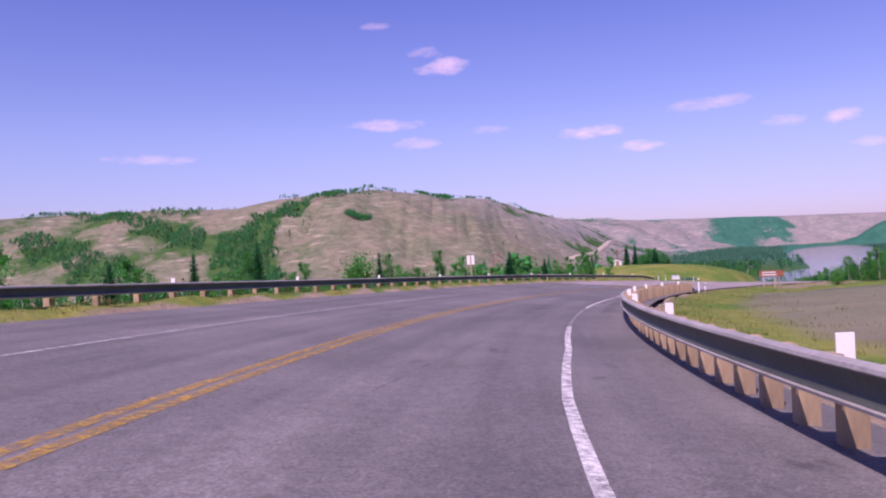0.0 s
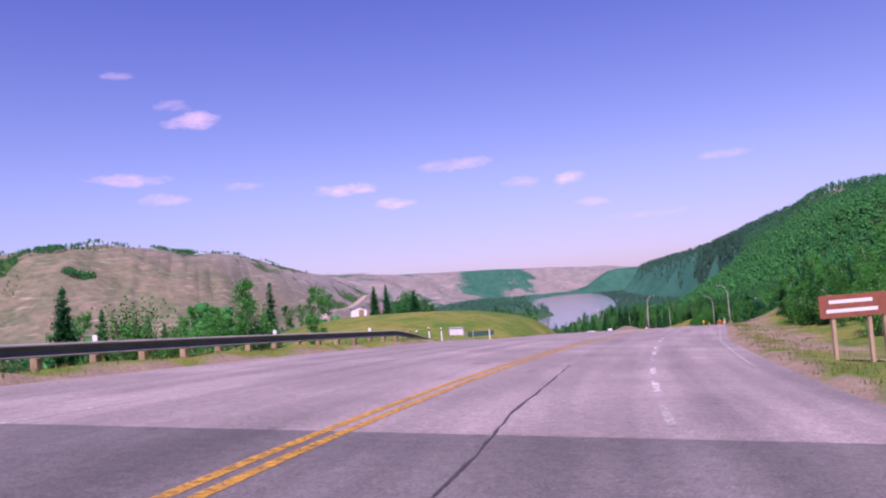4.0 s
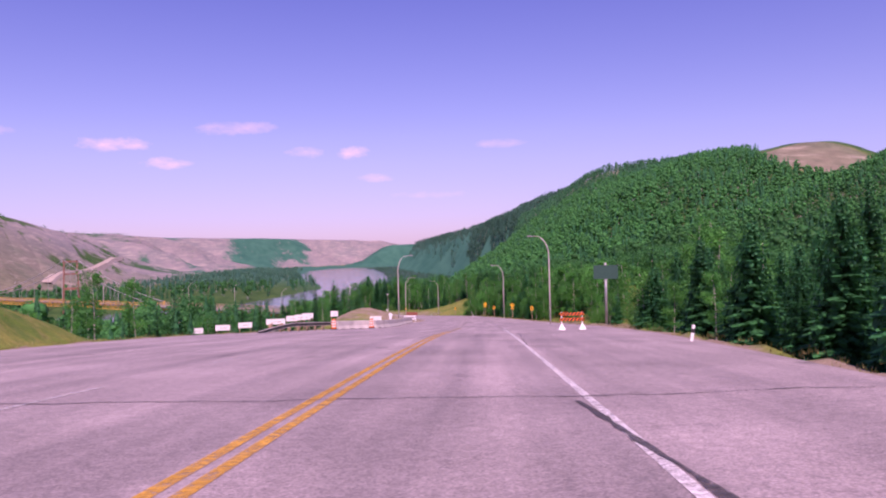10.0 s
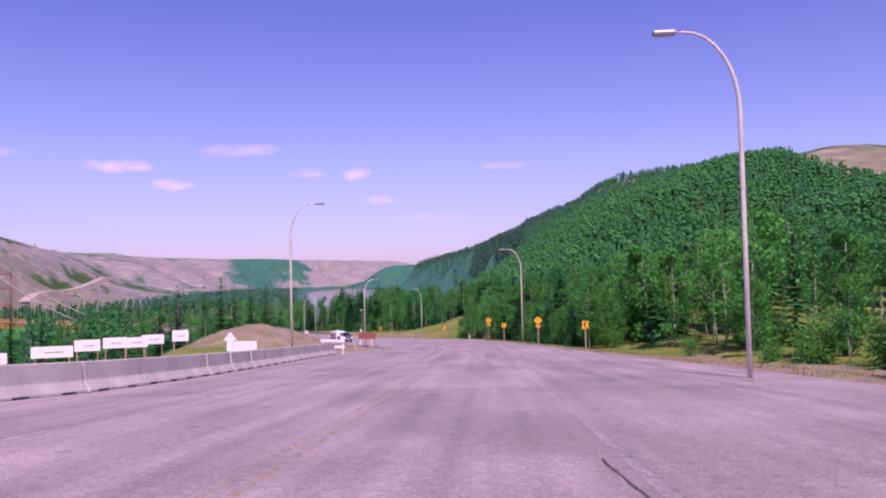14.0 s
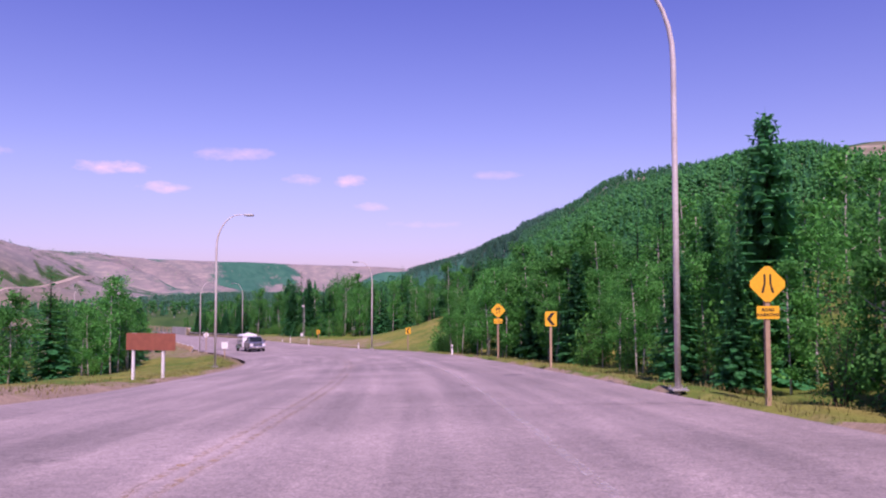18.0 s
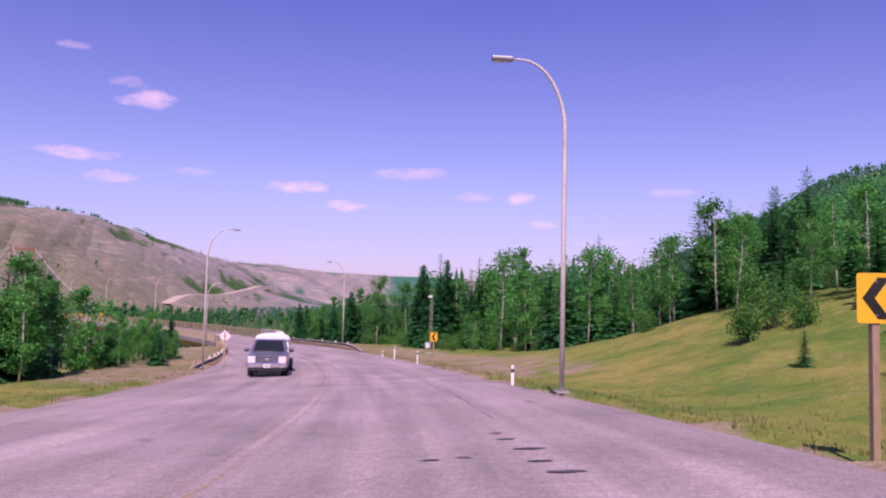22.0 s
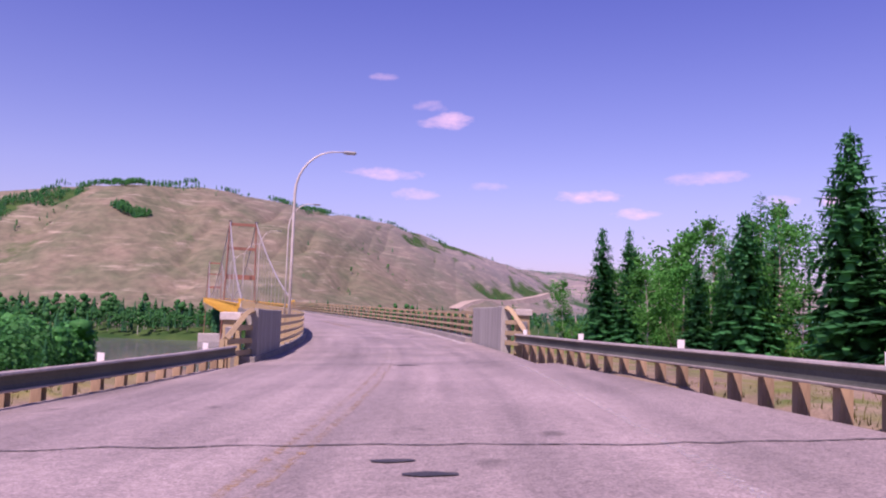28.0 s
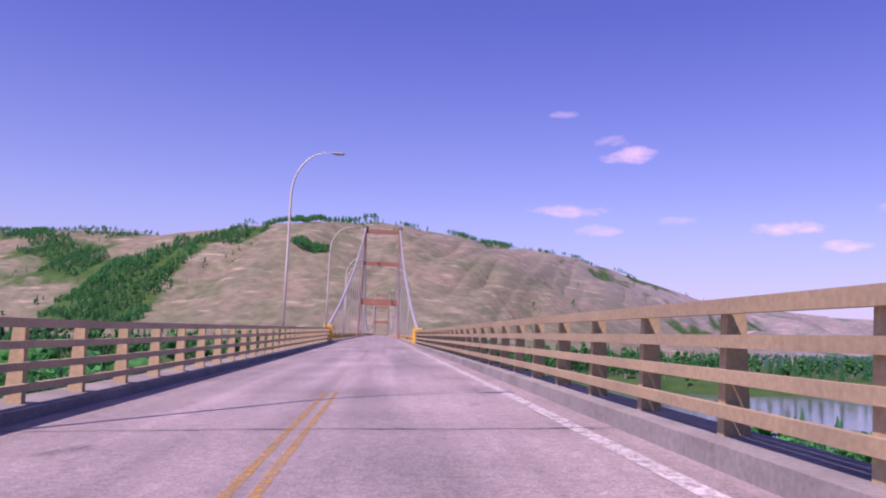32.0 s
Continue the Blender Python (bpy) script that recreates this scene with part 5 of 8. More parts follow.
def stripes(w, h, cz, n, lean, mat_a, mat_b, parent):
    """A board of slanted stripes, each its own thin plate."""
    step = w / n
    for k in range(n):
        x0, x1 = -w / 2 + k * step, -w / 2 + (k + 1) * step
        o = [(max(min(x0 + lean, w / 2), -w / 2), cz + h / 2), (max(min(x0 - lean, w / 2), -w / 2), cz - h / 2), (max(min(x1 - lean, w / 2), -w / 2), cz - h / 2), (max(min(x1 + lean, w / 2), -w / 2), cz + h / 2)]
        part("stripe", bars([list(reversed(o))], -0.012), mat_a if k % 2 else mat_b, parent)


def barricade(place, turn):
    e = thing("barricade", place, turn, "orange and black striped barricade on white plastic feet", "barricade")
    for z in (0.95, 1.45):
        b = part("rail_board", plate(rect(0, z, 2.2, 0.30), 0.03), "orange_plastic", e, "orange board with dark stripes")
        stripes(2.2, 0.29, z, 13, 0.12, "orange_plastic", "sign_black", b)
    for sx in (-0.95, 0.95):
        part("upright", box((0.09, 0.07, 1.5), (sx, 0.06, 0.87), bevel=0.01), "white_plastic", e)
        bm = bmesh.new()
        bmesh.ops.create_cone(bm, cap_ends=True, segments=4, radius1=0.46, radius2=0.10, depth=0.5, matrix=Matrix.Translation((sx, 0.06, 0.26)) @ Matrix.Rotation(radians(45), 4, "Z"))
        part("foot", bm, "white_plastic", e, "white plastic foot")
    return e


barricade(at(12.93, 5.2), -34).scale = (0.64, 0.64, 0.64)


def barrel(place, turn):
    e = thing("traffic_barrel", place, turn, "orange traffic barrel with white bands beside the barriers", "traffic barrel", "orange traffic barrels")
    for k, (z0, z1, r0, r1, m) in enumerate(((0.08, 0.28, 0.29, 0.275, 0), (0.28, 0.42, 0.275, 0.27, 1), (0.42, 0.56, 0.26, 0.255, 0), (0.56, 0.70, 0.255, 0.25, 1), (0.70, 0.84, 0.24, 0.235, 0), (0.84, 0.96, 0.235, 0.23, 1), (0.96, 1.06, 0.22, 0.21, 0))):
        part("band" if m else "body_ring", tube([(0, 0, z0), (0, 0, z1)], [r0, r1], 18), "white_plastic" if m else "orange_plastic", e, "white reflective band" if m else "")
    part("rubber_base", tube([(0, 0, 0), (0, 0, 0.09)], [0.42, 0.36], 18), "black_plastic", e, "black rubber base")
    part("handle", box((0.22, 0.05, 0.09), (0, 0, 1.1), bevel=0.02), "orange_plastic", e)
    return e


barrel(at(14.72, -14.5), 10).scale = (0.9, 0.9, 0.9)
barrel(at(15.02, -11.5), -20).scale = (0.9, 0.9, 0.9)
JERSEY = [(-0.30, 0), (0.30, 0), (0.30, 0.08), (0.14, 0.33), (0.09, 0.82), (-0.09, 0.82), (-0.14, 0.33), (-0.30, 0.08)]


def jersey(place, turn, label):
    e = thing("concrete_barrier", place, turn, label, "concrete barrier", "concrete barriers along the closed road")
    bm = plate([(x, z) for x, z in JERSEY], 3.0)
    bmesh.ops.translate(bm, vec=(0, -1.5, 0), verts=bm.verts)
    bmesh.ops.bevel(bm, geom=[g for g in bm.edges], offset=0.02, segments=1, affect="EDGES")
    part("body", bm, "concrete", e, "scuffed pale concrete body")
    for y in (-0.8, 0.8):
        part("slot", box((0.62, 0.5, 0.06), (0, y, 0.035), bevel=0.0), "black_plastic", e, "dark lifting slot")
    for y in (-1.52, 1.52):
        part("joint_hook", tube([(0, y, 0.2), (0, y, 0.62)], 0.02, 6), "steel_dark", e)
    return e


_rng = random.Random(4)
BARRIER = table(((14.72, -14.6), (14.98, -13.0), (15.08, -11.4), (15.33, -10.6), (16.0, -10.7), (17.2, -10.9), (18.0, -10.5)))
k = 14.76
while k < 17.6:
    k1 = k + 0.19
    for _ in range(12):
        a, b = at(k, BARRIER(k)), at(k1, BARRIER(k1))
        k1 -= ((b - a).length - 3.06) / 16 * 0.6
    mid = (a + b) / 2
    e = jersey(mid, 0, "pale weathered concrete barrier segment, rust stained")
    e.matrix_basis = pose(*mid, math.degrees(math.asin((b.z - a.z) / (b - a).length)), 0, math.degrees(math.atan2(-(b.x - a.x), b.y - a.y)) + _rng.uniform(-1.0, 1.0))
    k = k1


WHITE_PANELS = ((105.8, 266.9, -17.9, 1.8), (108.8, 263.6, -17.4, 2.2), (111.8, 261.9, -17.1, 2.1), (115.5, 258.5, -16.6, 2.9), (117.75, 257.4, -16.2, 1.8), (120.2, 260.0, -16.3, 1.8), (122.5, 263.5, -16.6, 1.9), (124.8, 267.4, -16.7, 1.9), (124.1, 255.5, -15.75, 1.2))


def white_board(place, turn, w, label):
    e = thing("hoarding_board", place, turn, label, "panel", "white hoarding boards below the road")
    part("sheet", plate(rounded(w, 0.85, 0.03, cz=1.0), 0.05), "sign_white", e)
    for sx in (-w * 0.4, w * 0.4):
        part("leg", box((0.08, 0.08, 4.0), (sx, 0.08, -0.75), bevel=0.01), "timber", e)
    part("marking", bars([rect(0.05 * w, 0.98, w * 0.45, 0.06)]), "steel_dark", e, "unreadable dark marking")
    return e


for n, (x, y, z, w) in enumerate(WHITE_PANELS):
    white_board((x, y, z), -22 + (n * 37) % 9, w, "white rectangular panel on timber legs at the wood's edge")


def shed(place, turn):
    e = thing("shed", place, turn, "small white shed with a low gable roof among trees", "shed")
    part("wall_box", box((2.6, 2.2, 2.0), (0, 0, 1.0), bevel=0.02), "sign_white", e, "white board walls")
    roof = plate([(-1.6, 1.95), (0, 2.5), (1.6, 1.95), (1.6, 2.07), (0, 2.63), (-1.6, 2.07)], 2.8)
    bmesh.ops.translate(roof, vec=(0, -1.4, 0), verts=roof.verts)
    part("roof", roof, "sign_back", e, "grey gable roof")
    part("door", box((0.8, 0.05, 1.7), (0.4, -1.11, 0.9), bevel=0.01), "timber", e, "plain door")
    return e


shed((40.7, 187.7, ground_z(40.7, 187.7)), -8)


def mast(place):
    e = thing("lattice_mast", place, 8, "grey lattice mast with a weather camera box beside the woods", "mast")
    for k in range(3):
        a = radians(120 * k)
        part("leg", tube([(0.20 * math.cos(a), 0.20 * math.sin(a), -0.2), (0.13 * math.cos(a), 0.13 * math.sin(a), 6.6)], 0.022, 6), "galvanised", e)
    for j in range(15):
        z0, z1 = 0.1 + j * 0.43, 0.1 + (j + 1) * 0.43
        for k in range(3):
            a, b = radians(120 * k), radians(120 * (k + 1))
            r0, r1 = 0.20 - 0.07 * z0 / 6.6, 0.20 - 0.07 * z1 / 6.6
            part("brace", tube([(r0 * math.cos(a), r0 * math.sin(a), z0), (r1 * math.cos(b), r1 * math.sin(b), z1)], 0.010, 4), "galvanised", e)
    part("camera_box", box((0.30, 0.42, 0.26), (-0.22, -0.1, 6.3), bevel=0.03), "white_plastic", e, "white camera housing")
    part("antenna", tube([(0, 0, 6.5), (0, 0, 8.2)], 0.014, 6), "galvanised", e, "thin whip antenna")
    part("cabinet", box((0.42, 0.3, 0.6), (-0.4, 0, 0.9), bevel=0.02), "sign_white", e, "pale control cabinet")
    part("footing", box((0.9, 0.9, 0.2), (0, 0, 0.0), bevel=0.02), "concrete", e)
    return e


mast((205.1, 380.9, ground_z(205.1, 380.9)))

# ---- the bridge ----
MIDDLE = table(((29, -1.42), (30, -1.38), (32, -1.08), (34, -1.0), (66, -1.0)))


def deck(u, l, up=0.0):
    """A place on the bridge, l metres to the right of the deck's middle."""
    return at(u, float(MIDDLE(u)) + l, up)


TOWER_U = 32.0 + 163.0 / 16
SPAN_U = 32.0 + 78.0 / 16      # where the suspended side span begins
FAR_TOWER_U = TOWER_U + 274.0 / 16
HALF = 4.2


def bridge_deck():
    e = thing("bridge", label="long road bridge with yellow girders and a suspended river span", category="bridge")
    d = ribbon("deck", BRIDGE_START, BRIDGE_END, lambda u: MIDDLE(u) - HALF, lambda u: MIDDLE(u) + HALF, "bridge_asphalt", 0.0, 0.1, across=4, thick=0.32)
    d.parent = e
    for s in (-1, 1):
        pts = [deck(u, s * (HALF - 0.02)) for u in np.arange(30.34 if s > 0 else 29.52, BRIDGE_END, 0.2)]
        part("curb", swept(pts, [(-0.22, -0.05), (-0.20, 0.20), (0.25, 0.22), (0.55, 0.22), (0.55, -0.45), (-0.22, -0.45)] if s > 0 else [(0.20, -0.05), (0.17, 0.17), (-0.25, 0.20), (-0.55, 0.22), (-0.55, -0.45), (0.22, -0.45)], closed=True), "curb_concrete", e, "stained concrete curb")
        pts = [deck(u, s * (HALF - 0.6), -0.32) for u in np.arange(BRIDGE_START, SPAN_U, 0.3)]
        part("girder", swept(pts, [(-0.2, 0.0), (0.2, 0.0), (0.2, -0.05), (0.03, -0.08), (0.03, -1.15), (0.2, -1.18), (0.2, -1.25), (-0.2, -1.25), (-0.2, -1.18), (-0.03, -1.15), (-0.03, -0.08), (-0.2, -0.05)], closed=True), "bridge_yellow", e, "yellow-painted plate girder")
    # the stiffening truss of the suspended spans
    for s in (-1, 1):
        l = s * (HALF + 0.75)
        for up in (0.75, -2.1):
            pts = [deck(u, l, up) for u in np.arange(SPAN_U, FAR_TOWER_U + 5, 0.5)]
            part("truss_chord", swept(pts, [(-0.16, -0.16), (0.16, -0.16), (0.16, 0.16), (-0.16, 0.16)], closed=True), "bridge_yellow", e)
        bm = bmesh.new()
        k, n = SPAN_U, 0
        while k < FAR_TOWER_U + 4:
            a, b = (deck(k, l, 0.75), deck(k + 0.16, l, -2.1)) if n % 2 else (deck(k, l, -2.1), deck(k + 0.16, l, 0.75))
            tube([a, b], 0.085, 4, bm)
            tube([deck(k, l, 0.75), deck(k, l, -2.1)], 0.075, 4, bm)
            k += 0.16
            n += 1
        tagged(part("truss_web", bm, "bridge_yellow", e, "yellow-painted truss web"), kind="stuff")
    # trestle bents under the approach, each leg and brace its own part
    k = BRIDGE_START + 0.55
    while k < SPAN_U + 0.2:
        g = deck(k, 0).z - 1.6
        low = min(ground_z(*deck(k, 0).xy), g - 1.0) - 0.6
        for s in (-1, -0.33, 0.33, 1):
            a, b = deck(k, s * (HALF - 0.9)), deck(k, s * (HALF - 0.5))
            part("bent_leg", tube([(a.x, a.y, g), (b.x, b.y, low)], 0.17, 8), "steel_dark", e, "dark steel trestle leg")
        a, b = deck(k, -HALF + 0.4), deck(k, HALF - 0.4)
        part("cap_beam", tube([(a.x, a.y, g), (b.x, b.y, g)], 0.24, 4), "steel_dark", e)
        zs = g
        while zs - 4 > low:
            for p, q in ((a, b), (b, a)):
                part("brace", tube([(p.x, p.y, zs), (q.x, q.y, zs - 4)], 0.07, 5), "steel_dark", e)
            zs -= 4
        k += 0.62
    return e


bridge_deck()
stripe("white_line", 30.2, END_MARK, WHITE, 0.10, "deck_white", -0.13, "worn white edge line on the bridge deck")
for k in (-0.11, 0.11):
    stripe("yellow_line", BRIDGE_START, 32.1, YELLOW, 0.05, "bridge_line", k, "nearly worn-off double yellow line on the bridge deck")
    stripe("yellow_line", 32.1, 33.0, YELLOW, 0.05, "faded_yellow", k, "faded double yellow line on the bridge deck")
    stripe("yellow_line", 33.0, END_MARK, YELLOW, 0.05, "bridge_line", k, "nearly worn-off double yellow line on the bridge deck")
for n, u in enumerate((BRIDGE_START + 0.05, 30.02, 32.62, 34.9)):
    crack(u, -5.1, 3.0, 0.05 if n < 2 else -0.9, 0.05, 300 + n)
for n, (u, l, r) in enumerate(((29.75, 0.9, 0.3), (29.85, 0.8, 0.22), (29.35, -0.8, 0.34), (28.40, -0.15, 0.26), (28.44, -0.5, 0.22), (31.9, 0.0, 0.16), (30.78, 0.89, 0.36), (30.89, 1.15, 0.26), (31.08, -0.16, 0.2), (32.35, -1.6, 0.1), (22.50, 1.52, 0.20), (22.55, 1.40, 0.16), (22.62, 1.46, 0.22), (22.69, 1.34, 0.15), (22.74, 1.30, 0.12), (22.58, 0.6, 0.10), (22.57, 0.2, 0.12), (9.42, 3.6, 0.14))):
    rng = random.Random(700 + n)
    o = [(u + (r * 0.4 * math.sin(a) * rng.uniform(0.7, 1.2)) / 16, l + r * math.cos(a) * rng.uniform(0.8, 1.2)) for a in [2 * math.pi * k / 14 for k in range(14)]]
    tagged(mesh_object("tar_patch", [at(a, b, 0.012) for a, b in o], [tuple(range(14))], "tar"), "black tar patch in the road surface", "tar patch", kind="structure")

RAILS = ((0.44, 0.12), (0.76, 0.12), (1.08, 0.12), (1.40, 0.14))
RAIL_END = SPAN_U + 0.3
RAIL_POST = mesh_of(plate([(-0.09, 0), (0.17, 0), (0.13, 1.18), (-0.05, 1.18)], 0.15), "rail_post", "bridge_paint")


def bridge_railing(side, u0, u1, label):
    e = thing("bridge_railing", label=label, category="railing", group="railings of the bridge")
    line = lambda u: side * (HALF + 0.14 + (0.12 * (1 - float(smooth(u, 30.4, 31.3))) if side > 0 else 0.0))
    pts = [deck(u, line(u)) for u in np.arange(u0, u1, 0.12)]
    for h, t in RAILS:
        o = -0.12 * side
        part("rail", swept(pts, [(o - 0.045, h - t * 0.5), (o + 0.045, h - t * 0.5), (o + 0.045, h + t * 0.5), (o - 0.045, h + t * 0.5)], closed=True), "bridge_paint", e, "tan-painted steel rail")
    k = u0 + 0.06
    while k < u1:
        m = Matrix.Translation(deck(k, line(k), 0.2)) @ Matrix.Rotation(radians(bearing(k)) + (math.pi if side < 0 else 0), 4, "Z")
        shared_part("rail_post", RAIL_POST, None, e, m=m)
        k += 2.35 / 16
    return e


bridge_railing(1, 30.33, RAIL_END, "four tan steel rails on tapered posts along the curb")
bridge_railing(-1, 29.92, RAIL_END, "four tan steel rails on tapered posts, sun behind them")


def parapet(side, u0, u1, label):
    """The concrete end block of the railing, with its sloped steel transition to the guard rail."""
    e = thing("parapet", label=label, category="parapet", group="end blocks of the bridge railings")
    l = side * (HALF + 0.05) + (0.20 if side > 0 else 0.0)
    high = 1.64
    seam = u0 + 0.075
    outline = [(-0.17, -0.1), (0.17, -0.1), (0.17, high - 0.03), (0.14, high), (-0.14, high), (-0.17, high - 0.03)]
    part("block", swept([deck(u, l) for u in np.linspace(seam + 0.0015, u1, 8)], outline, closed=True), "parapet_concrete", e, "board-marked grey concrete block")
    part("pilaster", swept([deck(u, l) for u in np.linspace(u0, seam, 3)], [(x * 1.12, z + (0.02 if z > 0 else 0)) for x, z in outline], closed=True), "parapet_concrete", e, "stained end pilaster past a vertical joint")
    foot = u0 - 0.106
    out = lambda u: l + side * (0.42 * max(u0 - u, 0) / 0.106)
    a, m, b = deck(u0 - 0.012, out(u0), high - 0.06), deck(u0 - 0.03, out(u0 - 0.03), high - 0.16), deck(foot, out(foot), 0.74)
    part("sloped_rail", tube([deck(u0 + 0.005, l, high - 0.06), a, m, b], 0.105, 4), "bridge_paint", e, "tan sloped end rail")
    for h in (0.30, 0.66, 1.06):
        reach = foot if h < 0.74 else u0 - 0.106 * (high - h) / (high - 0.74)
        part("end_rail", swept([deck(u0 + 0.005, l), deck((u0 + reach) / 2, out((u0 + reach) / 2)), deck(reach, out(reach))], [(-0.05, h - 0.08), (0.05, h - 0.08), (0.05, h + 0.08), (-0.05, h + 0.08)], closed=True), "bridge_paint", e)
    for k, h in ((0.04, 1.25), (0.102, 0.74)):
        p = deck(u0 - k, out(u0 - k) + side * 0.12)
        part("end_post", box((0.14, 0.16, h + 0.1), (p.x, p.y, p.z + h / 2 - 0.05), Matrix.Rotation(radians(bearing(u0)), 3, "Z"), bevel=0.01), "bridge_paint", e)
    q = deck(u0 - 0.012, l + side * 0.56)
    turn = Matrix.Rotation(radians(bearing(u0)), 3, "Z")
    wing = part("wing_block", box((0.48, 0.55, 2.2), (q.x, q.y, q.z + 0.2), turn, bevel=0.03), "bridge_paint", e, "tan-painted abutment block")
    part("wing_cap", box((0.64, 0.75, 0.24), (q.x, q.y, q.z + 1.42), turn, bevel=0.03), "concrete", wing, "pale concrete cap")
    back = (deck(u0, 0) - deck(u0 - 0.0625, 0)).normalized()
    part("conduit_box", box((0.26, 0.12, 0.34), q + Vector((0, 0, 0.92)) - 0.33 * back, turn, bevel=0.02), "sign_back", wing, "small pale conduit box")
    return e


parapet(1, 29.83, 30.33, "grey concrete end block with a sloped tan rail")
parapet(-1, 29.56, 29.92, "shaded concrete end block with a sloped tan rail")


def bridge_tower(u, label):
    e = thing("bridge_tower", label=label, category="bridge tower", group="towers of the suspension bridge")
    top = 22.8
    for s in (-1, 1):
        a, b = deck(u, s * 3.55, top), deck(u, s * 4.3)
        bm = bmesh.new()
        for dx in (-0.5, 0.5):
            c, d = deck(u + dx / 16, s * 3.55, top), deck(u + dx / 16, s * 5.0)
            tube([c, (d.x, d.y, RIVER_Z - 2)], 0.2, 4, bm)
        part("leg", bm, "tower_red", e, "rust-red built-up steel leg")
        bm = bmesh.new()
        for k in range(24):
            f0, f1 = k / 24 * 0.5, (k + 1) / 24 * 0.5
            p, q = deck(u - 0.5 / 16 * (1 if k % 2 else -1), s * (3.55 + 1.45 * f0), top - f0 * 49), deck(u + 0.5 / 16 * (1 if k % 2 else -1), s * (3.55 + 1.45 * f1), top - f1 * 49)
            tube([p, q], 0.05, 4, bm)
        part("lacing", bm, "tower_red", e)
        c = deck(u, s * 3.55, top + 0.2)
        part("saddle", box((0.7, 1.4, 0.5), c, bevel=0.08), "steel_dark", e, "dark cable saddle")
    for h, w in ((22.2, 3.55), (15.4, 3.75), (7.4, 4.0)):
        a, b = deck(u, -w, h), deck(u, w, h)
        part("cross_beam", swept([a, b], [(-0.25, -0.65 if h < 10 else -0.4), (0.25, -0.65 if h < 10 else -0.4), (0.25, 0.65 if h < 10 else 0.4), (-0.25, 0.65 if h < 10 else 0.4)], closed=True), "tower_red", e, "rust-red portal beam")
    c = deck(u, 0)
    part("pier", box((16, 5, 8), (c.x, c.y, RIVER_Z + 1), Matrix.Rotation(radians(17.0), 3, "Z"), bevel=0.5), "concrete", e, "concrete river pier")
    return e


bridge_tower(TOWER_U, "rust-red suspension tower with three portal beams")
bridge_tower(FAR_TOWER_U, "distant rust-red suspension tower near the far bank")


def cables():
    for s in (-1, 1):
        e = thing("suspension_cable", label="pale steel suspension cable with vertical hangers", category="bridge cable", group="cables of the suspension bridge")
        l = s * (HALF + 0.2)
        top, pts = 23.0, []
        # back stay through the side span, down to its anchorage
        a0 = deck(SPAN_U, l, 1.6)
        an = deck(SPAN_U - 1.1, l + s * 1.2)
        pts.append((an.x, an.y, -46.0))
        pts.append(tuple(a0))
        span = TOWER_U - SPAN_U
        for k in range(1, 13):
            f = k / 12
            ll = s * (HALF + 0.2 - (HALF - 3.35) * f)
            pts.append(tuple(deck(SPAN_U + span * f, ll, 1.6 + (top - 1.6) * (f * 0.62 + 0.38 * f * f))))
        main = FAR_TOWER_U - TOWER_U
        for k in range(1, 31):
            f = k / 30
            pts.append(tuple(deck(TOWER_U + main * f, s * (3.55 + 1.2 * math.sin(math.pi * f)), top - (top - 2.2) * 4 * f * (1 - f))))
        for k in range(1, 9):
            f = k / 8
            pts.append(tuple(deck(FAR_TOWER_U + 4.6 * f, s * 3.8, top - (top - 1) * f)))
        part("main_cable", tube(pts, 0.17, 8), "cable", e, "pale wrapped main cable")
        for p in pts[3:42]:
            d = min(range(len(CURVE)), key=lambda i: (CURVE[i, 0] - p[0]) ** 2 + (CURVE[i, 1] - p[1]) ** 2)
            part("hanger", tube([p, (p[0], p[1], CURVE[d, 2] + 0.6)], 0.05, 5), "cable", e)
        c = deck(SPAN_U, l)
        part("cable_bent", box((0.9, 1.2, 1.7), (c.x, c.y, c.z + 0.9), Matrix.Rotation(radians(17.0), 3, "Z"), bevel=0.06), "bridge_yellow", e, "tan steel cable bent")


cables()
LAMP_U = [30.35, 32.60, 34.70, 36.7, 38.75]
for u in LAMP_U:
    q = deck(u, -HALF - 0.24, -0.3)
    street_lamp(q, bearing(u), 9.6 if u < 31 else 11.5, 2.6, "street lamp with a curved arm fixed outside the bridge railing", "street lamps on the bridge")
for u, s in ((39.4, -1), (39.6, 1), (43.5, 1), (46, -1)):
    q = deck(u, s * (HALF + 0.6), -0.3)
    street_lamp(q, bearing(u) + (180 if s > 0 else 0), 11.4, 2.7, "distant street lamp with a curved arm on the bridge", "street lamps on the bridge")

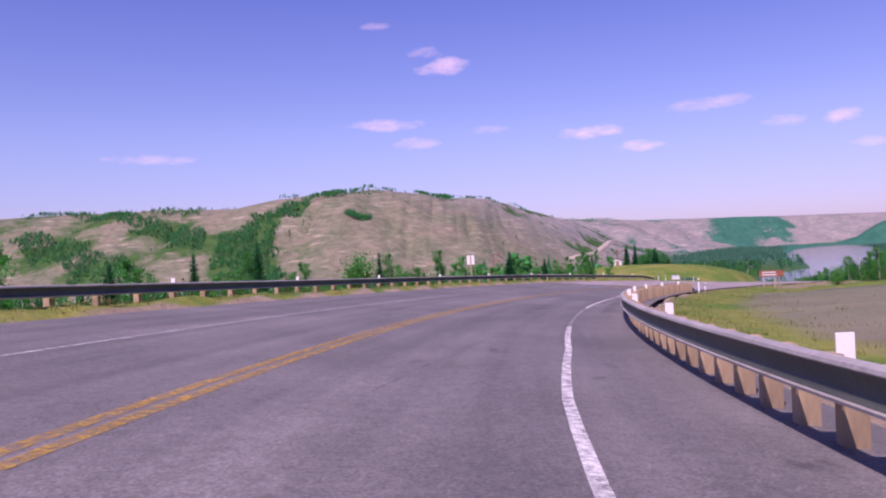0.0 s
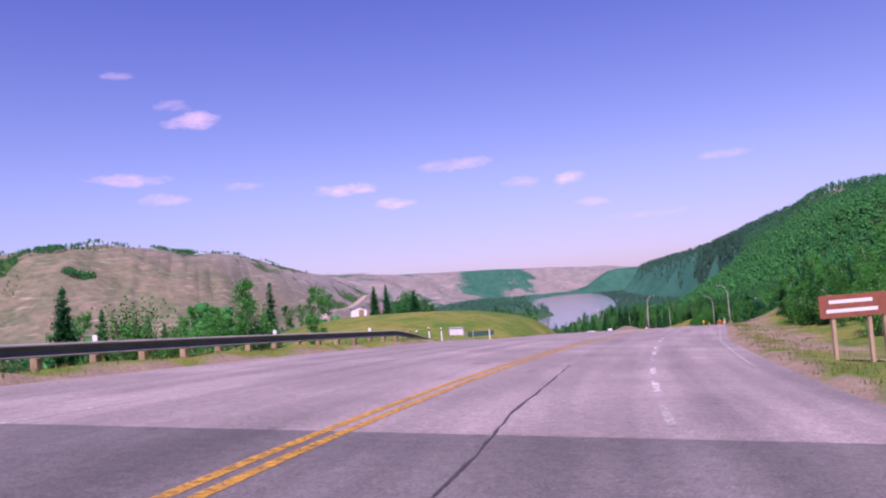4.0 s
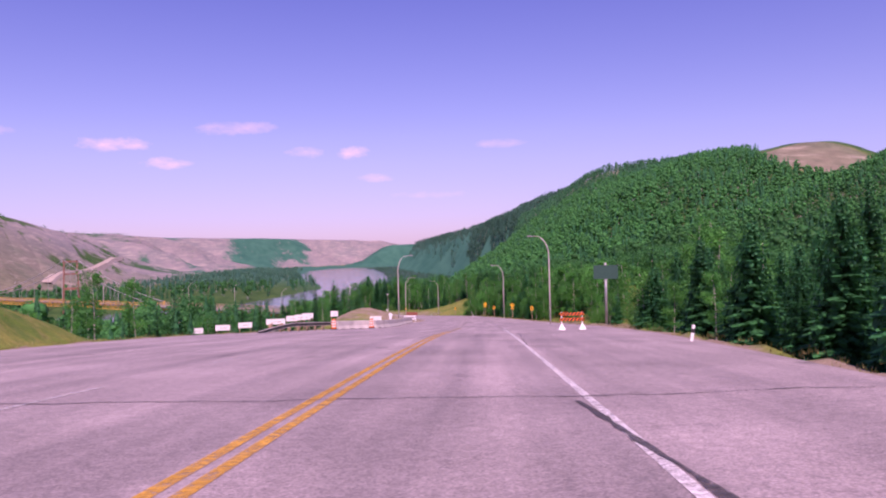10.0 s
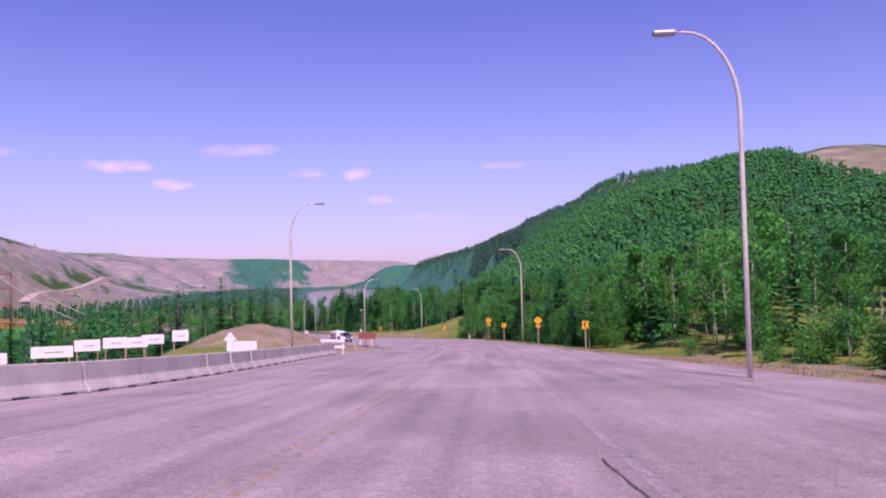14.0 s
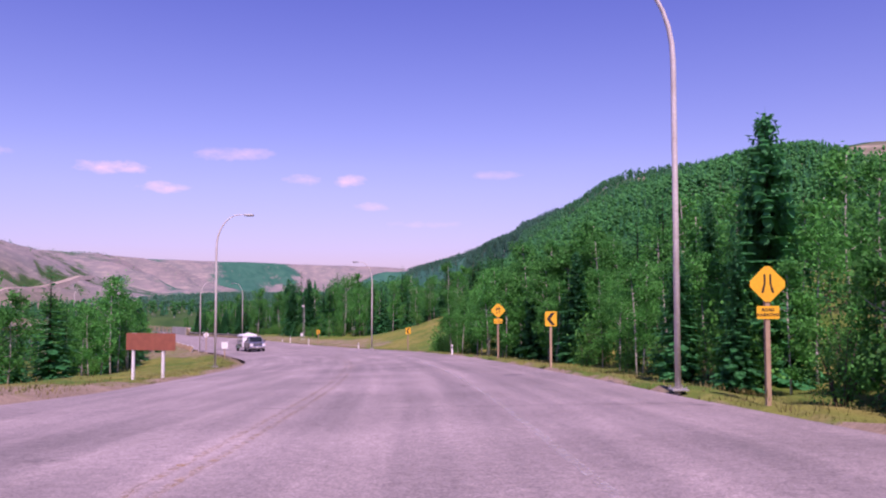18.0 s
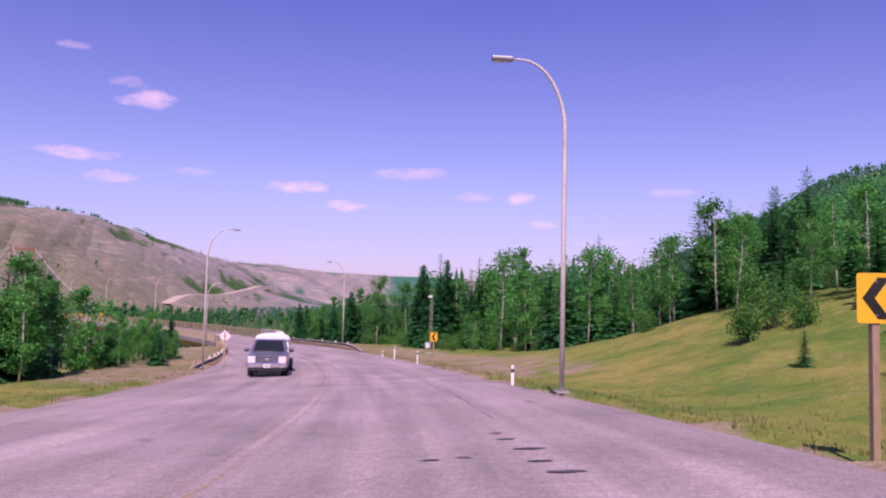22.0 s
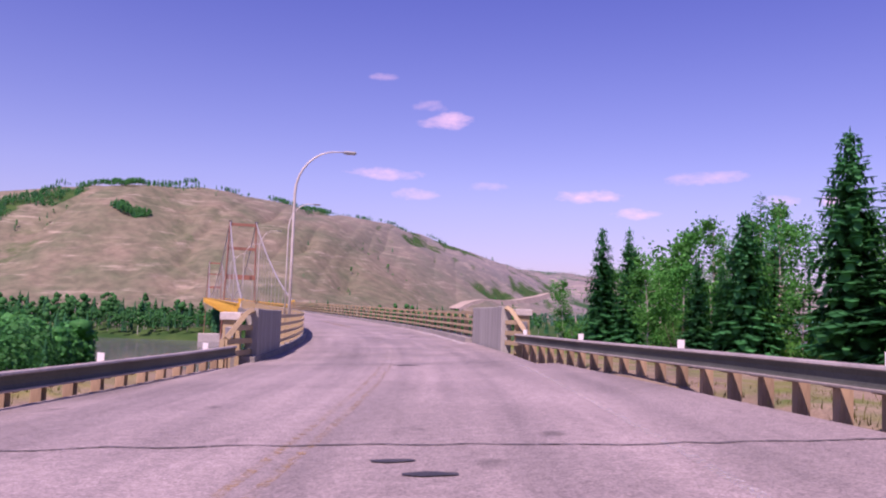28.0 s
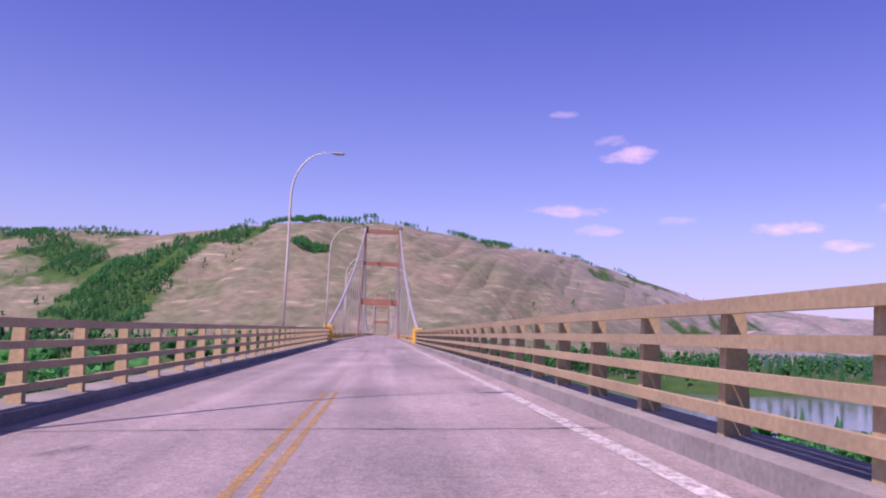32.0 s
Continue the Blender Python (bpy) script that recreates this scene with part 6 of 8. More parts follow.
# ---- trees ----
def leaf_material(name, a, b, fine=1.5, spread=(0.62, 1.4), bump=0.0):
    m = material(name, a, b, scale=0.6, fine=fine, rough=0.65, bump=bump, vary=0.22, bump_dist=0.35)
    bs = m.node_tree.nodes["Principled BSDF"]
    bs.inputs["Specular IOR Level"].default_value = 0.25
    nt = m.node_tree
    geo, hsv = nt.nodes.new("ShaderNodeNewGeometry"), nt.nodes.new("ShaderNodeHueSaturation")
    span = nt.nodes.new("ShaderNodeMapRange")
    span.inputs[3].default_value, span.inputs[4].default_value = spread
    nt.links.new(geo.outputs["Random Per Island"], span.inputs[0])
    nt.links.new(span.outputs[0], hsv.inputs["Value"])
    nt.links.new(bs.inputs["Base Color"].links[0].from_socket, hsv.inputs["Color"])
    nt.links.new(hsv.outputs[0], bs.inputs["Base Color"])
    tr = nt.nodes.new("ShaderNodeBsdfTranslucent")
    mx = nt.nodes.new("ShaderNodeMixShader")
    mx.inputs[0].default_value = 0.42
    nt.links.new(hsv.outputs[0], tr.inputs[0])
    nt.links.new(bs.outputs[0], mx.inputs[1])
    nt.links.new(tr.outputs[0], mx.inputs[2])
    nt.links.new(mx.outputs[0], nt.nodes["Material Output"].inputs[0])
    return m


leaf_material("spruce_needles", (0.024, 0.195, 0.066), (0.044, 0.265, 0.084))
leaf_material("aspen_leaves", (0.034, 0.240, 0.042), (0.068, 0.315, 0.058))
leaf_material("willow_leaves", (0.044, 0.230, 0.038), (0.084, 0.290, 0.056))
leaf_material("wood_leaves", (0.026, 0.205, 0.052), (0.054, 0.265, 0.066), fine=1.1, spread=(0.72, 1.28), bump=0.7)
leaf_material("wood_needles", (0.014, 0.145, 0.056), (0.028, 0.190, 0.066), fine=1.1, spread=(0.75, 1.25), bump=0.6)
# far and ridge foliage: distance haze put into the colour, paler and bluer
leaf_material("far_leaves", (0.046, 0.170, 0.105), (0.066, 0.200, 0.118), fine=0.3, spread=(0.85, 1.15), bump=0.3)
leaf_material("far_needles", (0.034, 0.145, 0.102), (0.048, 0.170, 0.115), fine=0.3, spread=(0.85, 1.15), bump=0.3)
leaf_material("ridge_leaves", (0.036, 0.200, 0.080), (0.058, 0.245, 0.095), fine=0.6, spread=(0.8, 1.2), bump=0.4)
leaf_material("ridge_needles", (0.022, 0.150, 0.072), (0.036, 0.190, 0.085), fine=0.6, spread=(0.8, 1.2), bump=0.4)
leaf_material("grass_blades", (0.12, 0.15, 0.035), (0.26, 0.22, 0.08), fine=3.0)
material("spruce_bark", (0.115, 0.085, 0.065), (0.07, 0.055, 0.045), scale=2, fine=18, rough=0.95, bump=0.5, stretch=(1, 1, 0.3))
material("aspen_bark", (0.50, 0.48, 0.42), (0.26, 0.25, 0.21), scale=3, fine=9, rough=0.85, bump=0.25, stretch=(1, 1, 2.5))


def mesh_from(name, verts, faces, mat):
    me = bpy.data.meshes.new(name)
    me.from_pydata(verts, [], faces)
    me.materials.append(MATS[mat])
    me.update()
    return me


def spruce_meshes(h, seed, girth=1.0, lite=False):
    """Trunk and crown of a spruce: whorls of drooping boughs, each with ragged side sprays."""
    rng = random.Random(seed)
    bm = tube([(0, 0, -0.6), (0.02, 0, h * 0.3), (0, 0.02, h * 0.7), (0, 0, h * 0.97)], [h * 0.016, h * 0.012, h * 0.006, 0.006], 8)
    trunk = mesh_of(bm, "trunk", "spruce_bark")
    v, f = [], []

    def quad(p, d, side, ln, wd):
        b = len(v)
        tip = p + d * ln
        v.extend([tuple(p - side * wd * 0.35), tuple(p + side * wd * 0.35), tuple(tip - d * ln * 0.35 + side * wd * 0.5), tuple(tip), tuple(tip - d * ln * 0.35 - side * wd * 0.5)])
        f.append((b, b + 1, b + 2, b + 3, b + 4))

    z = h * rng.uniform(0.05, 0.10)
    while z < h * 0.985:
        k = (z / h)
        reach = girth * h * 0.195 * (1 - k) ** 0.78 * rng.uniform(0.82, 1.12) + 0.34
        n = max(6, int(9 - 3 * k))
        off = rng.uniform(0, 6.28)
        for j in range(n):
            a = off + 6.283 * j / n + rng.uniform(-0.3, 0.3)
            ln = reach * rng.uniform(0.65, 1.15)
            out = Vector((math.cos(a), math.sin(a), 0))
            side0 = Vector((-out.y, out.x, 0))
            droop = -0.42 + 0.75 * k + rng.uniform(-0.12, 0.12)
            p = Vector((0, 0, z + rng.uniform(-0.1, 0.1)))
            steps = (3 if lite else 4) if ln > 0.9 else 2
            for s in range(steps):
                t = (s + 0.5) / steps
                c = p + out * ln * t + Vector((0, 0, droop * ln * t * (1.15 - 0.45 * t)))
                sp = ln * (0.46 - 0.22 * t) * rng.uniform(0.8, 1.2)
                for sg in (-1, 1):
                    d = (out * 0.72 + side0 * sg * 0.85 + Vector((0, 0, droop * 0.6 - 0.12))).normalized()
                    quad(c, d, d.cross(Vector((0, 0, 1))).normalized(), sp, sp * 0.42)
                d = (out + Vector((0, 0, droop - 0.25 * (1 - t)))).normalized()
                quad(c - out * ln * 0.12, d, side0, ln * 0.42, ln * 0.26 + 0.09)
                if lite:
                    continue
                hang = (side0 * rng.uniform(-0.5, 0.5) + out * 0.35 + Vector((0, 0, -1))).normalized()
                quad(c, hang, side0, ln * 0.20 + 0.16, ln * 0.15 + 0.10)
        z += h * (0.034 if lite else 0.022) * (1.25 - 0.55 * k) * rng.uniform(0.8, 1.15)
    quad(Vector((0, 0, h * 0.96)), Vector((0, 0, 1)), Vector((1, 0, 0)), h * 0.055, 0.12)
    return trunk, mesh_from("crown", v, f, "spruce_needles")


def aspen_meshes(h, seed, leaf="aspen_leaves", spread=0.2, bare=0.3, leaves=2100, size=0.125):
    """Trunk with limbs, and a crown of many small leaves in uneven clumps."""
    rng = random.Random(seed)
    lean = Vector((rng.uniform(-0.06, 0.06), rng.uniform(-0.06, 0.06), 1))
    pts = [Vector((lean.x * h * t + 0.12 * math.sin(t * 5 + seed), lean.y * h * t + 0.1 * math.cos(t * 4 + seed), h * t)) for t in (-0.03, 0.2, 0.4, 0.6, 0.8, 0.97)]
    bm = tube(pts, [h * 0.0085 * (1 - 0.85 * i / 5) + 0.01 for i in range(6)], 8)
    v, f, tips = [], [], []
    for j in range(int(11 + h * 0.5)):
        t = bare + (0.97 - bare) * (j + rng.random()) / (11 + h * 0.5)
        i = min(int(t * 5), 4)
        p = pts[i].lerp(pts[i + 1], t * 5 - i)
        a = rng.uniform(0, 6.283)
        ln = h * spread * (1.15 - abs(t - 0.55) * 1.2) * rng.uniform(0.55, 1.1)
        d = Vector((math.cos(a), math.sin(a), rng.uniform(0.35, 0.95))).normalized()
        q = p + d * ln
        m = p.lerp(q, 0.5) + Vector((0, 0, -0.05 * ln))
        tube([p, m, q], [0.012 * h * 0.25, 0.016, 0.007], 5, bm, cap=False)
        tips += [(q, ln * 0.55), (m, ln * 0.45), (p.lerp(q, 0.8), ln * 0.5)]
    tips.append((pts[-1], h * 0.07))
    trunk = mesh_of(bm, "trunk", "aspen_bark")
    per = max(leaves // len(tips), 4)
    for c, r in tips:
        r = max(r, 0.35)
        for _ in range(int(per * rng.uniform(0.5, 1.5))):
            o = Vector((rng.gauss(0, 0.5), rng.gauss(0, 0.5), rng.gauss(0, 0.42))) * r
            p = c + o
            n = Vector((rng.uniform(-1, 1), rng.uniform(-1, 1), rng.uniform(-0.3, 1))).normalized()
            s1 = n.orthogonal().normalized()
            s1.rotate(Matrix.Rotation(rng.uniform(0, 6.28), 3, n))
            s2 = n.cross(s1)
            w = size * rng.uniform(0.6, 1.3)
            b = len(v)
            v.extend([tuple(p - s1 * w), tuple(p + s2 * w * 0.62), tuple(p + s1 * w), tuple(p - s2 * w * 0.62)])
            f.append((b, b + 1, b + 2, b + 3))
    return trunk, mesh_from("crown", v, f, leaf)


def shrub_meshes(h, seed):
    rng = random.Random(seed)
    bm = bmesh.new()
    v, f = [], []
    for j in range(9):
        a = rng.uniform(0, 6.283)
        q = Vector((math.cos(a) * h * 0.4 * rng.random(), math.sin(a) * h * 0.4 * rng.random(), h * rng.uniform(0.5, 0.95)))
        tube([(q.x * 0.2, q.y * 0.2, -0.15), tuple(q * 0.6), tuple(q)], [0.03, 0.02, 0.008], 5, bm, cap=False)
        for _ in range(190):
            t = rng.uniform(0.25, 1.05)
            p = q * t + Vector((rng.gauss(0, 0.17), rng.gauss(0, 0.17), rng.gauss(0, 0.13))) * h
            p.z = max(p.z, 0.03)
            n = Vector((rng.uniform(-1, 1), rng.uniform(-1, 1), rng.uniform(-0.2, 1))).normalized()
            s1 = n.orthogonal().normalized()
            s1.rotate(Matrix.Rotation(rng.uniform(0, 6.28), 3, n))
            s2 = n.cross(s1)
            w = rng.uniform(0.030, 0.062)
            b = len(v)
            v.extend([tuple(p - s1 * w), tuple(p + s2 * w * 0.55), tuple(p + s1 * w), tuple(p - s2 * w * 0.55)])
            f.append((b, b + 1, b + 2, b + 3))
    return mesh_of(bm, "stems", "spruce_bark"), mesh_from("crown", v, f, "willow_leaves")


SPRUCES = [(h, spruce_meshes(h, 20 + i, g)) for i, (h, g) in enumerate(((14.0, 0.85), (11.5, 1.0), (9.0, 1.1), (15.5, 0.75), (6.0, 1.25), (12.5, 0.95)))]
ASPENS = [(h, aspen_meshes(h, 40 + i, "aspen_leaves", s, b, n)) for i, (h, s, b, n) in enumerate(((11.0, 0.20, 0.22, 4200), (9.0, 0.22, 0.10, 3800), (12.5, 0.17, 0.30, 4300), (7.0, 0.26, 0.04, 3300), (10.0, 0.20, 0.12, 4000)))]
LITE_SPRUCES = [(h, spruce_meshes(h, 120 + i, g, True)) for i, (h, g) in enumerate(((14.0, 0.9), (11.5, 1.05), (9.0, 1.1), (15.5, 0.85)))]
LITE_ASPENS = [(h, aspen_meshes(h, 140 + i, "aspen_leaves", s, b, 2100, 0.145)) for i, (h, s, b) in enumerate(((11.0, 0.20, 0.22), (9.0, 0.22, 0.12), (12.5, 0.17, 0.28), (10.0, 0.20, 0.15)))]
SHRUBS = [(h, shrub_meshes(h, 60 + i)) for i, h in enumerate((1.6, 2.2, 1.2))]
PLACED = []


def plant(kind, which, x, y, tall, turn, label, group, lite=False):
    name = {"spruce": "spruce_tree", "aspen": "aspen_tree", "shrub": "shrub"}[kind]
    if tall < 4.6 and kind != "shrub":
        name = kind + "_sapling"
    kinds = {"spruce": LITE_SPRUCES if lite else SPRUCES, "aspen": LITE_ASPENS if lite else ASPENS, "shrub": SHRUBS}[kind]
    h, (a, b) = kinds[which % len(kinds)]
    e = thing(name, (x, y, ground_z(x, y) - 0.05), turn, label, "shrub" if kind == "shrub" else "tree", group)
    s = tall / h
    e.scale = (s, s, s)
    shared_part("stem" if kind == "shrub" else "trunk", a, None, e)
    shared_part("crown", b, None, e)
    PLACED.append((x, y))
    return e


_rng = random.Random(77)


def in_clearing(x, y):
    """The open ground between the closed road and the white panels."""
    return (x > 88) & (x < 136) & (y > 196) & (y < 262 + 0.25 * (x - 105)) & ((x < 126) | (y < 246))


def grove(u0, u1, d0, d1, n, side, spruce_share, tall, group, where, gap=2.2, shrubs=0.0):
    """Single trees strewn over a stretch beside the road, d metres past its edge."""
    made, tries = 0, 0
    while made < n and tries < n * 14:
        tries += 1
        u = _rng.uniform(u0, u1)
        d = d0 + (d1 - d0) * _rng.random() ** 1.25
        p = at(u, RIGHT(u) + d if side > 0 else LEFT(u) - d)
        if in_clearing(p.x, p.y) and side < 0:
            continue
        if any((p.x - a) ** 2 + (p.y - b) ** 2 < gap * gap for a, b in PLACED[-260:]):
            continue
        r = _rng.random()
        t = _rng.uniform(*tall)
        if r < shrubs:
            plant("shrub", _rng.randrange(3), p.x, p.y, _rng.uniform(1.2, 2.6), _rng.uniform(0, 360), "low leafy green willow shrub " + where, group)
        elif r < shrubs + (1 - shrubs) * spruce_share:
            plant("spruce", _rng.randrange(6), p.x, p.y, t * _rng.uniform(0.9, 1.15), _rng.uniform(0, 360), "dark green spruce with drooping boughs " + where, group, d > 10)
        else:
            plant("aspen", _rng.randrange(5), p.x, p.y, t * _rng.uniform(0.75, 1.0), _rng.uniform(0, 360), "pale-stemmed aspen in summer leaf " + where, group, d > 10)
        made += 1


RIGHT_WOOD = "trees along the wooded verge"
LEFT_WOOD = "trees on the slope towards the river"
grove(10.3, 14.2, 5, 20, 34, 1, 0.45, (4.8, 7.6), RIGHT_WOOD, "below the road shoulder", shrubs=0.15)
grove(10.8, 13.7, 2.4, 7.5, 46, 1, 0.6, (3.2, 5.6), RIGHT_WOOD, "below the road shoulder", gap=1.25, shrubs=0.22)
grove(14.3, 17.5, 9, 26, 26, 1, 0.4, (7.0, 11.5), RIGHT_WOOD, "behind the gravel verge", shrubs=0.1)
grove(18.2, 20.0, 3.6, 7, 34, 1, 0.25, (4.0, 6.5), RIGHT_WOOD, "at the edge of the woods", gap=1.2, shrubs=0.45)
grove(21.3, 22.7, 2.8, 8, 36, 1, 0.08, (4.4, 6.4), RIGHT_WOOD, "at the edge of the woods", gap=1.1, shrubs=0.3)
grove(19.7, 21.3, 4.9, 9, 36, 1, 0.05, (4.4, 6.2), RIGHT_WOOD, "at the edge of the woods", gap=1.1, shrubs=0.35)
grove(17.2, 22.3, 7.5, 20, 74, 1, 0.28, (6.2, 9.0), RIGHT_WOOD, "at the edge of the woods", gap=1.5)
grove(22.9, 24.2, 19, 30, 26, 1, 0.45, (3.8, 5.4), RIGHT_WOOD, "above the grassy bank", gap=1.6, shrubs=0.35)
grove(24.2, 25.0, 20, 30, 20, 1, 0.5, (4.4, 6.0), RIGHT_WOOD, "above the grassy bank", gap=1.6, shrubs=0.25)
grove(22.8, 24.6, 11, 20, 16, 1, 0.3, (1.6, 2.6), RIGHT_WOOD, "on the grassy bank", gap=1.6, shrubs=0.75)
grove(25.0, 26.6, 21, 34, 30, 1, 0.6, (6.8, 8.8), RIGHT_WOOD, "above the grassy bank", gap=1.8)
grove(22.3, 24.3, 29, 40, 18, 1, 0.66, (4.6, 6.4), RIGHT_WOOD, "above the grassy bank", gap=2.0)
grove(24.3, 26.5, 29, 40, 20, 1, 0.66, (6.4, 8.4), RIGHT_WOOD, "above the grassy bank", gap=2.0)
grove(25.4, 27.2, 17, 34, 18, 1, 0.55, (7.5, 10.0), RIGHT_WOOD, "behind the gravel flat", gap=2.0, shrubs=0.12)
grove(27.2, 29.4, 17, 34, 34, 1, 0.55, (9.5, 13.0), RIGHT_WOOD, "behind the gravel flat", gap=1.9, shrubs=0.1)
grove(27.2, 30.0, 11, 22, 44, 1, 0.2, (3.0, 6.0), RIGHT_WOOD, "behind the gravel flat", gap=1.4, shrubs=0.6)
grove(29.8, 30.8, 6.5, 14, 34, 1, 0.35, (4.4, 6.4), RIGHT_WOOD, "beside the bridge abutment", gap=1.5, shrubs=0.35)
grove(29.4, 30.9, 11, 32, 46, 1, 0.5, (6.2, 8.8), RIGHT_WOOD, "beside the bridge abutment", gap=1.8, shrubs=0.15)
grove(6.4, 9.6, 6, 15, 34, 1, 0.12, (3.6, 6.0), RIGHT_WOOD, "behind the earth bank", shrubs=0.4)
grove(7.6, 9.6, 5.6, 11, 60, 1, 0.12, (2.8, 4.6), RIGHT_WOOD, "behind the earth bank", gap=1.1, shrubs=0.5)
grove(6.2, 10.2, 14, 30, 38, 1, 0.3, (6.0, 9.0), RIGHT_WOOD, "behind the earth bank")
grove(1.3, 6.5, 6, 18, 110, -1, 0.3, (2.7, 3.9), LEFT_WOOD, "below the guard rail", gap=1.3, shrubs=0.3)
grove(13.2, 19.0, 16, 38, 44, -1, 0.5, (6.0, 9.5), LEFT_WOOD, "below the closed road", shrubs=0.25)
grove(26.2, 27.7, 5, 16, 34, -1, 0.12, (2.8, 4.8), LEFT_WOOD, "by the bridge rail", gap=1.4, shrubs=0.35)
grove(24.4, 26.6, 9.5, 17, 36, -1, 0.3, (6.0, 8.6), LEFT_WOOD, "behind the dirt verge", gap=1.4, shrubs=0.15)
grove(22.6, 24.6, 10, 17, 26, -1, 0.35, (6.0, 8.8), LEFT_WOOD, "behind the dirt verge", gap=1.4, shrubs=0.2)
grove(19.3, 25.8, 13, 30, 44, -1, 0.5, (7.0, 10.0), LEFT_WOOD, "beside the dirt verge", gap=2.0)
grove(13.3, 17.3, 5.5, 11, 46, 1, 0.3, (2.6, 4.6), RIGHT_WOOD, "behind the gravel verge", gap=1.2, shrubs=0.75)
grove(18.3, 19.1, 8, 13, 10, 1, 0.1, (7.5, 9.0), RIGHT_WOOD, "at the edge of the woods", gap=1.5)
grove(20.9, 21.9, 5.6, 10, 16, 1, 0.05, (7.4, 8.8), RIGHT_WOOD, "at the edge of the woods", gap=1.2)
grove(19.4, 20.8, 12, 20, 18, -1, 0.25, (4.5, 6.5), LEFT_WOOD, "behind the dirt verge", gap=1.5, shrubs=0.15)
for x, y, k, w, t in ((205.7, 417.3, "spruce", 1, 8.6), (203.9, 421.5, "spruce", 2, 6.2), (166.5, 259.0, "spruce", 1, 8.6), (175.5, 378.0, "aspen", 1, 5.0), (173.0, 382.0, "aspen", 5, 5.2), (176.2, 381.5, "aspen", 2, 2.9), (175.0, 386.0, "aspen", 4, 4.2), (210.2, 398.0, "spruce", 5, 11.0), (212.0, 395.5, "spruce", 1, 10.2), (214.2, 399.0, "spruce", 5, 12.0), (1.3, 135.5, "spruce", 1, 5.4), (45.2, 221.3, "spruce", 0, 8.5),
                      (36.0, 188.0, "aspen", 2, 5.0), (43.6, 188.5, "spruce", 1, 5.6), (46.0, 190.0, "spruce", 0, 6.0), (33.0, 190.0, "aspen", 1, 5.2), (52.4, 196.0, "spruce", 2, 5.6), (29.5, 187.0, "aspen", 3, 4.4), (26.5, 189.5, "aspen", 0, 4.8), (31.0, 184.5, "aspen", 4, 3.8), (56.5, 199.0, "spruce", 4, 3.4), (58.0, 201.0, "spruce", 4, 3.0), (168.5, 361.0, "spruce", 1, 7.4), (166.0, 368.0, "spruce", 5, 7.2),
                      (213.0, 412.0, "aspen", 0, 9.5), (209.5, 416.0, "aspen", 2, 11.0), (219.0, 421.0, "spruce", 1, 13.5), (214.0, 441.0, "aspen", 4, 9.0)):
    plant(k, w, x, y, t, 30, "tall dark spruce standing clear of the others" if k == "spruce" else "pale-stemmed aspen beside tall spruces", LEFT_WOOD if x < 100 else RIGHT_WOOD)


# ---- far woods: uncountable, joined ----
def lump(rng, c, r, v, f):
    """A small uneven clump of foliage."""
    bm = bmesh.new()
    bmesh.ops.create_icosphere(bm, subdivisions=1, radius=1.0)
    b = len(v)
    for q in bm.verts:
        k = rng.uniform(0.72, 1.22)
        v.append((c[0] + q.co.x * r * k, c[1] + q.co.y * r * k, c[2] + q.co.z * r * k * 0.9))
    for fc in bm.faces:
        i = [q.index for q in fc.verts]
        f.append((b + i[0], b + i[1], b + i[2], b + i[0]))
    bm.free()


def far_tree(kind, seed, leaves=46, size=1.0, lumps=0):
    """A tree of unit height seen from afar: 1 spruce, 2 fuller spruce, 0 aspen. The last faces are the aspen's pale stem."""
    rng = np.random.RandomState(seed)
    v, f = [], []
    if kind:
        tiers = 7 if kind == 1 else 17
        for k in range(tiers):
            z0, r = 0.08 + 0.88 * k / tiers, 0.17 * (1 - 0.94 * k / tiers)
            b = len(v)
            v.append((0, 0, min(z0 + (0.24 if kind == 1 else 0.12), 1.0)))
            n = 8 if kind == 1 else 14
            for j in range(n):
                a = 6.283 * j / n + k * 0.4
                q = r * (rng.uniform(0.75, 1.1) if j % 2 else rng.uniform(0.45, 0.65))
                v.append((q * math.cos(a), q * math.sin(a), z0 + rng.uniform(-0.03, 0.03)))
            for j in range(n):
                f.append((b, b + 1 + j, b + 1 + (j + 1) % n, b))
        return np.array(v), np.array(f)
    for k in range(lumps):
        d = rng.normal(size=3)
        d /= np.linalg.norm(d)
        q = 0.0 if k == 0 else rng.uniform(0.65, 1.0)
        up = 0.30 + 0.58 * (k + rng.random_sample()) / lumps
        wide = 0.15 * math.sin(math.pi * min(0.12 + up * 0.85, 1.0)) ** 0.6
        lump(rng, (d[0] * wide * q, d[1] * wide * q, up), rng.uniform(0.085, 0.135), v, f)
    for _ in range(leaves):
        d = rng.normal(size=3)
        d /= np.linalg.norm(d)
        c = d * np.array((0.22, 0.22, 0.34) if lumps else (0.27, 0.27, 0.33)) * rng.uniform(0.75 if lumps else 0.55, 1.1) + (0, 0, 0.62)
        n = d + rng.normal(size=3) * 0.55
        n /= np.linalg.norm(n)
        s1 = np.cross(n, (0.3, 0.2, 0.9))
        s1 /= np.linalg.norm(s1)
        s2 = np.cross(n, s1)
        w = rng.uniform(0.08, 0.16) * size
        b = len(v)
        v += [tuple(c - s1 * w), tuple(c + s2 * w * 0.8), tuple(c + s1 * w), tuple(c - s2 * w * 0.8)]
        f.append((b, b + 1, b + 2, b + 3))
    b = len(v)
    for z, r in ((-0.05, 0.016), (0.62, 0.009)):
        v += [(r * math.cos(a), r * math.sin(a), z) for a in (0.3, 2.4, 4.5)]
    f += [(b + j, b + (j + 1) % 3, b + 3 + (j + 1) % 3, b + 3 + j) for j in range(3)]
    return np.array(v), np.array(f)


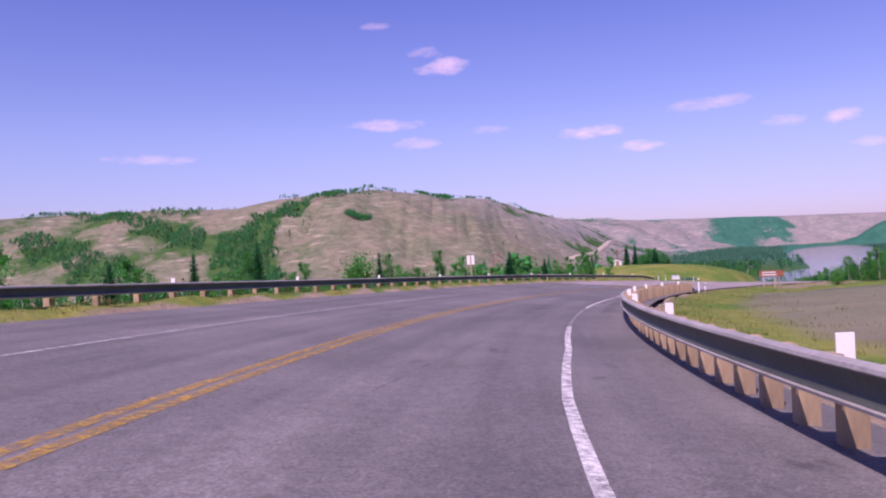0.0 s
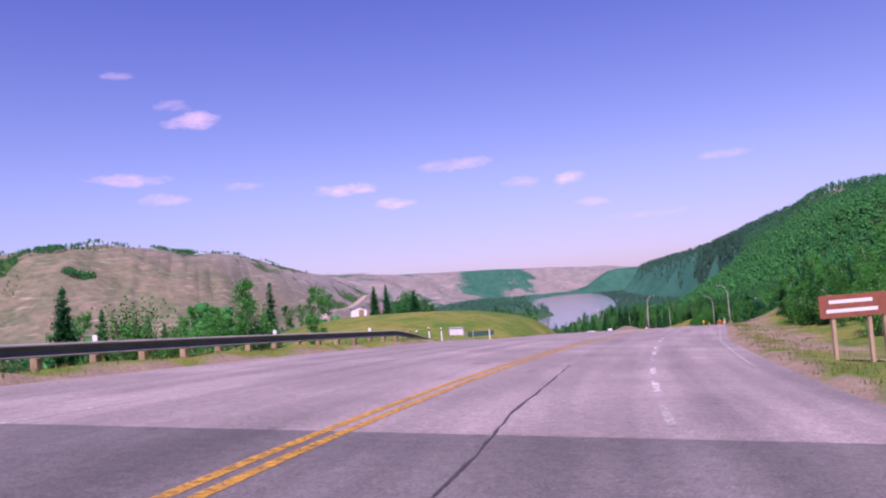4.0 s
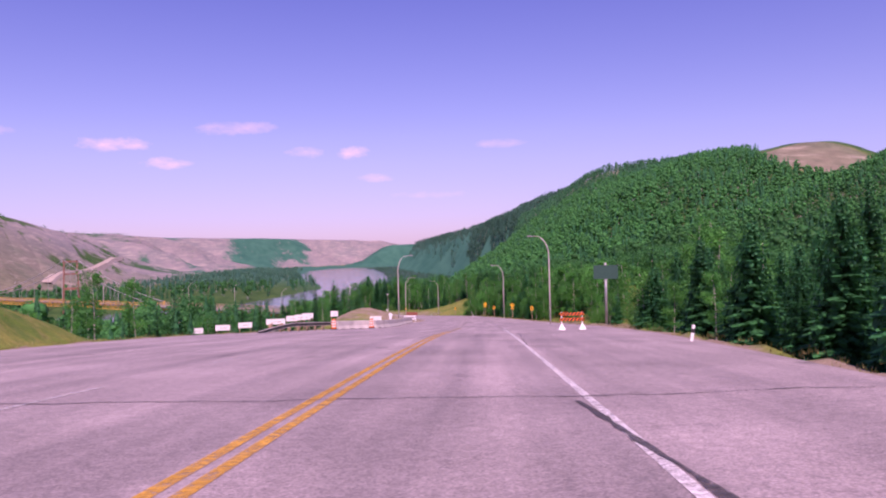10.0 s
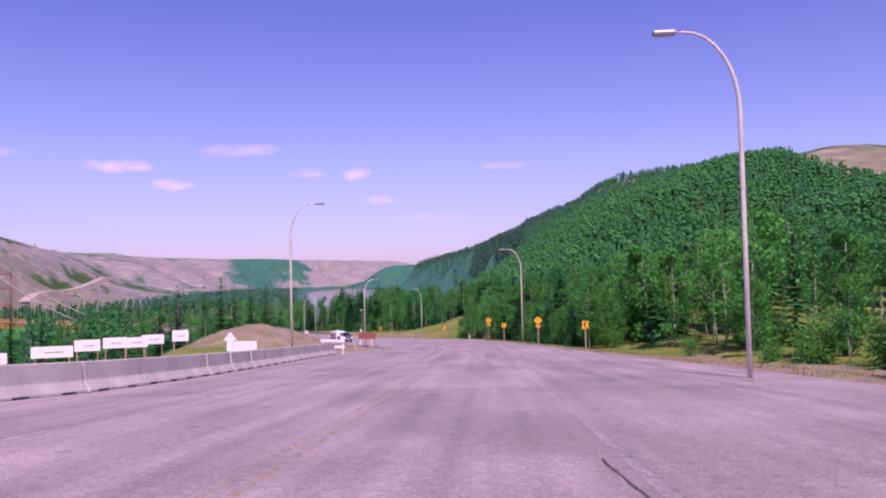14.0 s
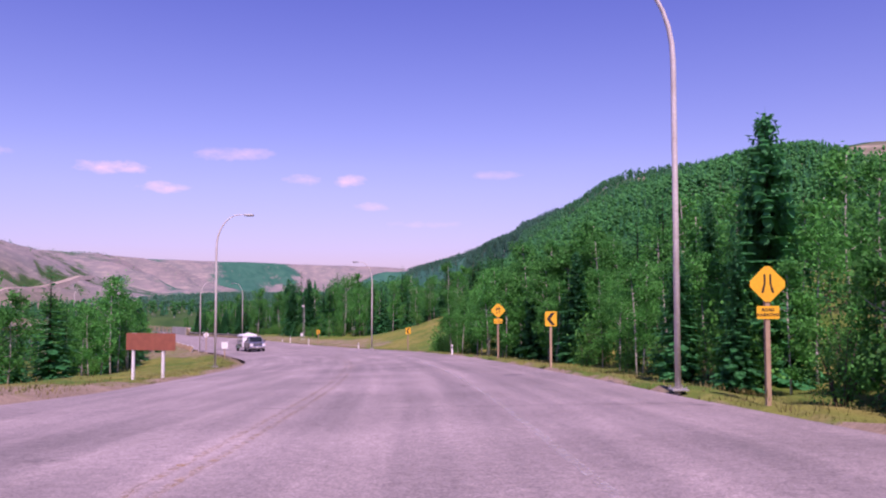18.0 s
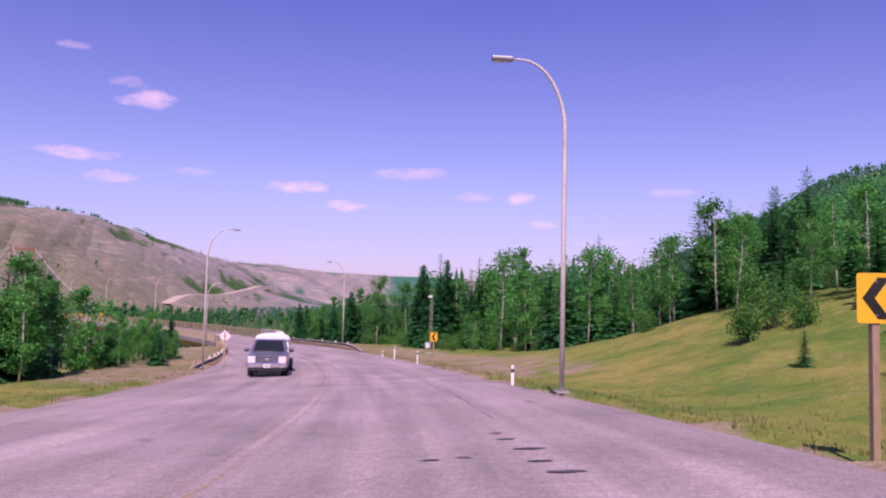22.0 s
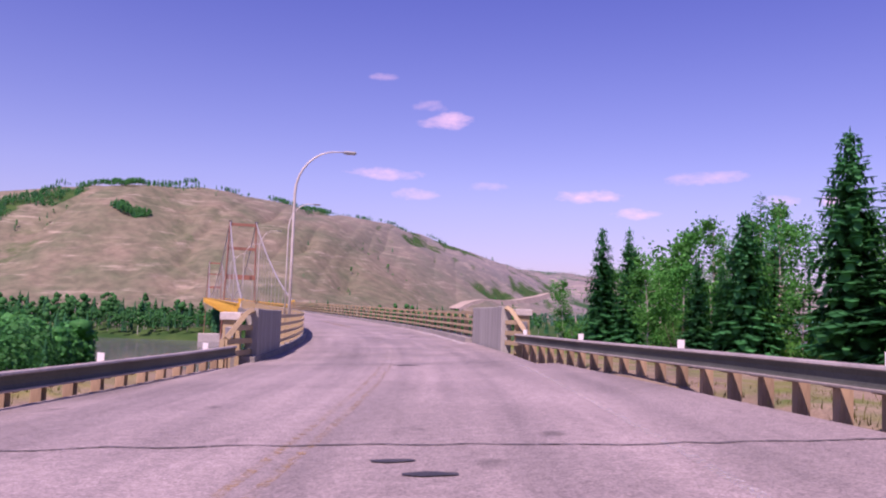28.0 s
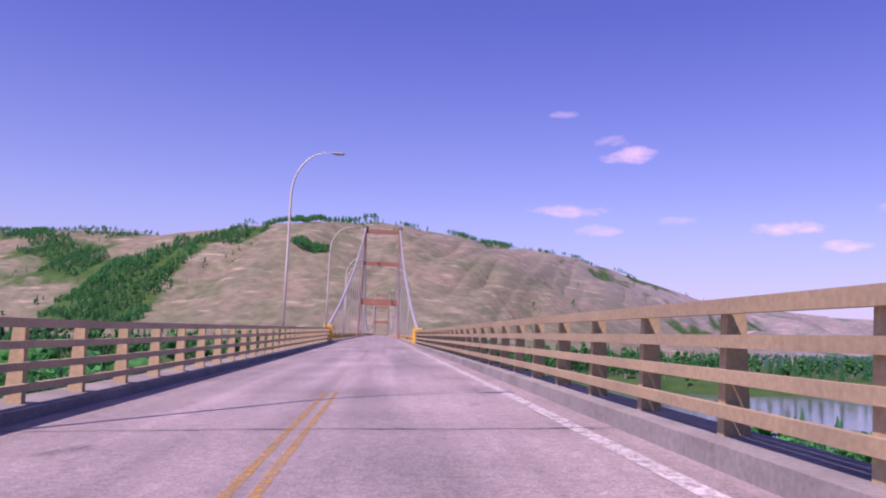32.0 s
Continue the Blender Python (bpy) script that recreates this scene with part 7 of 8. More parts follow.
FAR = [(far_tree(1, s), far_tree(0, s + 5, 9, 0.4, 5)) for s in range(8)]
HILL = [(far_tree(1, s), far_tree(0, s + 5, 7, 0.45, 3)) for s in range(8)]
MIDWAY = [(far_tree(2, s), far_tree(0, s + 5, 150, 0.34, 9)) for s in range(5)]
NEARER = [(far_tree(2, s), far_tree(0, s + 5, 950, 0.17)) for s in range(5)]


def woods(name, xs, ys, kinds, talls, label, shapes=FAR, needles="wood_needles", leaves="wood_leaves"):
    """One joined mass of small trees: needles, leaves and pale stems."""
    z, _ = height(xs, ys)
    rng = np.random.RandomState(len(xs))
    co, fa, mi, base = [], [], [], 0
    for x, y, h, k, t in zip(xs, ys, z, kinds, talls):
        v, f = shapes[rng.randint(len(shapes))][0 if k else 1]
        a = rng.uniform(0, 6.283)
        c, s = math.cos(a) * t, math.sin(a) * t
        wide = rng.uniform(0.85, 1.2)
        p = np.stack([(v[:, 0] * c - v[:, 1] * s) * wide + x, (v[:, 0] * s + v[:, 1] * c) * wide + y, v[:, 2] * t + h - 0.2], 1)
        co.append(p)
        fa.append(f + base)
        m = np.full(len(f), 0 if k else 1)
        if not k:
            m[-3:] = 2
        mi.append(m)
        base += len(v)
    co, fa, mi = np.concatenate(co), np.concatenate(fa), np.concatenate(mi)
    tri = fa[:, 0] == fa[:, 3]
    me = bpy.data.meshes.new(name)
    faces = [tuple(q[:3]) if t else tuple(q) for q, t in zip(fa.tolist(), tri)]
    me.from_pydata(co.tolist(), [], faces)
    for m in (needles, leaves, "aspen_bark"):
        me.materials.append(MATS[m])
    me.polygons.foreach_set("material_index", mi.astype(np.int32))
    me.polygons.foreach_set("use_smooth", np.ones(len(faces), dtype=bool))
    me.update()
    return tagged(new(name, me), label, "woods", kind="stuff")


def strew(n, x0, x1, y0, y1, test, seed):
    """Random places in a box that pass a test on their place and the land's measures."""
    rng = np.random.RandomState(seed)
    xs, ys = rng.uniform(x0, x1, n), rng.uniform(y0, y1, n)
    z, i = height(xs, ys)
    ok = test(xs, ys, z, i)
    return xs[ok], ys[ok]


def make_woods():
    rng = np.random.RandomState(2)
    bare = lambda x, y: (((x - 624) / 62) ** 2 + ((y - 460) / 46) ** 2 < 1) | (((x - 690) / 70) ** 2 + ((y - 505) / 60) ** 2 < 1) | (hill_track(x, y) < 9) | (hill_track(x + 9, y - 5) < 9)
    xs, ys = strew(30000, 60, 640, -20, 700, lambda x, y, z, i: (i["l"] > 0) & (i["dr"] > 28 + 8 * ((i["u"] > 21) & (i["u"] < 25.4))) & (i["dr"] < 420) & (i["u"] > 3) & ((i["u"] < 29) | (i["ds"] > -30)) & (z > -44) & ~bare(x, y) & (np.abs(waves(x, y, 40, 31)) > 0.05), 1)
    tall = rng.uniform(5.5, 9.5, len(xs))
    hz, i = height(xs, ys)
    k = rng.random_sample(len(xs)) < 0.30 + 0.22 * waves(xs, ys, 90, 33) + 0.35 * smooth(hz, 38, 60)
    tall = tall + 4.0 * smooth(i["u"], 26.8, 27.8) - 1.6 * smooth(i["u"], 21, 22) * (1 - smooth(i["u"], 24, 25))
    close = (i["dr"] < 52) & (i["far"] < 62)
    mid = ~close & (i["dr"] < 110) & (i["far"] < 120)
    high = ~close & ~mid
    tall = np.where(high, 0.74 * tall, tall)
    for sel, nm, sh, lb in ((close, "verge_woods", NEARER, "dense mixed spruce and aspen woods behind the verge trees"), (mid, "edge_woods", MIDWAY, "mixed spruce and aspen woods above the road"), (high, "hillside_woods", FAR, "dense mixed spruce and aspen woods on the valley side")):
        woods(nm, xs[sel], ys[sel], k[sel], tall[sel], lb, sh)
    xs, ys = strew(30000, 60, 640, -20, 700, lambda x, y, z, i: (i["l"] > 0) & (i["dr"] > 105) & (i["dr"] < 420) & (i["u"] > 3) & ((i["u"] < 29) | (i["ds"] > -30)) & (z > -44) & ~bare(x, y), 11)
    woods("hillside_understorey", xs, ys, rng.random_sample(len(xs)) < 0.28, rng.uniform(3.0, 5.6, len(xs)), "young trees filling the woods on the valley side", HILL)
    xs, ys = strew(26000, 250, 1900, 420, 3300, lambda x, y, z, i: (i["ds"] > -30) & (i["ds"] < 460) & (x + y > 900) & ~bare(x, y), 3)
    mx, my = strew(34000, 430, 1080, 540, 1500, lambda x, y, z, i: (i["ds"] > -30) & (i["ds"] < 300) & (x + y > 1050) & ~bare(x, y), 13)
    xs, ys = np.concatenate([xs, mx]), np.concatenate([ys, my])
    # past this line the woods take the haze-tinted foliage
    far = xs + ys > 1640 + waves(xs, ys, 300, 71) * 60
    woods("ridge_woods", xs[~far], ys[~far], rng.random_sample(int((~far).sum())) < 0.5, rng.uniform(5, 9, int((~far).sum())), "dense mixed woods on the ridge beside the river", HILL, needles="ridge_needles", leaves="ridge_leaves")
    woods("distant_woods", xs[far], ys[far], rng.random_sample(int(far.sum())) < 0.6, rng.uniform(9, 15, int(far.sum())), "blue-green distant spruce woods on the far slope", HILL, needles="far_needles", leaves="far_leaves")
    xs, ys = strew(9500, -260, 190, 40, 600, lambda x, y, z, i: (i["l"] < 0) & (i["dl"] > 30 + 24 * ((i["u"] > 6.5) & (i["u"] < 12.5))) & (i["dl"] < 240) & ~in_clearing(x, y) & (z > -50.5) & (np.abs(i["dv"]) > 150) & (i["u"] > -3.5), 4)
    _, i = height(xs, ys)
    close = (i["far"] < 55) & (ys > 180)
    near = (i["far"] < np.where(ys > 180, 95, 130)) & ~close
    for sel, nm, sh, lb in ((close, "verge_slope_woods", NEARER, "young mixed woods just below the road"), (near, "slope_woods", MIDWAY, "mixed woods on the slope below the road"), (~near & ~close, "river_slope_woods", FAR, "mixed woods on the slope down to the river")):
        woods(nm, xs[sel], ys[sel], rng.random_sample(int(sel.sum())) < 0.42, (rng.uniform(6.0, 10.5, len(xs)) + 7.0 * smooth(ys, 370, 410) + 5.0 * (~near & ~close & (ys > 180)) * (1 - smooth(ys, 370, 410)) - 3.0 * (ys < 150))[sel], lb, sh)
    xs, ys = strew(3000, 170, 420, 395, 700, lambda x, y, z, i: ((i["l"] > 75) | ((i["l"] > 16) & (z < -38))) & (z > -50.0) & (np.abs(i["dv"]) > 165), 5)
    woods("bank_woods", xs, ys, rng.random_sample(len(xs)) < 0.5, rng.uniform(7, 12, len(xs)), "mixed woods on the river bank below the bridge", MIDWAY)
    xs, ys = strew(26000, -1700, 1300, 700, 3200, lambda x, y, z, i: (i["dn"] < 15) & (i["dn"] > -330) & (z > -50.0) & (i["ds"] < -60) & ((waves(x, y, 130, 41) > -0.5) | (i["dn"] > -60)) & ((i["dn"] > -150) | (np.abs(i["dv"]) < 330)), 6)
    keep = rng.random_sample(len(xs)) < 0.8 + 0.2 * (xs < 160)
    xs, ys = xs[keep], ys[keep]
    nx, ny = strew(15000, -420, 230, 760, 1180, lambda x, y, z, i: (i["dn"] < 20) & (i["dn"] > -95) & (z > -50.0), 14)
    woods("riverside_thicket", nx, ny, rng.random_sample(len(nx)) < 0.25, rng.uniform(6, 11, len(nx)), "dense dark thicket at the foot of the dry hill", HILL)
    far = ys > 1250
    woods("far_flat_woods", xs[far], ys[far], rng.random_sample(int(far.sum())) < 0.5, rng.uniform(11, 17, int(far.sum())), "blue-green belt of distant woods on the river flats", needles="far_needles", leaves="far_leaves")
    xs, ys = xs[~far], ys[~far]
    woods("riverside_woods", xs, ys, rng.random_sample(len(xs)) < 0.45, rng.uniform(11, 17, len(xs)) + 4.0 * (xs < 200), "belt of woods on the far river flats")
    gl = lambda x, y, z, i: (i["dn"] > 40) & (i["dn"] < 900) & (((i["gully"] > 0.62) & (waves(x, y, 210, 51) > 0.1)) | ((i["dn"] > 380) & (x > 350) & (waves(x, y, 260, 52) > 0.55)))
    xs, ys = strew(26000, -1800, 1400, 950, 3600, gl, 7)
    dx, dy = strew(16000, -660, -170, 1030, 1370, lambda x, y, z, i: (hill_draw(x, y) < 0.9) & (i["dn"] > 20), 8)
    ex, ey = strew(900, -165, -105, 1205, 1240, lambda x, y, z, i: ((x + 135) / 22) ** 2 + ((y - 1220) / 9) ** 2 < 1, 9)
    fx, fy = strew(30000, -700, 420, 1230, 2000, lambda x, y, z, i: (np.abs(i["dn"] - 380 - 20 * waves(x, y, 90, 55)) < 24) & (waves(x, y, 150, 54) > 0.05), 10)
    xs, ys = np.concatenate([xs, dx, ex, fx]), np.concatenate([ys, dy, ey, fy])
    woods("hill_scrub", xs, ys, rng.random_sample(len(xs)) < 0.5, rng.uniform(4.5, 8.5, len(xs)), "dark scrub and spruce clumps in the hillside gullies")


make_woods()


# ---- verge grass ----
def verge_grass():
    rng = random.Random(12)
    v, f = [], []
    for _ in range(20000):
        side = rng.choice((-1, 1))
        u = rng.uniform(-0.5, 29.0)
        d = 0.6 + rng.expovariate(0.28)
        if d > 14:
            continue
        p = at(u, RIGHT(u) + d if side > 0 else LEFT(u) - d)
        v.append((p.x, p.y))
    xy = np.array(v)
    z, i = height(xy[:, 0], xy[:, 1])
    verts, faces = [], []
    for (x, y), h in zip(xy, z):
        for _ in range(6):
            a, ln, w = rng.uniform(0, 6.28), rng.uniform(0.04, 0.13) * (0.6 + 0.8 * rng.random()), rng.uniform(0.006, 0.016)
            ox, oy = x + rng.gauss(0, 0.14), y + rng.gauss(0, 0.14)
            dx, dy = math.cos(a), math.sin(a)
            b = len(verts)
            verts += [(ox - dy * w, oy + dx * w, h - 0.02), (ox + dy * w, oy - dx * w, h - 0.02), (ox + dx * ln * 0.5, oy + dy * ln * 0.5, h + ln)]
            faces.append((b, b + 1, b + 2))
    ob = mesh_object("verge_grass", verts, faces, "grass_blades")
    tagged(ob, "tufts of dry and green grass along the road edges", "grass", kind="stuff")


verge_grass()

# ---- pickup and horse trailer in the oncoming lane ----
def car_material(name, colour, rough=0.28, metal=0.5):
    m = material(name, colour, tuple(c * 0.85 for c in colour), scale=0.8, fine=40, rough=rough, metal=metal, bump=0.01)
    m.node_tree.nodes["Principled BSDF"].inputs["Coat Weight"].default_value = 0.5
    return m


car_material("truck_paint", (0.20, 0.215, 0.28))
car_material("chrome", (0.75, 0.75, 0.76), 0.12, 1.0)
car_material("trailer_green", (0.028, 0.075, 0.050), 0.4, 0.2)
car_material("trailer_white", (0.78, 0.77, 0.76), 0.4, 0.0)
material("tyre_rubber", (0.022, 0.022, 0.022), (0.035, 0.033, 0.03), rough=0.85, bump=0.2)
material("dark_glass", (0.012, 0.018, 0.018), (0.016, 0.022, 0.022), rough=0.06, bump=0.0)
material("headlight", (0.70, 0.70, 0.70), (0.6, 0.6, 0.6), rough=0.12, bump=0.0)
material("amber", (0.70, 0.20, 0.03), (0.6, 0.17, 0.03), rough=0.3, bump=0.0)


def side_shell(outline, half, bm=None, tuck=0.0, split=None):
    """A body from its side outline (y along, z up), half wide; tuck narrows it above the split height."""
    bm = bm or bmesh.new()
    ring = {}
    for s in (-1, 1):
        ring[s] = [bm.verts.new((s * (half - (tuck if split is not None and z > split else 0.0)), y, z)) for y, z in outline]
    n = len(outline)
    bm.faces.new(ring[-1])
    bm.faces.new(list(reversed(ring[1])))
    for k in range(n):
        bm.faces.new((ring[-1][k], ring[1][k], ring[1][(k + 1) % n], ring[-1][(k + 1) % n]))
    bmesh.ops.recalc_face_normals(bm, faces=bm.faces)
    bmesh.ops.bevel(bm, geom=bm.edges[:], offset=0.05, segments=3, affect="EDGES", profile=0.6)
    for fc in bm.faces:
        fc.smooth = True
    return bm


def wheel(parent, x, y, r, w):
    t = bmesh.new()
    prof = [(-w / 2, r * 0.62), (-w / 2, r * 0.94), (-w * 0.36, r), (w * 0.36, r), (w / 2, r * 0.94), (w / 2, r * 0.62)]
    n = 28
    rows = [[t.verts.new((x + a, y + q * math.cos(6.2832 * k / n), r + q * math.sin(6.2832 * k / n))) for a, q in prof] for k in range(n)]
    for k in range(n):
        for j in range(len(prof) - 1):
            fc = t.faces.new((rows[k][j], rows[k][j + 1], rows[(k + 1) % n][j + 1], rows[(k + 1) % n][j]))
            fc.smooth = True
    e = part("wheel", t, "tyre_rubber", parent, "black rubber tyre")
    rim = bmesh.new()
    bmesh.ops.create_cone(rim, cap_ends=True, segments=24, radius1=r * 0.63, radius2=r * 0.63, depth=w * 0.7, matrix=Matrix.Translation((x, y, r)) @ Matrix.Rotation(radians(90), 4, "Y"))
    part("rim", rim, "sign_back", e, "grey alloy rim")
    sp = bmesh.new()
    for k in range(6):
        a = 6.2832 * k / 6
        sgn = 1 if x > 0 else -1
        tube([(x + sgn * w * 0.37, y + 0.06 * math.cos(a), r + 0.06 * math.sin(a)), (x + sgn * w * 0.37, y + r * 0.58 * math.cos(a), r + r * 0.58 * math.sin(a))], 0.03, 6, sp)
    part("spokes", sp, "chrome", e)
    return e


def pickup(place, turn, tilt):
    """It faces local -y, its front bumper at y = 0."""
    e = thing("pickup_truck", place, turn, "blue-grey crew-cab pickup with a chrome grille, towing a trailer", "pickup truck", tilt=tilt)
    low = [(0.12, 0.55), (0.05, 0.72), (0.06, 1.02), (0.30, 1.10), (1.55, 1.20), (3.95, 1.22), (5.75, 1.22), (5.78, 0.60), (5.05, 0.52), (4.95, 0.86), (4.60, 1.0), (4.25, 0.86), (4.15, 0.48), (1.62, 0.45), (1.52, 0.86), (1.15, 1.0), (0.80, 0.86), (0.70, 0.5)]
    part("body", side_shell(low, 0.99), "truck_paint", e, "blue-grey painted body")
    cab = [(1.35, 1.17), (1.75, 1.30), (2.35, 1.86), (2.75, 1.93), (3.75, 1.92), (4.02, 1.25), (4.02, 1.17)]
    part("cab", side_shell(cab, 0.93, tuck=0.13, split=1.5), "truck_paint", e, "blue-grey cab")
    g = bmesh.new()
    for vs in (((-0.80, 1.62, 1.27), (0.80, 1.62, 1.27), (0.68, 2.24, 1.84), (-0.68, 2.24, 1.84)),):
        n = Vector((0, -0.68, 0.74)) * 0.012
        q = [g.verts.new(Vector(p) + n + Vector((0, -0.03, 0.015))) for p in vs]
        g.faces.new(q)
    r = bmesh.ops.extrude_face_region(g, geom=g.faces[:])
    bmesh.ops.translate(g, vec=(0, 0.02, -0.02), verts=[v for v in r["geom"] if isinstance(v, bmesh.types.BMVert)])
    part("windscreen", g, "dark_glass", e, "dark windscreen")
    for s in (-1, 1):
        for y0, y1, y2, y3 in ((2.02, 2.86, 2.86, 2.38), (2.96, 3.78, 3.68, 2.96)):
            b = bmesh.new()
            q = [b.verts.new(p) for p in ((s * 0.945, y0, 1.34), (s * 0.945, y1, 1.34), (s * 0.822, y2, 1.80), (s * 0.822, y3, 1.80))]
            b.faces.new(q)
            r = bmesh.ops.extrude_face_region(b, geom=b.faces[:])
            bmesh.ops.translate(b, vec=(-s * 0.02, 0, 0), verts=[v for v in r["geom"] if isinstance(v, bmesh.types.BMVert)])
            part("side_window", b, "dark_glass", e)
        part("mirror", box((0.26, 0.12, 0.20), (s * 1.16, 1.98, 1.36), bevel=0.04), "black_plastic", e)
        part("mirror_cap", box((0.24, 0.05, 0.10), (s * 1.17, 1.91, 1.40), bevel=0.02), "chrome", e)
        part("headlight", box((0.38, 0.16, 0.34), (s * 0.76, 0.10, 0.87), bevel=0.04), "headlight", e, "clear headlight")
        part("indicator", box((0.07, 0.20, 0.26), (s * 0.965, 0.16, 0.90), bevel=0.02), "amber", e, "amber side marker")
        part("fog_lamp", tube([(s * 0.72, -0.015, 0.52), (s * 0.72, 0.05, 0.52)], 0.07, 12), "headlight", e)
        for y in (2.75, 3.62):
            part("door_handle", box((0.03, 0.20, 0.05), (s * 1.0, y, 1.08), bevel=0.01), "truck_paint", e)
        part("running_board", box((0.16, 2.2, 0.06), (s * 0.93, 2.85, 0.42), bevel=0.02), "black_plastic", e)
        for y in (1.15, 4.60):
            wheel(e, s * 0.86, y, 0.41, 0.28)
    part("bumper", box((1.98, 0.22, 0.26), (0, 0.06, 0.60), bevel=0.05), "chrome", e, "chrome front bumper")
    part("valance", box((1.80, 0.16, 0.22), (0, 0.10, 0.42), bevel=0.04), "black_plastic", e)
    gr = part("grille", box((1.14, 0.06, 0.36), (0, 0.04, 0.90), bevel=0.02), "black_plastic", e, "dark grille behind chrome bars")
    for z in (0.76, 0.85, 0.95, 1.05):
        part("grille_bar", box((1.10, 0.05, 0.045), (0, 0.0, z), bevel=0.012), "chrome", gr)
    part("badge", tube([(0, -0.04, 0.90), (0, -0.02, 0.90)], 0.085, 16), "chrome", gr, "oval badge, plain")
    pl = part("number_plate", box((0.32, 0.015, 0.16), (0.0, -0.06, 0.56), bevel=0.004), "sign_white", e, "pale number plate, unreadable")
    part("plate_bar", box((0.22, 0.006, 0.05), (0, -0.07, 0.56)), "steel_dark", pl)
    part("bed_floor", box((1.7, 1.6, 0.05), (0, 4.9, 1.235), bevel=0.0), "black_plastic", e, "dark load bed")
    part("bonnet_ridge", box((1.2, 1.1, 0.05), (0, 0.95, 1.155), bevel=0.02), "truck_paint", e)
    return e


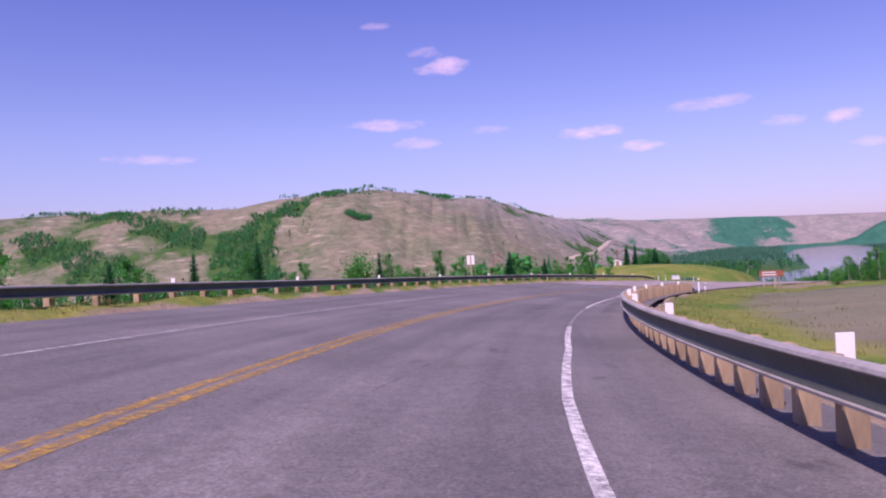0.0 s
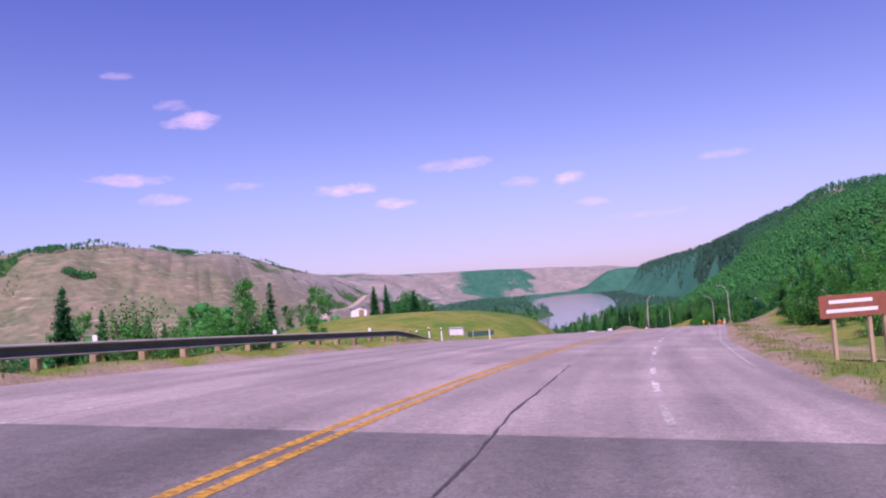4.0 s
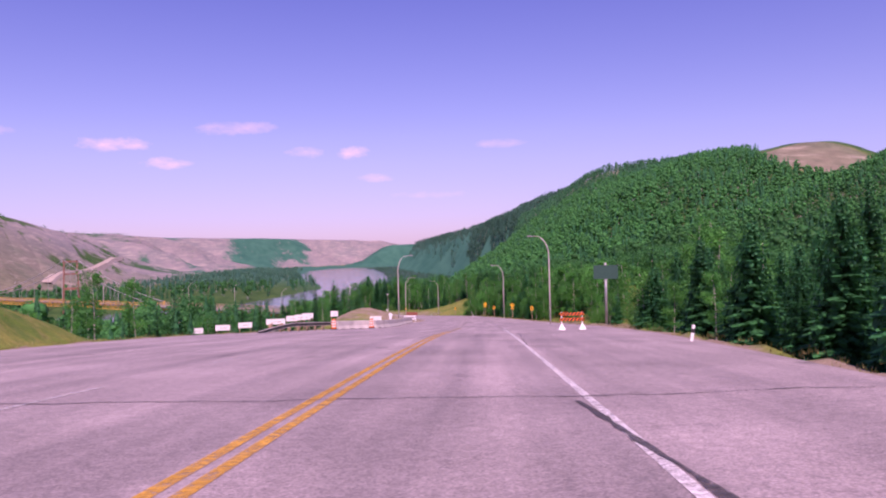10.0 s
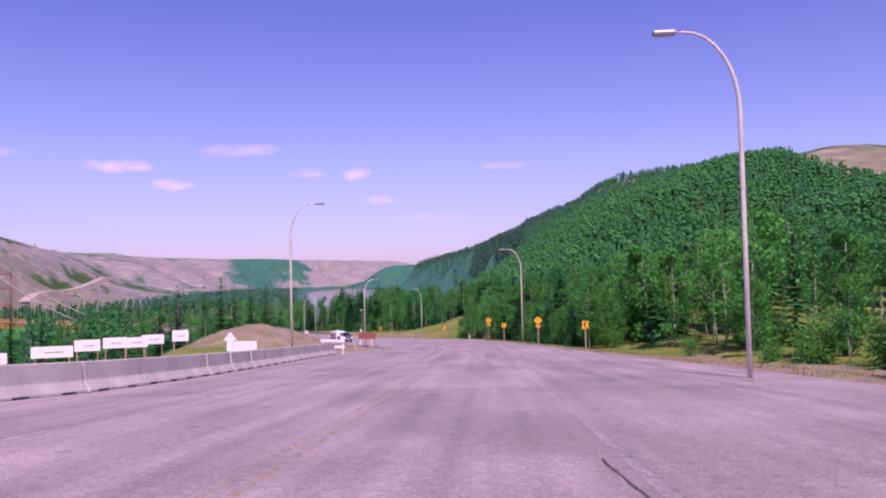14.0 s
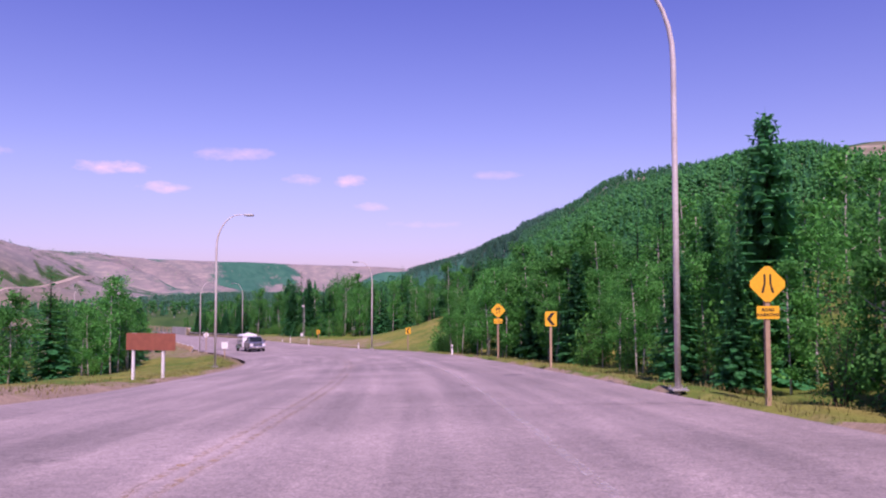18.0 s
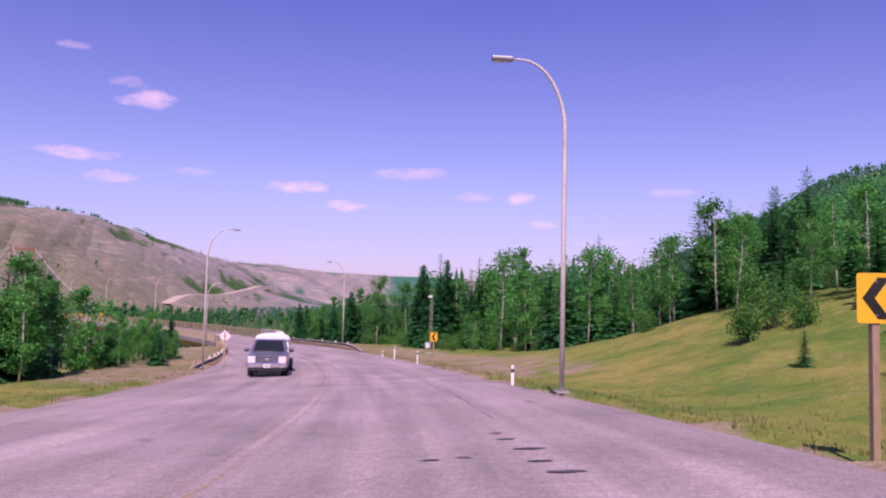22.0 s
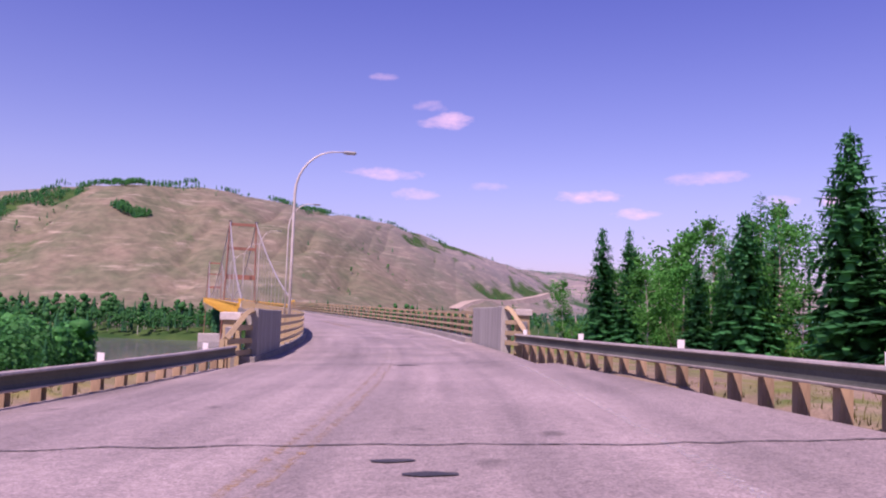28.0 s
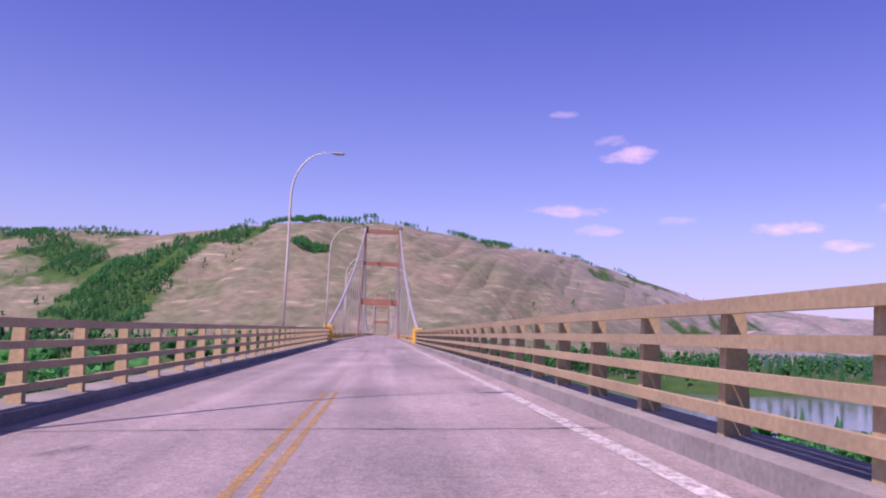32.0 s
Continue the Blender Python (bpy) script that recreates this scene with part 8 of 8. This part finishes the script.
def horse_trailer(place, turn, tilt):
    """It faces local -y; its nose is at y = 0."""
    e = thing("horse_trailer", place, turn, "stock trailer, dark green below, white roof over open slatted sides", "trailer", tilt=tilt)
    part("floor_pan", box((1.94, 4.5, 0.14), (0, 2.4, 0.56), bevel=0.02), "trailer_green", e)
    nose = [(0.0, 0.55), (-0.02, 1.10), (0.10, 1.95), (0.62, 1.95), (0.62, 0.50), (0.3, 0.47)]
    part("nose", side_shell(nose, 1.0, tuck=0.06, split=1.5), "trailer_white", e, "white closed nose")
    arch = [(-1.03, 1.93), (-1.02, 2.04), (-0.93, 2.17), (-0.70, 2.27), (-0.35, 2.32), (0.0, 2.335), (0.35, 2.32), (0.70, 2.27), (0.93, 2.17), (1.02, 2.04), (1.03, 1.93)]
    roof = bmesh.new()
    rings = [[roof.verts.new((x * k, y, 1.93 + (z - 1.93) * h)) for x, z in arch] for y, k, h in ((-0.02, 0.92, 0.55), (0.12, 0.97, 0.86), (0.40, 1.0, 1.0), (4.20, 1.0, 1.0), (4.48, 0.99, 0.93), (4.66, 0.97, 0.70), (4.72, 0.95, 0.42))]
    for p, q in zip(rings[:-1], rings[1:]):
        for k in range(len(arch) - 1):
            roof.faces.new((p[k], p[k + 1], q[k + 1], q[k])).smooth = True
        roof.faces.new((p[-1], p[0], q[0], q[-1]))
    roof.faces.new(rings[0])
    roof.faces.new(list(reversed(rings[-1])))
    bmesh.ops.recalc_face_normals(roof, faces=roof.faces)
    part("roof", roof, "trailer_white", e, "white rounded roof")
    rust = material("trailer_rim", (0.20, 0.09, 0.045), (0.12, 0.07, 0.05), scale=8, fine=60, rough=0.8, bump=0.2)
    for s in (-1, 1):
        part("lower_side", box((0.05, 4.12, 0.46), (s * 0.99, 2.66, 0.70), bevel=0.012), "trailer_green", e, "dark green lower side")
        belt = part("belt_panel", box((0.055, 4.12, 0.26), (s * 0.995, 2.66, 1.062), bevel=0.01), "trailer_white", e, "white side band")
        part("belt_lip", box((0.03, 4.10, 0.03), (s * 1.03, 2.66, 1.20), bevel=0.008), "trailer_white", belt)
        part("upper_side", box((0.045, 4.12, 0.30), (s * 0.985, 2.66, 1.345), bevel=0.01), "sign_back", e, "dull grey upper side panel")
        for z, r in ((1.515, 0.020), (1.72, 0.022), (1.915, 0.026)):
            part("slat_bar", tube([(s * 0.985, 0.62, z), (s * 0.985, 4.66, z)], r, 8), "trailer_white", e, "white horizontal slat bar")
        for y in (0.66, 2.0, 3.35, 4.66):
            part("upright", tube([(s * 0.985, y, 1.46), (s * 0.985, y - 0.05, 1.95)], 0.028, 6), "trailer_white", e, "white upright")
        part("corner_post", box((0.07, 0.07, 1.5), (s * 0.975, 4.69, 1.22), bevel=0.015), "trailer_white", e)
        part("gate_hook", tube([(s * 1.0, 4.73, 1.86), (s * 1.02, 4.82, 1.86), (s * 1.02, 4.86, 1.93)], 0.014, 6), "trailer_white", e)
        part("side_badge", plate(rounded(0.16, 0.16, 0.05), 0.006), "steel_dark", belt, "small dark leaf-like mark").matrix_basis = Matrix.Translation((s * 1.028, 4.42, 1.06)) @ Matrix.Rotation(radians(90), 4, "Z")
        fender = bmesh.new()
        for y in (3.06, 3.90):
            a = [math.pi * k / 12 for k in range(13)]
            inner = [[fender.verts.new((s * x, y + 0.43 * math.cos(t), 0.36 + 0.43 * math.sin(t))) for t in a] for x in (0.98, 1.22)]
            outer = [[fender.verts.new((s * x, y + 0.46 * math.cos(t), 0.36 + 0.46 * math.sin(t))) for t in a] for x in (0.98, 1.22)]
            for k in range(12):
                for p, q in ((inner[0], inner[1]), (outer[1], outer[0]), (outer[0], inner[0]), (inner[1], outer[1])):
                    fender.faces.new((p[k], p[k + 1], q[k + 1], q[k]))
        bmesh.ops.recalc_face_normals(fender, faces=fender.faces)
        part("fender", fender, "trailer_green", e, "round dark green mudguards")
        for y in (3.06, 3.90):
            w = wheel(e, s * 1.10, y, 0.36, 0.22)
            for c in w.children:
                if c.name.startswith("rim"):
                    c.data.materials[0] = rust
    part("rear_gate", box((1.90, 0.05, 1.0), (0, 4.70, 0.98), bevel=0.02), "trailer_green", e)
    for z in (1.58, 1.75):
        part("gate_bar", tube([(-0.94, 4.70, z), (0.94, 4.70, z)], 0.022, 8), "trailer_white", e)
    part("drawbar", tube([(0, 0.3, 0.5), (0, -0.75, 0.5)], 0.06, 6), "steel_dark", e)
    part("roof_vent", box((0.5, 0.42, 0.16), (0.35, 4.0, 2.36), bevel=0.03), "trailer_white", e)
    return e


u0 = 24.6
slope = math.degrees(math.atan((at(24.4, -5.0).z - at(25.1, -5.0).z) / (0.7 * 16)))
pickup(at(u0, -5.0), bearing(u0 + 0.2) , 0.0).matrix_basis = pose(*at(u0, -5.0), -slope, 0, bearing(u0 + 0.2))
horse_trailer(at(u0 + 6.6 / 16, -5.05), 0, 0).matrix_basis = pose(*at(u0 + 6.6 / 16, -5.05), -slope, 0, bearing(u0 + 0.55))
